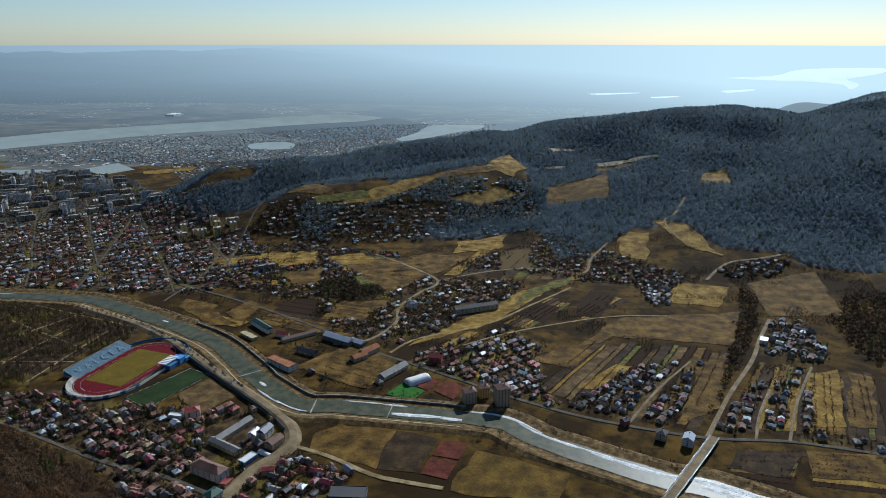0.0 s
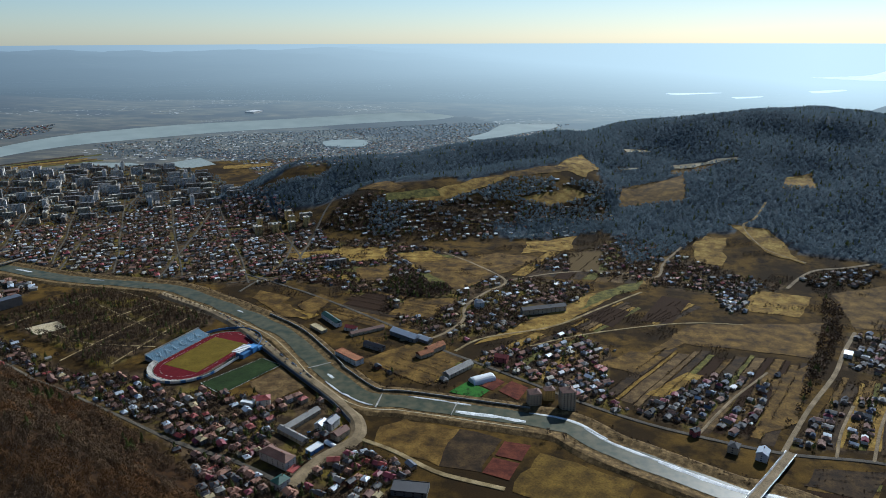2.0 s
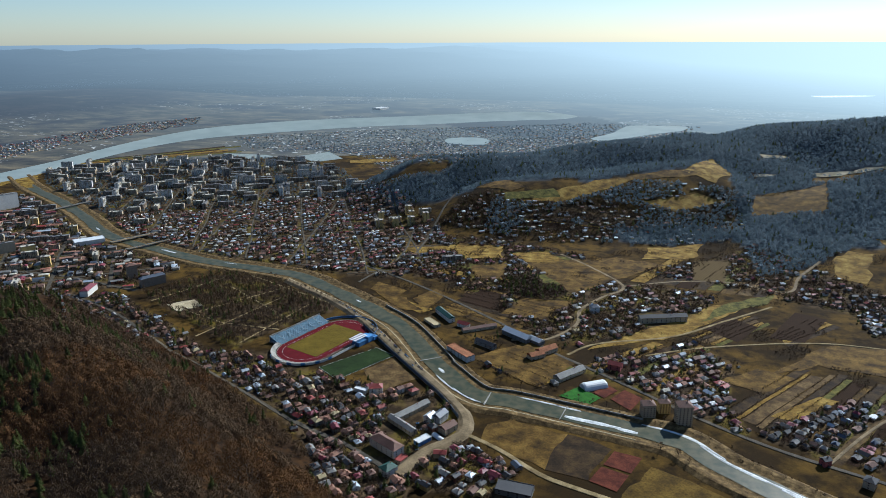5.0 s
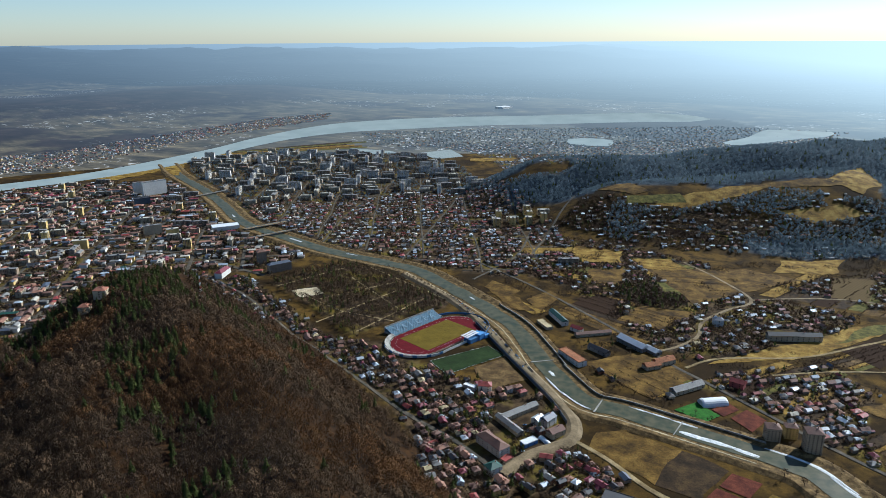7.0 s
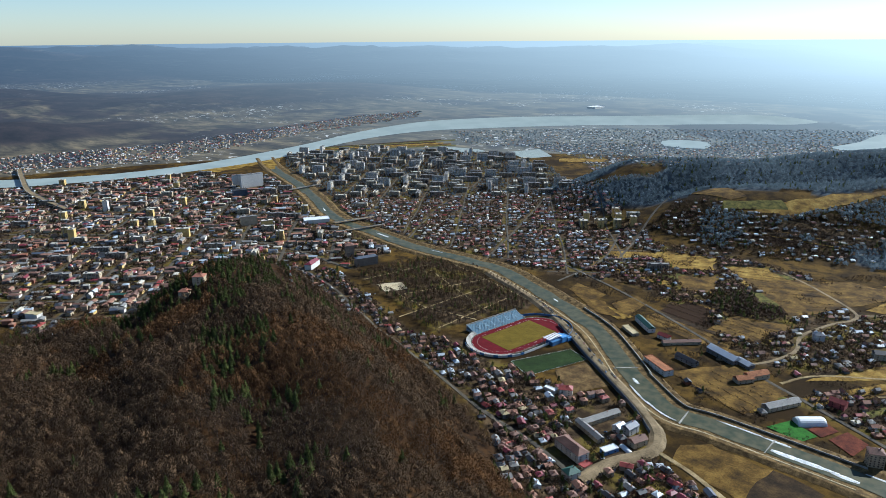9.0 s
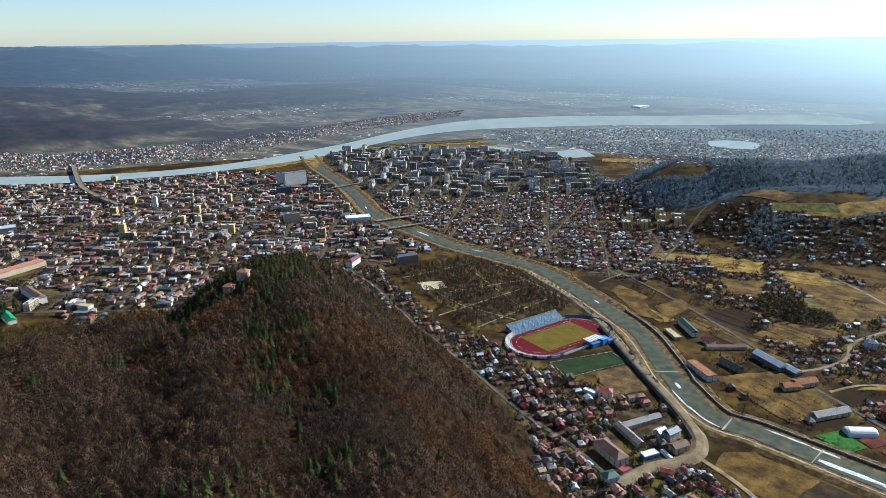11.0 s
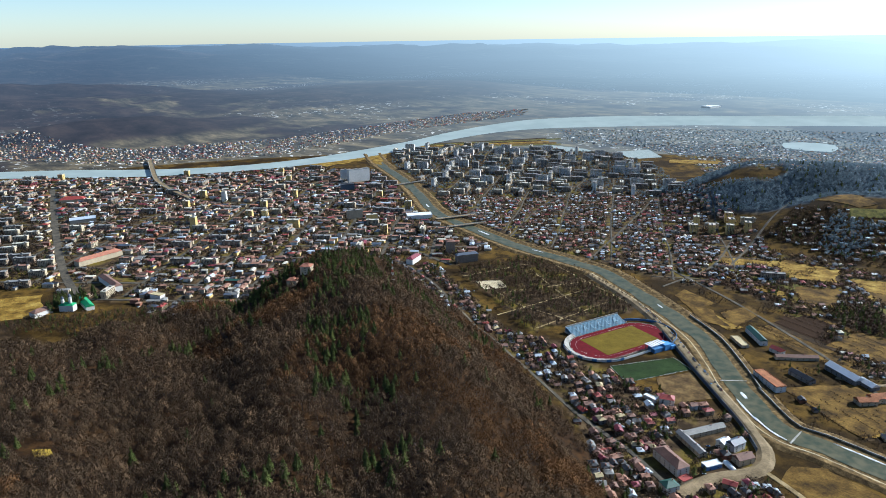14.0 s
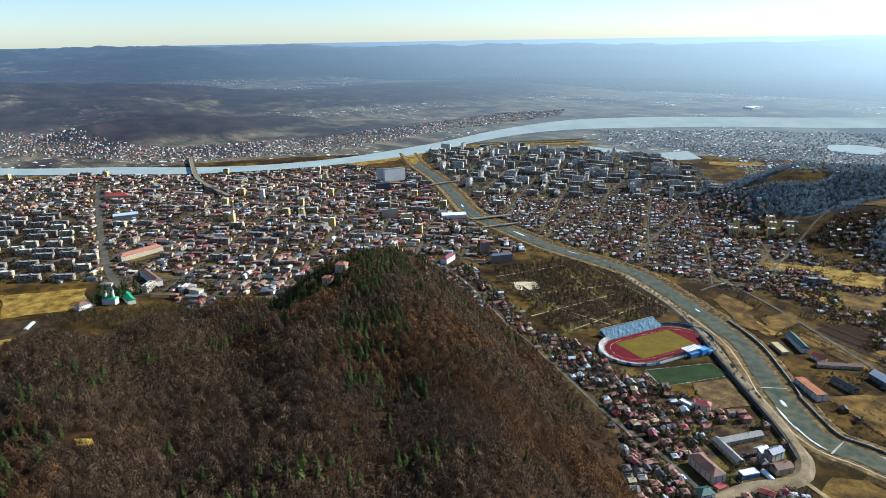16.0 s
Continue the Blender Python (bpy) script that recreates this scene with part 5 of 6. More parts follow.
# stepped stand on the park side, in seven blocks, with lettering in paler seats
seats = 12
for s in range(7):
    x0 = -58 + s * 16.6
    for i in range(seats):
        part("bench", mesh_of("bench", *boxes((x0, 47.5 + i * 1.9, 0, x0 + 15.6, 49.4 + i * 1.9, 1.0 + i * 0.75)), [M["seat"]]), stadium, "long bench of faded blue seats")
    part("stair", mesh_of("stair", *boxes(*[(x0 + 15.6, 47.5 + i * 1.9, 0, x0 + 16.6, 49.4 + i * 1.9, 0.8 + i * 0.75) for i in range(seats)]), [M["concrete"]]), stadium)
part("stand_wall", mesh_of("stand_wall", *boxes((-59, 70.3, 0, 59, 71.2, 11.5), (-59.6, 47.5, 0, -58, 71.2, 2.5), (58.2, 47.5, 0, 59.6, 71.2, 2.5)), [M["concrete"]]), stadium)
for i, ch in enumerate("VALCEA"):
    cu = bpy.data.curves.new("letter", "FONT")
    cu.body, cu.size, cu.align_x, cu.extrude = ch, 16, "CENTER", 0.05
    cu.materials.append(M["seat_pale"])
    ob = part("letter", cu, stadium, "pale letter laid out in stadium seats")
    ob.matrix_basis = pose(-42 + i * 16.6, 52.0, 4.1, 21.5, 0, 0)
# banked end stand, blue outer wall, and the far end's blue hoarding
for k, (a0, a1) in enumerate(((100, 172), (172, 245))):
    ang = np.radians(np.linspace(a0, a1, 15))
    rows = []
    for j in range(5):
        rows.append(np.stack([-ST / 2 + (48 + j * 2.0) * np.cos(ang), (48 + j * 2.0) * np.sin(ang), np.full(15, 0.8 + j * 0.7)], 1))
    v = np.vstack(rows)
    f = np.array([(j * 15 + i, j * 15 + i + 1, (j + 1) * 15 + i + 1, (j + 1) * 15 + i) for j in range(4) for i in range(14)])
    part("end_terrace", mesh_of("end_terrace", v, f, [M["concrete"]]), stadium, "curved grey concrete terrace")
lower = oval(ST, 58, 0.0)
keep_wall = [i for i in range(len(lower)) if lower[i][1] < 30 or lower[i][0] > 40]
for i in keep_wall:
    j = (i + 1) % len(lower)
    a, b = lower[i], lower[j]
    if np.hypot(*(b - a)[:2]) < 1e-3:
        continue
    d = (b - a)[:2] / np.hypot(*(b - a)[:2])
    nrm = np.array((-d[1], d[0], 0)) * 0.3
    v = np.array([a - nrm, b - nrm, b + nrm, a + nrm])
    v = np.vstack([v, v + (0, 0, 4.0)])
    part("wall_panel", mesh_of("wall_panel", v, boxes((0, 0, 0, 1, 1, 1))[1], [M["blue"] if (i % 3 == 0 or lower[i][0] > 52) else WALL["white"]]), stadium)
club = thing("clubhouse", pose(mid.x, mid.y, 0.6, 0, 0, AXIS) @ pose(30, -58, 0, 0, 0, 0), "blue clubhouse with striped white canopy beside the track", "building")
part("body", mesh_of("body", *boxes((-20, -9, 0, 22, 6, 7)), [M["blue"]]), club)
part("gable", mesh_of("gable", *boxes((2, -10, 0, 14, 7, 9.5), (14, -12, 0, 24, 2, 6)), [ROOF["blue"]]), club)
for i in range(6):
    part("canopy_strip", mesh_of("canopy_strip", *boxes((-22 + i * 5.2, -4, 10.0, -18.6 + i * 5.2, 12, 10.4)), [ROOF["white"]]), club, "white canopy strip")
for i in range(4):
    part("post", mesh_of("post", *boxes((-21 + i * 8, 10.5, 0, -20.4 + i * 8, 11.1, 10)), [M["steel"]]), club)
c = TRAINING_PITCH
setting("training_pitch", mesh_of("training_pitch", *quad_patch(c, 0.9, 14, 0.0), [M["pitch_green"]]), "dark green training pitch of artificial turf", "sports pitch")
for i in range(4):
    a, b = np.array(c[i], float), np.array(c[(i + 1) % 4], float)
    setting("touchline", mesh_of("touchline", *ribbon([tuple(a), tuple((a + b) / 2), tuple(b)], [(-0.14, 1.0), (0.14, 1.0)], 20), [M["white"]]), "white line round the training pitch", "line")


# ---- buildings ----------------------------------------------------------------------
def roof_shape(kind, l, w, h, rise, eave=0.6):
    """Roof of a building l long and w wide on walls h high."""
    x, y = l / 2 + eave, w / 2 + eave
    if kind == "flat":
        rim = lambda k, z: [(-x + k, -y + k, z), (x - k, -y + k, z), (x - k, y - k, z), (-x + k, y - k, z)]
        v = np.array(rim(0.3, h) + rim(0.3, h + 1.1) + rim(0.7, h + 1.1) + rim(0.7, h + 0.5), float)
        f = [(3, 2, 1, 0), (12, 13, 14, 15)]
        for a in (0, 4, 8):
            f += [(a + i, a + (i + 1) % 4, a + 4 + (i + 1) % 4, a + 4 + i) for i in range(4)]
        return v, [np.array(f)]
    if kind == "vault":
        n = 10
        a = np.linspace(0, math.pi, n + 1)
        prof = np.stack([np.cos(a) * w / 2, np.sin(a) * h], 1)
        v = np.vstack([np.column_stack([np.full(n + 1, sx * l / 2 * k), prof[:, 0] * (1 if k > 0.9 else 1), prof[:, 1] * m]) for sx, k, m in ((-1, 1, 0.86), (-1, 0.86, 1), (1, 0.86, 1), (1, 1, 0.86))])
        m = n + 1
        q = [(r * m + i, r * m + i + 1, (r + 1) * m + i + 1, (r + 1) * m + i) for r in range(3) for i in range(n)]
        caps = [(0, i + 1, i) for i in range(1, n)] + [(3 * m, 3 * m + i, 3 * m + i + 1) for i in range(1, n)]
        return v, [np.array(q), np.array(caps)]
    run = l / 2 - (w / 2 if kind == "hip" else -eave)
    run = max(run, 0.2)
    lo, th = h - 0.15, 0.3
    v = [(-x, -y, lo), (x, -y, lo), (x, y, lo), (-x, y, lo), (-x, -y, lo + th), (x, -y, lo + th), (x, y, lo + th), (-x, y, lo + th), (-run, 0, h + rise), (run, 0, h + rise)]
    quads = [(0, 3, 2, 1), (0, 1, 5, 4), (1, 2, 6, 5), (2, 3, 7, 6), (3, 0, 4, 7), (4, 5, 9, 8), (6, 7, 8, 9)]
    return np.array(v, float), [np.array(quads), np.array([(5, 6, 9), (7, 4, 8)])]


def wall_shape(kind, l, w, h, rise):
    x, y = l / 2, w / 2
    v, f = boxes((-x, -y, -2.0, x, y, h))
    if kind == "gable":
        g = np.array([(-x, -y, h), (-x, y, h), (-x, 0, h + rise * 0.96), (x, -y, h), (x, y, h), (x, 0, h + rise * 0.96)])
        return np.vstack([v, g]), [f, np.array([(8, 10, 9), (11, 12, 13)])]
    return v, [f]


pane_meshes = {}


def pane_mesh(pw, ph):
    """A window: a pane in a slightly proud frame, facing -y."""
    if (pw, ph) not in pane_meshes:
        pane_meshes[pw, ph] = mesh_of("window", *boxes((-pw / 2, -0.06, 0, pw / 2, 0.1, ph)), [M["pane"]])
    return pane_meshes[pw, ph]


def building(name, x, y, turn, l, w, h, kind, wall, roof, label, windows=True, category="building", group=""):
    g = ground_at(np.array([x]), np.array([y]))[0]
    s = math.hypot(g[0], g[1]) / max(math.hypot(x, y), 1)
    ob = thing(name, pose(*g, 0, 0, turn) @ Matrix.Diagonal((s, s, s, 1)), label, category, group)
    rise = {"flat": 0, "vault": 0, "hip": w * 0.3, "gable": w * 0.32}[kind]
    if kind != "vault":
        part("wall", mesh_of("wall", *wall_shape(kind, l, w, h, rise), [WALL[wall]]), ob)
    part("roof", mesh_of("roof", *roof_shape(kind, l, w, h, rise), [ROOF[roof]]), ob)
    if kind in ("hip", "gable"):
        part("chimney", mesh_of("chimney", *boxes((l * 0.18, -0.5, h, l * 0.18 + 0.9, 0.5, h + rise + 1.1), (l * 0.18 - 0.1, -0.6, h + rise + 1.1, l * 0.18 + 1.0, 0.6, h + rise + 1.3)), [WALL["brick"]]), ob)
    elif kind == "flat" and h > 12:
        part("roof_hut", mesh_of("roof_hut", *boxes((-2.5, -2, h + 0.5, 2.5, 2, h + 3.2)), [WALL["grey"]]), ob)
    if windows and kind != "vault":
        storeys = max(1, int(h // 3))
        for side, length, turn_by in ((w / 2, l, 0), (l / 2, w, 90), (w / 2, l, 180), (l / 2, w, 270)):
            n = max(1, int(length // (3.6 if h > 12 else 8.5)))
            if storeys * n > 40:
                n = max(1, 40 // storeys)
            for j in range(storeys):
                for i in range(n):
                    u = (i + 0.5) / n * length - length / 2
                    part("window", pane_mesh(min(1.7, length / n * 0.55), 1.5), ob, "", pose(0, 0, 0, 0, 0, turn_by) @ pose(u, -side, j * 3.0 + 1.0))
    return ob


for b in BUILDINGS:
    building(*b, windows=math.hypot(b[1], b[2]) < 1350)

church_at = CHURCH[0]
church = thing("church", pose(*ground_at(np.array([church_at[0]]), np.array([church_at[1]]))[0], 0, 0, 40) @ Matrix.Scale(1.35, 4), "small white church with grey domed towers", "church")
part("nave", mesh_of("nave", *boxes((-10, -5, -2, 10, 5, 9)), [WALL["white"]]), church)
part("roof", mesh_of("roof", *roof_shape("hip", 20, 10, 9, 3.5), [ROOF["vivid"]]), church, "green metal roof")
for x, h in ((-6, 17), (5, 21)):
    v, f = tube((x, 0, 8), (x, 0, h), 2.2, 2.2, 8)
    tower = part("tower", mesh_of("tower", v, f, [WALL["white"]]), church)
    v, f = joined([tube((x, 0, h), (x, 0, h + 1.6), 2.6, 2.1, 8), tube((x, 0, h + 1.6), (x, 0, h + 4.2), 2.1, 0.1, 8)])
    part("dome", mesh_of("dome", v, f, [ROOF["slate"]]), tower, "grey domed cap")

# ---- houses --------------------------------------------------------------------------
STADIUM_BOX = [tuple((Vector((mid.x, mid.y)) + Matrix.Rotation(radians(AXIS), 2) @ Vector(p))) for p in ((-112, -68), (112, -68), (112, 78), (-112, 78))]
# a coarse chart of the ground that roads and the river take up
CELL, X0, Y0 = 4.0, -3600.0, -100.0
chart = np.zeros((1400, 1500), bool)


def chart_in(line, radius):
    p = spline(line, CELL)
    k = int(math.ceil(radius / CELL))
    for i in range(-k, k + 1):
        for j in range(-k, k + 1):
            if math.hypot(i, j) * CELL <= radius:
                u, v = ((p[:, 0] - X0) / CELL + i).astype(int), ((p[:, 1] - Y0) / CELL + j).astype(int)
                ok = (u >= 0) & (u < chart.shape[0]) & (v >= 0) & (v < chart.shape[1])
                chart[u[ok], v[ok]] = True


for line, width in ROADS.values():
    chart_in(line, width / 2 + 5)
chart_in(RIVER, 50)


def free(x, y, clear=6.0, fields=True):
    u, v = np.clip(((x - X0) / CELL).astype(int), 0, chart.shape[0] - 1), np.clip(((y - Y0) / CELL).astype(int), 0, chart.shape[1] - 1)
    ok = ~chart[u, v] & ~inside(x, y, STADIUM_BOX) & ~inside(x, y, TRAINING_PITCH) & ~inside(x, y, PARK)
    if fields:
        for kind, c in FIELDS:
            ok &= ~inside(x, y, c)
    for b in BUILDINGS:
        ok &= np.hypot(x - b[1], y - b[2]) > max(b[4], b[5]) / 2 + clear + 1
    for p in (LAKE_A, LAKE_B):
        ok &= ~inside(x, y, p)
    return ok & (near_hill(x, y) < 30) & ~inside(x, y, GROVE)


def lots(poly, dx, dy, turn, share, seed):
    """House lots in rows that run at an angle, a few of them empty."""
    r = np.random.default_rng(seed)
    p = np.array(poly, float)
    m = p.mean(0)
    size = np.hypot(*(p - m).T).max()
    u, v = np.meshgrid(np.arange(-size, size, dx), np.arange(-size, size, dy))
    u, v = u.ravel(), v.ravel()
    u, v = u + r.uniform(-0.28, 0.28, u.size) * dx, v + r.uniform(-0.24, 0.24, u.size) * dy
    a = radians(turn)
    x, y = m[0] + u * math.cos(a) - v * math.sin(a), m[1] + u * math.sin(a) + v * math.cos(a)
    k = inside(x, y, poly) & (r.uniform(size=x.size) < share) & free(x, y)
    return x[k], y[k], np.full(k.sum(), turn) + r.normal(0, 5, k.sum()) + 90 * (r.uniform(size=k.sum()) < 0.4)


DISTRICTS = [  # polygon, spacing, direction of the rows, share of lots built on, palette
    (EAST_TOWN, 13, 14.5, 28, 0.80, "town"), (OLD_TOWN, 19, 17, 38, 0.7, "old"), (FOOT_TOWN, 14, 15.5, -42, 0.74, "red"), (SOUTH_TOWN, 14, 15.5, -25, 0.72, "red"),
    (HOUSE_S1, 15, 17, 35, 0.52, "town"), (HOUSE_S2, 13, 15, 40, 0.68, "town"), (HOUSE_S3, 12, 17, 52, 0.78, "grey"), (HOUSE_S4, 12, 15, 62, 0.75, "grey"),
    (HOUSE_S5, 12, 13, 55, 0.75, "grey"), (HOUSE_S6, 13, 17, -8, 0.55, "grey"), (HOUSE_S7, 19, 21, 20, 0.5, "far"), (HOUSE_S8, 17, 19, 15, 0.5, "town"),
    (HOUSE_S9, 12, 14, 50, 0.8, "grey"), (HOUSE_S10, 14, 16, 25, 0.7, "grey"), (FARBANK, 19, 21, 30, 0.5, "town"), (WORKS, 20, 23, 40, 0.5, "grey"), (WORKS_B, 11, 12, 40, 0.6, "grey"), (LANES, 20, 24, 40, 0.35, "red"), (EAST_FAR, 24, 27, 30, 0.36, "far"), (EAST_MID, 17, 19, 30, 0.55, "far"), (WOOD_B, 22, 24, 20, 0.5, "far")]
PALETTE = {"town": [("tile", 9), ("brown", 6), ("red", 3), ("grey", 6), ("dark", 2), ("slate", 2), ("pale", 3.5), ("cream", 3), ("crimson", 2), ("white", 2)],
           "old": [("tile", 6), ("brown", 9), ("orange", 2), ("red", 1), ("grey", 7), ("dark", 2), ("slate", 3), ("cream", 1.5), ("crimson", 1.4), ("pale", 1.5), ("green", 0.3)],
           "red": [("brown", 7), ("tile", 5), ("crimson", 1.8), ("red", 1.4), ("grey", 4), ("dark", 5), ("pale", 2), ("sand", 1.5)],
           "far": [("white", 2), ("pale", 4), ("grey", 7), ("cream", 3), ("tile", 4), ("slate", 3), ("brown", 2)],
           "grey": [("dark", 9), ("grey", 3), ("brown", 6), ("slate", 3), ("pale", 2), ("crimson", 1), ("white", 1)]}
WALL_MIX = [("white", 2.5), ("cream", 6), ("yellow", 1.5), ("tan", 4), ("grey", 3), ("brick", 1)]
roof_names, wall_names = list(ROOF), list(WALL)
house_mats = [ROOF[k] for k in roof_names] + [WALL[k] for k in wall_names]


def unit(kind, rise):
    """Quad and triangle faces of a house of 1 by 1 by 1 with its roof, and which of them are roof."""
    wv, wf = wall_shape(kind, 1, 1, 1, rise)
    wv[:8, 2] = np.where(wv[:8, 2] < 0, -0.35, wv[:8, 2])
    x, y = 0.56, 0.56
    run = 0.56 if kind == "gable" else 0.16
    rv = np.array([(-x, -y, 0.97), (x, -y, 0.97), (x, y, 0.97), (-x, y, 0.97), (-run, 0, 1 + rise), (run, 0, 1 + rise)])
    rq, rt = np.array([(0, 1, 5, 4), (2, 3, 4, 5)]), np.array([(1, 2, 5), (3, 0, 4)])
    v = np.vstack([wv, rv])
    k = len(wv)
    quads = np.vstack([wf[0][2:], rq + k])
    tris = np.vstack(wf[1:] + [rt + k]) if kind == "gable" else rt + k
    qr = np.array([0] * (len(quads) - 2) + [1, 1])
    tr = np.array([0] * (len(tris) - 2) + [1, 1])
    return v, quads, tris, qr, tr


UNIT = {(k, rise): unit(k, rise) for k in ("gable", "hip") for rise in (0.3, 0.55)}


def draw(r, mix, n):
    w = np.array([q for _, q in mix], float)
    return r.choice([k for k, _ in mix], n, p=w / w.sum())


def quarter(name, x, y, turn, palette, seed, label, wide=(5.6, 9.0), high=(2.7, 5.2), rise=0.55, long=1.5):
    """Many joined houses of one quarter, too far off to be told apart."""
    r = np.random.default_rng(seed)
    n = len(x)
    g = ground_at(x, y)
    s = np.hypot(g[:, 0], g[:, 1]) / np.hypot(x, y)
    w = r.uniform(*wide, n)
    dims = np.stack([w * r.uniform(1.0, long, n) * s, w * s, r.uniform(*high, n) * s], 1)
    rc = np.array([roof_names.index(k) for k in draw(r, PALETTE[palette], n)])
    wc = np.array([len(roof_names) + wall_names.index(k) for k in draw(r, WALL_MIX, n)])
    vs, qs, ts, qi, ti, k = [], [], [], [], [], 0
    pick = r.uniform(size=n) < 0.55
    for kind, sel in (("gable", pick), ("hip", ~pick)):
        if not sel.any():
            continue
        v, quads, tris, qr, tr = UNIT[kind, rise]
        p, q = strew((v, quads), g[sel], dims[sel], np.radians(turn[sel]))
        _, t = strew((v, tris), g[sel], dims[sel], np.radians(turn[sel]))
        vs.append(p), qs.append(q + k), ts.append(t + k)
        qi.append(np.where(qr[None] == 1, rc[sel][:, None], wc[sel][:, None]).ravel())
        ti.append(np.where(tr[None] == 1, rc[sel][:, None], wc[sel][:, None]).ravel())
        k += len(p)
    me = mesh_of(name, np.vstack(vs), [np.vstack(qs), np.vstack(ts)], house_mats, np.concatenate(qi + ti))
    return setting(name, me, label, "houses", "stuff")


def in_block_zone(x, y):
    return inside(x, y, BLOCKS_E) | inside(x, y, FLATS_SE) | inside(x, y, SLABS)


made, gardens = 0, {}
for k, (poly, dx, dy, turn, share, palette) in enumerate(DISTRICTS):
    x, y, a = lots(poly, dx, dy, turn, share, 100 + k)
    ok = ~in_block_zone(x, y) & seen_sector(x, y)
    x, y, a = x[ok], y[ok], a[ok]
    gardens[k] = (x, y)
    if poly in (FOOT_TOWN, SOUTH_TOWN):
        close = (np.hypot(x + 200, y - 620) < 330) if poly is FOOT_TOWN else (x < 60)
        r = np.random.default_rng(300 + k)
        for i in np.flatnonzero(close):
            if made >= 240:
                close[i] = False
                continue
            made += 1
            rc, wc = str(draw(r, PALETTE[palette], 1)[0]), str(draw(r, WALL_MIX, 1)[0])
            w = r.uniform(6.8, 9.5)
            kind = "gable" if r.uniform() < 0.5 else "hip"
            h = float(r.choice([3.4, 3.6, 6.2, 6.4]))
            words = {"tile": "clay-tiled", "brown": "brown", "crimson": "crimson metal", "red": "red", "grey": "grey", "dark": "dark", "pale": "pale metal", "sand": "sandy"}[rc]
            building("house", x[i], y[i], a[i], round(w * r.uniform(1.0, 1.5), 1), round(w, 1), h, kind, wc, rc,
                     f"{'low' if h < 5 else 'two-storey'} {wc} house with a {words} {'gabled' if kind == 'gable' else 'hipped'} roof", windows=True, category="house", group="houses below the hill")
        x, y, a = x[~close], y[~close], a[~close]
    if len(x):
        big, low = palette == "old", palette == "far"
        quarter("house_quarter", x, y, a, palette, 200 + k, wide=(7.5, 12) if big else (5.6, 9.0), high=(3.4, 8.5) if big else (1.8, 2.8) if low else (2.7, 5.2), rise=0.3 if big else 0.55, long=2.4 if big else 1.5, label= {"town": "crowded small houses with red and grey roofs", "old": "old town houses with tiled roofs", "red": "houses with brown and crimson roofs", "grey": "scattered village houses with dark roofs", "far": "pale houses of a far suburb"}[palette])
    # sheds and outbuildings between the houses
    r = np.random.default_rng(400 + k)
    sx, sy = x + r.normal(0, dx * 0.42, len(x)), y + r.normal(0, dy * 0.42, len(x))
    ok = free(sx, sy, 3.0) & (r.uniform(size=len(x)) < (0.2 if palette == "far" else 0.85))
    if ok.sum() > 3:
        quarter("shed_quarter", sx[ok], sy[ok], a[ok], "grey", 500 + k, "small sheds and outbuildings between houses", (2.4, 4.4), (1.8, 2.5))


# ---- blocks of flats -------------------------------------------------------------------
def flats(l, w, storeys, wall, roof, label):
    """A block of flats with balcony bands, roof parapet and stair heads."""
    h = storeys * 2.9
    ob = thing("apartment_block", pose(0, 0, -800), label, "apartment block", "blocks of flats")
    part("wall", mesh_of("wall", *boxes((-l / 2, -w / 2, -2, l / 2, w / 2, h)), [WALL[wall]]), ob)
    part("roof", mesh_of("roof", *roof_shape("flat", l, w, h, 0, 0.3), [ROOF[roof]]), ob)
    for sx in np.arange(-l / 2 + 6, l / 2, 22):
        part("stair_head", mesh_of("stair_head", *boxes((sx - 2, -2, h + 0.5, sx + 2, 2, h + 3.0)), [WALL["grey"]]), ob)
    quads = []
    for side in (-1, 1):
        y0, x1 = side * (w / 2 + 0.05), side * (l / 2 + 0.05)
        for j in range(storeys):
            z0 = j * 2.9 + 1.0
            quads += [((x0, y0, z0), (x0 + 2.4, y0, z0), (x0 + 2.4, y0, z0 + 1.5), (x0, y0, z0 + 1.5))[::-side] for x0 in np.arange(-l / 2 + 1, l / 2 - 2.5, 3.6)]
            quads.append(((x1, -1.0, z0), (x1, 0.6, z0), (x1, 0.6, z0 + 1.4), (x1, -1.0, z0 + 1.4))[::side])
    v = np.array(quads, float).reshape(-1, 3)
    tagged(part("glazing", mesh_of("glazing", v, np.arange(len(v)).reshape(-1, 4), [M["pane"]]), ob), kind="stuff")
    tagged(part("balcony_front", mesh_of("balcony_front", *boxes(*[(x0, -w / 2 - 1.3, j * 2.9 + 0.2, x0 + 3.4, -w / 2, j * 2.9 + 1.3) for x0 in np.arange(-l / 2 + 4, l / 2 - 3, 12.6) for j in range(1, storeys)]), [WALL["cream"]]), ob), kind="stuff")
    return ob


kinds = [flats(46, 12, 5, "tan", "grey", "five-storey concrete block of flats with balconies"), flats(34, 12, 5, "cream", "cream", "five-storey cream block of flats"),
         flats(24, 14, 10, "grey", "grey", "ten-storey grey concrete tower block"), flats(40, 12, 9, "white", "grey", "long nine-storey pale block of flats"),
         flats(18, 15, 8, "yellow", "cream", "yellow eight-storey tower block"), flats(30, 11, 4, "cream", "tile", "four-storey block of flats with a tiled roof")]
r = np.random.default_rng(61)
done = []


def put_flats(which, x, y, turn):
    if any(math.hypot(x - p, y - q) < 34 for p, q in done):
        return
    done.append((x, y))
    g = ground_at(np.array([x]), np.array([y]))[0]
    s = math.hypot(g[0], g[1]) / math.hypot(x, y)
    ob = copy_thing(kinds[which], pose(*g, 0, 0, turn))
    ob.scale = (s, s, s)


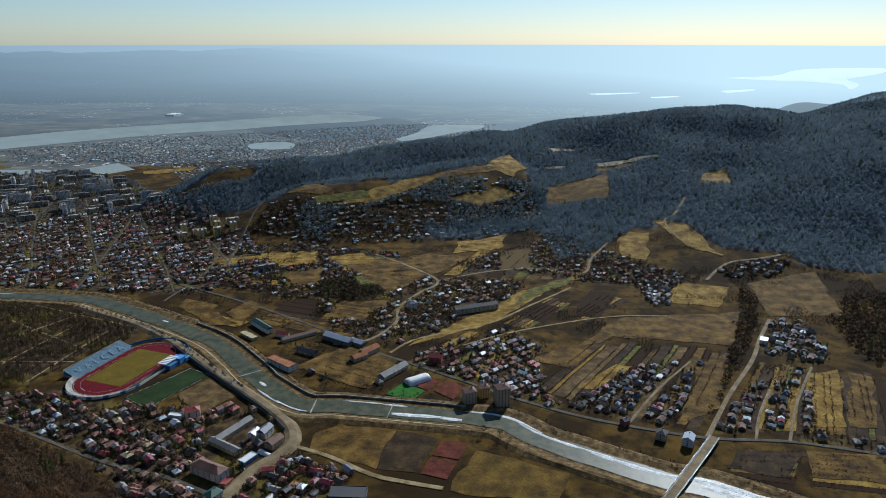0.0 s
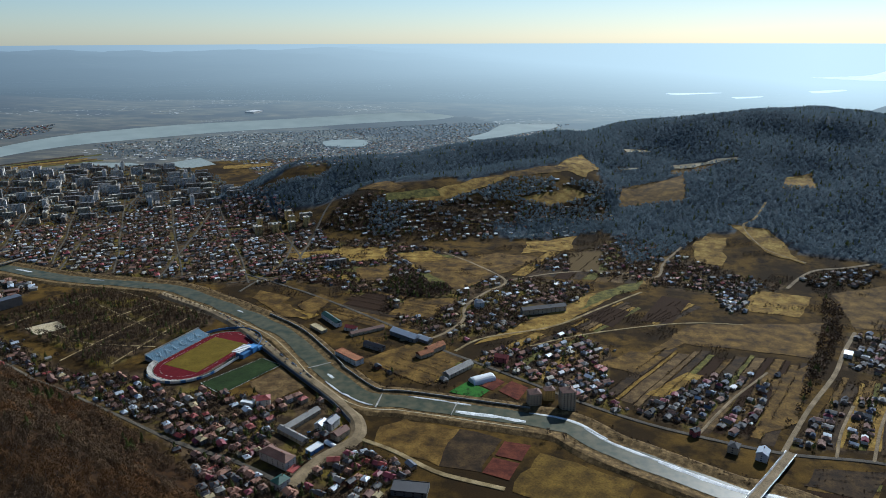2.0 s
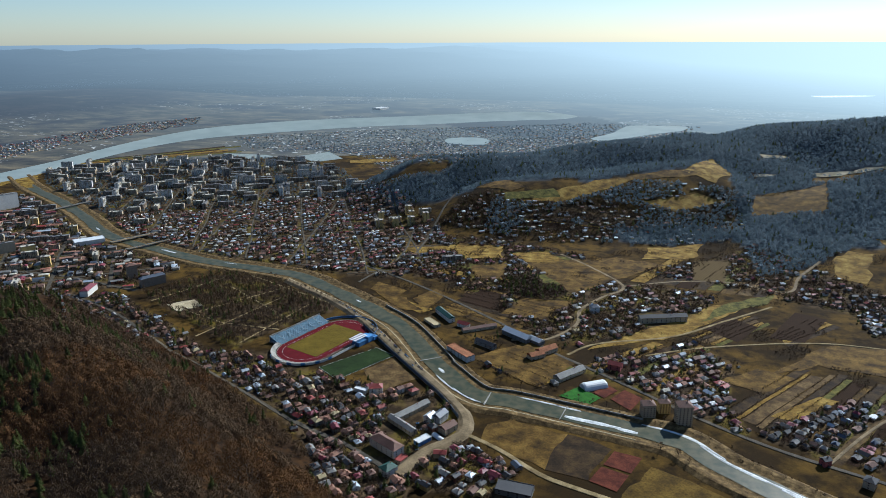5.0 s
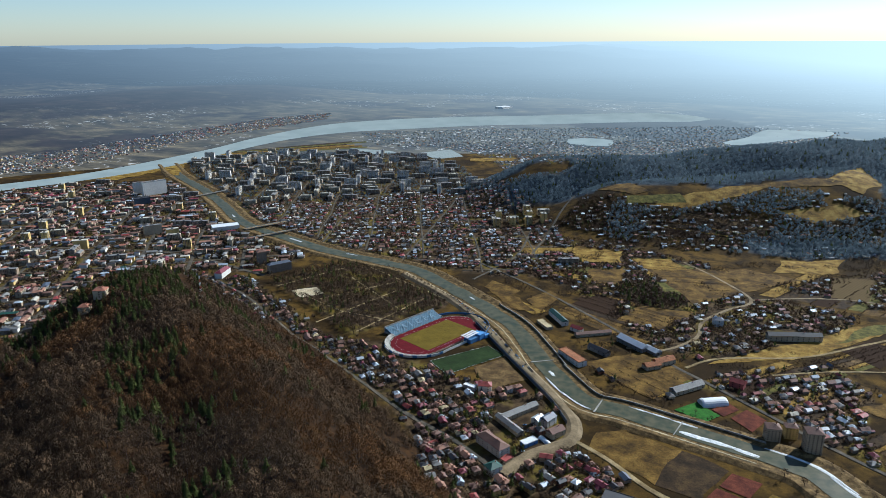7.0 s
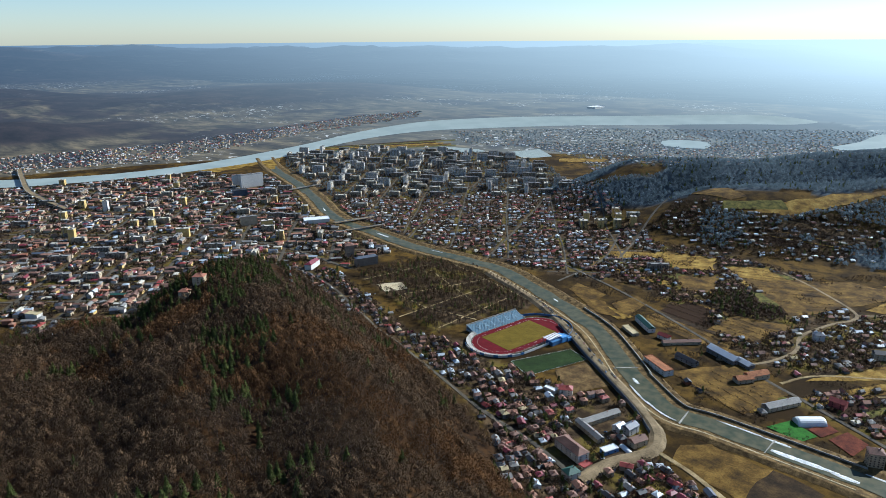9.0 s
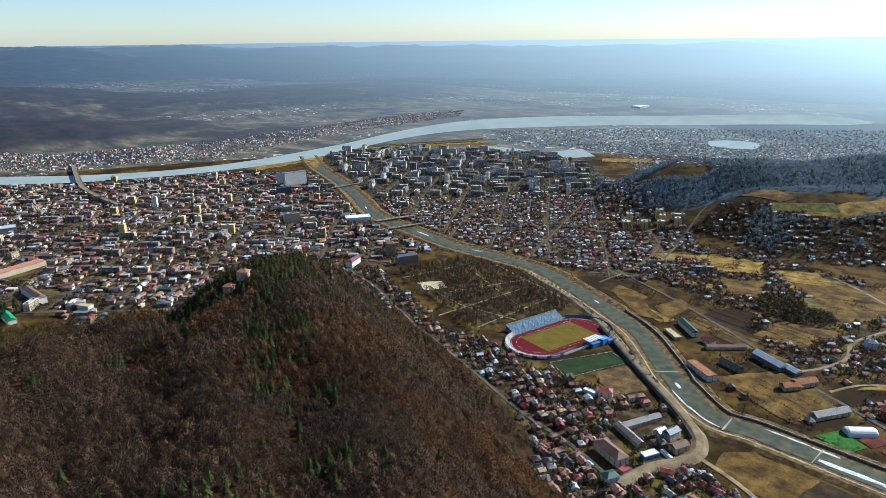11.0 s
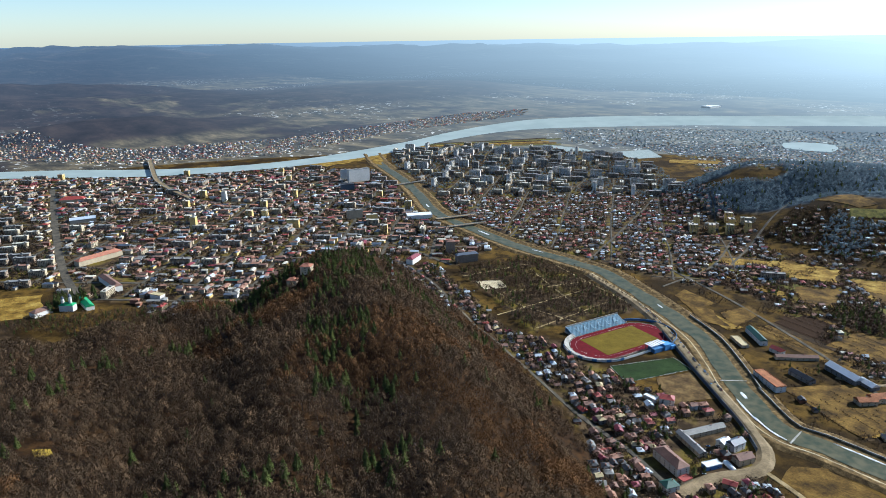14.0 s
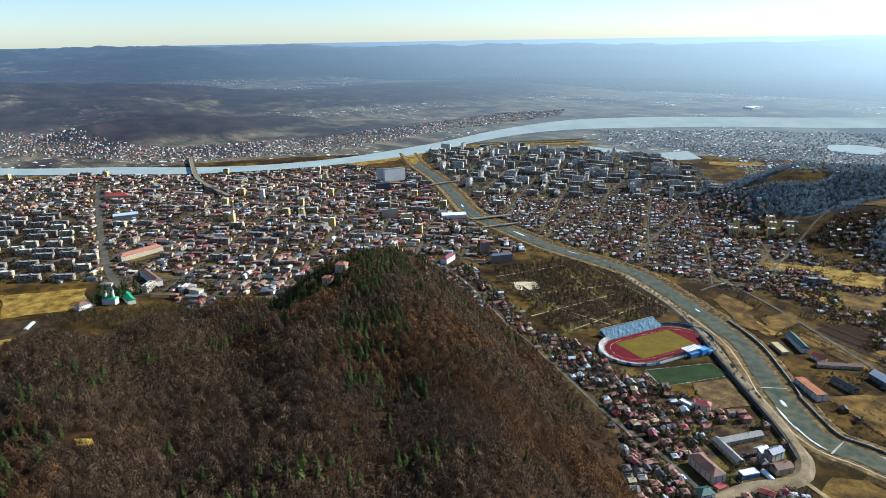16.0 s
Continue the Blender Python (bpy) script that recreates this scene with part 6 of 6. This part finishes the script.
def many(poly, dx, dy, turn, share, choice, seed, crosswise=0.3):
    x, y, a = lots(poly, dx, dy, turn, share, seed)
    rr = np.random.default_rng(seed)
    wide_enough = free(x, y, 8)
    for i in range(len(x)):
        if wide_enough[i]:
            put_flats(int(rr.choice(choice)), x[i], y[i], turn + 90 * (rr.uniform() < crosswise))


many(SLABS, 62, 34, 52, 0.95, [0, 0, 1], 11, 0.0)
many(FLATS_SE, 40, 38, 30, 0.95, [4, 4, 1], 12)
many(BLOCKS_E, 60, 42, 28, 0.92, [0, 1, 3, 0, 1], 13)
many(EAST_TOWN, 170, 160, 28, 0.3, [0, 1, 1], 14)
many(OLD_TOWN, 72, 66, 38, 0.6, [1, 5, 0, 4, 0, 1, 5], 15)
for i in range(9):
    put_flats(3 if i % 2 else 2, -1600 + i * 36, 2295 - i * 25, 55)
for k in kinds:                                   # the first of each kind stands in the town too
    x, y = (-1500 - 70 * kinds.index(k), 1980 + 12 * kinds.index(k))
    k.matrix_basis = pose(*ground_at(np.array([x]), np.array([y]))[0], 0, 0, 30)


# ---- bridges ---------------------------------------------------------------------------
def bridge(name, line, width, up, label, piers):
    pts = spline(line, 10)
    side = across(pts)
    ob = thing(name, pose(pts[0][0] * 0, 0, 0), label, "bridge")
    g = ground_at(pts[:, 0], pts[:, 1])
    base = g[:, 2] + up

    def band(profile):
        cols = []
        for off, z in profile:
            q = ground_at(pts[:, 0] + side[:, 0] * off, pts[:, 1] + side[:, 1] * off)
            q[:, 2] = base + z
            cols.append(q)
        n, m = len(pts), len(profile)
        v = np.stack(cols, 1).reshape(-1, 3)
        i, j = np.meshgrid(np.arange(n - 1), np.arange(m), indexing="ij")
        a, b = (i * m + j).ravel(), (i * m + (j + 1) % m).ravel()
        return v, np.stack([a, b, b + m, a + m], 1)
    h = width / 2
    part("deck", mesh_of("deck", *band([(-h, -1.4), (-h, 0), (h, 0), (h, -1.4)]), [M["road"]]), ob, "pale dusty bridge deck")
    for s in (-1, 1):
        part("pavement", mesh_of("pavement", *band([(s * h - 0.9, 0.05), (s * h - 0.9, 0.25), (s * h + 0.9, 0.25), (s * h + 0.9, 0.05)]), [M["concrete"]]), ob)
        part("railing", mesh_of("railing", *band([(s * (h + 0.8) - 0.06, 0.25), (s * (h + 0.8) - 0.06, 1.25), (s * (h + 0.8) + 0.06, 1.25), (s * (h + 0.8) + 0.06, 0.25)]), [M["steel"]]), ob)
    for i in np.linspace(2, len(pts) - 3, piers).astype(int):
        x, y, z = g[i]
        part("pier", mesh_of("pier", *boxes((-1.0, -h * 0.8, -2, 1.0, h * 0.8, up - 1.3)), [M["concrete"]]), ob, "", pose(x, y, z, 0, 0, math.degrees(math.atan2(-side[i][0], side[i][1]))))
    return ob


bridge("road_bridge", BRIDGE_S, 11, 4.6, "pale concrete road bridge over the small river", 3)
bridge("town_bridge", BRIDGE_T, 14, 5.0, "concrete road bridge in the town", 2)
bridge("town_bridge", BRIDGE_U, 10, 5.0, "second concrete bridge in the town", 2)
bridge("town_bridge", BRIDGE_V, 9, 5.0, "low concrete footbridge near the river mouth", 2)
bridge("river_bridge", BRIDGE_W, 16, 12.0, "long pale viaduct across the broad river", 6)

# ---- walls and weirs along the small river -----------------------------------------------
def wall_along(name, points, off, high, thick, mat, label):
    line = spline(points, 8)
    side = across(line)
    cols = []
    for o, up in ((off - thick / 2, 0.0), (off - thick / 2, high), (off + thick / 2, high), (off + thick / 2, 0.0)):
        q = line + side * o
        cols.append(ground_at(q[:, 0], q[:, 1], up))
    v = np.stack(cols, 1).reshape(-1, 3)
    i, j = np.meshgrid(np.arange(len(line) - 1), np.arange(4), indexing="ij")
    a, c = (i * 4 + j).ravel(), (i * 4 + (j + 1) % 4).ravel()
    setting(name, mesh_of(name, v, np.stack([a, c, c + 4, a + 4], 1), [mat]), label, "wall")


bank = ROADS["embankment_road"][0]
wall_along("yard_wall", bank[2:7], 9.5, 6.0, 0.6, WALL["slate"], "dark concrete wall below the embankment road")
wall_along("flood_wall", RIVER[10:14], -29, 4.6, 1.2, M["concrete"], "pale concrete flood wall along the river")
wall_along("flood_wall", RIVER[13:18], -27, 4.0, 1.0, M["concrete"], "grey flood wall at the river bend")
wall_along("quay_kerb", RIVER[8:18], 26, 2.6, 1.4, M["sand"], "pale stone kerb along the gravel bank")
for wx, wy in WEIRS:
    k = int(np.argmin(np.hypot(*(spline(RIVER, 4) - (wx, wy)).T)))
    p, s = spline(RIVER, 4)[k], across(spline(RIVER, 4))[k]
    for d in (0.0,):
        along_dir = np.array((-s[1], s[0]))
        a, c = p + along_dir * d - s * 19, p + along_dir * d + s * 19
        setting("weir", mesh_of("weir", *ribbon([tuple(a), tuple((a + c) / 2), tuple(c)], [(-1.0, 1.1), (-0.5, 1.7), (0.5, 1.7), (1.2, 1.1)], 6, 0.8), [M["concrete"]]), "low weir with white water across the river", "weir")

# ---- ice and snow on the small river ----------------------------------------------------------
line = spline(RIVER, 8)
side = across(line)
arc = np.concatenate([[0], np.cumsum(np.hypot(*np.diff(line, axis=0).T))])


def ice(at, long, off, wide, name="ice_sheet", label="white ice along the river bank"):
    """A tapering floe: where along the river, its length, its distance from the middle, its width."""
    k = (arc > at - long / 2) & (arc < at + long / 2)
    p, s, u = line[k], side[k], (arc[k] - at) / long * 2
    if len(p) < 3:
        return
    half = 0.38 * wide * np.sqrt(np.maximum(0.02, 1 - u ** 2)) * (1 + 0.35 * ripple(p[:, 0], p[:, 1], 9, 51))
    a, b = p + s * (off - half)[:, None], p + s * (off + half)[:, None]
    m = (a + b) / 2
    v = np.stack([ground_at(a[:, 0], a[:, 1], 1.25), ground_at(m[:, 0], m[:, 1], 1.7), ground_at(b[:, 0], b[:, 1], 1.25)], 1).reshape(-1, 3)
    n = len(p)
    f = [(3 * i + j, 3 * i + j + 1, 3 * i + j + 4, 3 * i + j + 3) for i in range(n - 1) for j in range(2)]
    tagged(new(name, mesh_of(name, v, np.array(f), [M["ice"]])), label, "ice", "ice on the river")


def along(x, y):
    return arc[np.argmin(np.hypot(line[:, 0] - x, line[:, 1] - y))]


for at, long, off, wide in ICE:
    ice(along(*at), long, off, wide)

# ---- trees of the park, the river and the gardens -----------------------------------------------
rng = np.random.default_rng(21)
x, y = scatter(rng, PARK, 7.6)
ok = ~inside(x, y, STADIUM_BOX) & (off_line(x, y, [tuple(p) for p in RIVER_LINE]) > 55)
for a, b in PATHS:
    ok &= off_line(x, y, [a, b]) > 5
for kind, c in FIELDS:
    ok &= ~inside(x, y, c)
x, y = x[ok], y[ok]
park_meshes = [as_meshes(t, M["twig"]) for t in PARKS]
pine_small = [as_meshes(t, M["needle"]) for t in SPIRES]
spots = ground_at(x, y)
first = np.argsort(np.hypot(x, y))
for i in first[:260]:
    if rng.uniform() < 0.12:
        tree_thing("fir_tree", pine_small[i % 2], None, spots[i], rng.uniform(0.8, 1.2), rng.uniform(0, 6), "dark green fir in the park", "tree", "firs in the park")
    else:
        tree_thing("park_tree", park_meshes[i % 4], None, spots[i], rng.uniform(0.8, 1.2), rng.uniform(0, 6), "leafless park tree between gravel paths", "tree", "trees in the park")
late = first[260:]
strewn_wood("park_wood", [(both(t), M["twig"], 0.22) for t in PARKS] + [(both(t), M["needle"], 0.06) for t in SPIRES], x[late], y[late], rng, "leafless park trees near the town")
for a, b in PATHS:
    setting("park_path", mesh_of("park_path", *ribbon([a, ((a[0] + b[0]) / 2, (a[1] + b[1]) / 2), b], [(-1.8, 0.3), (0, 0.36), (1.8, 0.3)], 20), [M["track"]]), "pale gravel path in the park", "path")

for i in range(26):
    cx, cy = church_at[0] + rng.normal(-22, 16), church_at[1] + rng.normal(18, 20)
    if math.hypot(cx - church_at[0], cy - church_at[1]) > 13:
        tree_thing("spruce_tree", pine_meshes[i % 3], None, ground_at(np.array([cx]), np.array([cy]))[0], rng.uniform(1.3, 2.1), rng.uniform(0, 6), "tall dark spruce beside the church", "tree", "spruces by the church")

# garden and street trees, in one heap for each quarter
for k, (poly, dx, dy, turn, share, palette) in enumerate(DISTRICTS[:20]):
    x, y = scatter(rng, poly, 7.5 if k in (2, 3) else 9.5 if k == 1 else 6.8 if k in (5, 6, 7, 8, 9) else 12.5 if k == 0 else 22 if k in (14, 18, 19) else 9)
    ok = free(x, y, 1.0) & seen_sector(x, y) & (rng.uniform(size=len(x)) < 0.8)
    x, y = x[ok], y[ok]
    if k == 1:
        gx2, gy2 = (g[::2] + rng.normal(0, 8.0, len(g[::2])) for g in gardens[k])
        ok = free(gx2, gy2, 0.0, False)
        x, y = np.concatenate([x, gx2[ok]]), np.concatenate([y, gy2[ok]])
    elif k not in (14, 18, 19):
        gx2, gy2 = (np.concatenate([g, g]) + rng.normal(0, 7.0, 2 * len(g)) for g in gardens[k])
        ok = free(gx2, gy2, 0.0, False)
        x, y = np.concatenate([x, gx2[ok]]), np.concatenate([y, gy2[ok]])
    if len(x):
        close = k in (2, 3, 5, 6, 7, 8, 9, 12, 15, 16, 17)
        # far quarters: twigs with haze in their colour
        tp = [(both(t), M["twig_garden"], 0.235) for t in BUSHY] if close else [(t, M["twig_hazed" if k in (14, 18, 19) else "twig" if k in (0, 4, 10, 11, 13, 20) else "twig_garden"], 0.235) for t in CLUMPS]
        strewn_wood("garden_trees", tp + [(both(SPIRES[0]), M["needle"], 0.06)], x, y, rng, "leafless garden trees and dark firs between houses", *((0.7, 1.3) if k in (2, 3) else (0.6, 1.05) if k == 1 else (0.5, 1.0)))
# the eastern blocks lie far off: haze-tinted trees there
for poly, mat in ((BLOCKS_E, "twig_hazed"), (SLABS, "twig_garden")):
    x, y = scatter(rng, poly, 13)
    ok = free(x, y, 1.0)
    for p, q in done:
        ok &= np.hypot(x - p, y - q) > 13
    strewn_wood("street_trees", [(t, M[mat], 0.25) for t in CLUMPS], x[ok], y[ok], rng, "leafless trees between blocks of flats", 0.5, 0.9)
x, y = scatter(rng, COPSE, 6.5)
ok = np.hypot(x - church_at[0], y - church_at[1]) > 24
for b in BUILDINGS:
    ok &= np.hypot(x - b[1], y - b[2]) > max(b[4], b[5]) / 2 + 3
strewn_wood("copse", [(both(t), M["twig"], 0.2) for t in PARKS] + [(both(SPIRES[0]), M["needle"], 0.2)], x[ok], y[ok], rng, "leafless trees and firs at the foot of the hill", 0.5, 1.0)
# scrub over the open slopes
OPEN = [(-420, 1160), (-160, 1010), (60, 940), (420, 760), (760, 900), (900, 1500), (300, 1700), (-200, 1900), (-700, 1700)]
x, y = scatter(rng, OPEN, 5.2)
dense = 1.1 * ripple(x, y, 70, 61) + 0.8 * ripple(x, y, 30, 62) + rng.uniform(-0.15, 0.15, len(x))
ok = (free(x, y, 2.0) & (dense > 0.5)) | (free(x, y, 2.0, False) & (dense > 1.05))
strewn_wood("scrub", [(both(t), M["twig_garden"], 1 / 3) for t in SHRUBS], x[ok], y[ok], rng, "leafless scrub and hedges between the fields", 0.4, 0.9, "shrubs")

# hedges and small trees along the edges of the parcels
hx2, hy2 = [], []
for a, b in HEDGES:
    t = np.arange(0, 1, 2.2 / max(8.0, math.dist(a, b)))
    t = t[ripple(t * 9.0, t * 0 + a[0] * 0.1, 1.0, 63) > -0.35]
    hx2.append(a[0] + (b[0] - a[0]) * t + rng.normal(0, 1.0, len(t)))
    hy2.append(a[1] + (b[1] - a[1]) * t + rng.normal(0, 1.0, len(t)))
hx2, hy2 = np.concatenate(hx2), np.concatenate(hy2)
ok = free(hx2, hy2, 1.0, False) & seen_sector(hx2, hy2) & (np.hypot(hx2, hy2) < 2000)
strewn_wood("hedge", [(both(t), M["twig_garden"], 1 / 3) for t in SHRUBS], hx2[ok], hy2[ok], rng, "leafless hedge bushes between garden parcels", 0.25, 0.6, "shrubs")

# scrub on the shaded bank of the small river
p, s = spline(RIVER[4:], 2.2), None
s = across(p)
o = rng.uniform(26, 44, len(p))
bx2, by2 = p[:, 0] + s[:, 0] * -o, p[:, 1] + s[:, 1] * -o
ok = (rng.uniform(size=len(p)) < 0.85)
for b in (BRIDGE_S, BRIDGE_T, BRIDGE_U):
    ok &= off_line(bx2, by2, b) > 14
strewn_wood("bank_scrub", [(both(t), M["twig_garden"], 1 / 3) for t in SHRUBS], bx2[ok], by2[ok], rng, "leafless scrub along the river bank", 0.45, 0.95, "shrubs")

# rows of trees along the river and roads
def tree_row(points, gap, off, size, meshes, name, label, group):
    p = spline(points, gap)
    s = across(p)
    p = p + s * off + rng.normal(0, 1.2, p.shape)
    p = p[off_line(p[:, 0], p[:, 1], [tuple(q) for q in RIVER_LINE]) > 25]
    g = ground_at(p[:, 0], p[:, 1])
    for i in range(len(p)):
        tree_thing(name, meshes[i % len(meshes)], None, g[i], size * rng.uniform(0.75, 1.2), rng.uniform(0, 6), label, "tree", group)


for pts, gap, off, size in TREE_ROWS:
    tree_row(pts, gap, off, size, park_meshes, "riverside_tree", "leafless tree in a row beside the river", "riverside trees")


# ---- mast, glade, parked cars ---------------------------------------------------------------------
at = ground_at(np.array([MAST[0][0]]), np.array([MAST[0][1]]))[0]
mast = thing("radio_mast", pose(*at), "red and white lattice radio mast on the ridge", "mast")
for i in range(7):
    z0, z1, w0, w1 = i * 5.0, i * 5.0 + 5.0, 1.9 - i * 0.22, 1.9 - (i + 1) * 0.22
    legs = [tube((sx * w0, sy * w0, z0), (sx * w1, sy * w1, z1), 0.16, 0.16, 3) for sx in (-1, 1) for sy in (-1, 1)]
    legs += [tube((-w0, s * w0, z0), (w1, s * w1, z1), 0.1, 0.1, 3) for s in (-1, 1)] + [tube((s * w0, w0, z0), (s * w1, -w1, z1), 0.1, 0.1, 3) for s in (-1, 1)]
    part("mast_section", mesh_of("mast_section", *joined(legs), [ROOF["red"] if i % 2 else ROOF["white"]]), mast)
gx0, gy0 = GLADE[0]
setting("glade", mesh_of("glade", *quad_patch([(gx0 - 9, gy0 - 3), (gx0 + 5, gy0 - 7), (gx0 + 8, gy0 + 5), (gx0 - 4, gy0 + 8)], 0.4, 2, 3.0), [M["sunlit_grass"]]), "sunlit straw-yellow glade in the wood", "glade")


def car(colour):
    """A parked car: lower body, glazed cabin, four wheels."""
    ob = thing("parked_car", pose(0, 0, 0), {"dark": "dark parked car beside the road", "pale": "silver parked car beside the road", "white": "white parked car beside the road", "crimson": "red parked car beside the road", "blue": "blue parked car beside the road"}[colour], "car", "parked cars")
    v, f = boxes((-2.1, -0.87, 0.35, 2.1, 0.87, 0.95))
    v[4:, 0] *= 0.97
    part("body", mesh_of("body", v, f, [ROOF[colour]]), ob)
    v, f = boxes((-1.5, -0.8, 0.95, 1.0, 0.8, 1.5))
    v[4:] *= (0.72, 0.85, 1)
    part("cabin", mesh_of("cabin", v, f, [M["pane"]]), ob, "dark glazed cabin")
    for wx in (-1.3, 1.3):
        for wy in (-0.8, 0.8):
            part("wheel", mesh_of("wheel", *tube((wx, wy - 0.1, 0.33), (wx, wy + 0.1, 0.33), 0.33, 0.33, 8), [M["bark"]]), ob, "black wheel")
    return ob


cars = [car(c) for c in ("dark", "pale", "white", "dark", "crimson", "blue")]
rng = np.random.default_rng(5)
spots = []
bank_line = spline(ROADS["embankment_road"][0], 3.4)
bank_side = across(bank_line)
for i in range(len(bank_line)):
    if 50 < i < 150 and rng.uniform() < 0.45:
        p = bank_line[i] + bank_side[i] * (-3.6 if rng.uniform() < 0.8 else 3.4)
        spots.append((p[0], p[1], 4.0, math.degrees(math.atan2(bank_side[i][0], -bank_side[i][1])) + rng.normal(0, 4)))
for cx, cy in YARDS:
    for i in range(7):
        spots.append((cx + rng.uniform(-13, 13), cy + rng.uniform(-9, 9), 0.25, rng.choice([20, 110]) + rng.normal(0, 8)))
for i, (x, y, up, turn) in enumerate(spots):
    g = ground_at(np.array([x]), np.array([y]), up)[0]
    if i < len(cars):
        cars[i].matrix_basis = pose(*g, 0, 0, turn)
    else:
        copy_thing(cars[int(rng.integers(len(cars)))], pose(*g, 0, 0, turn))
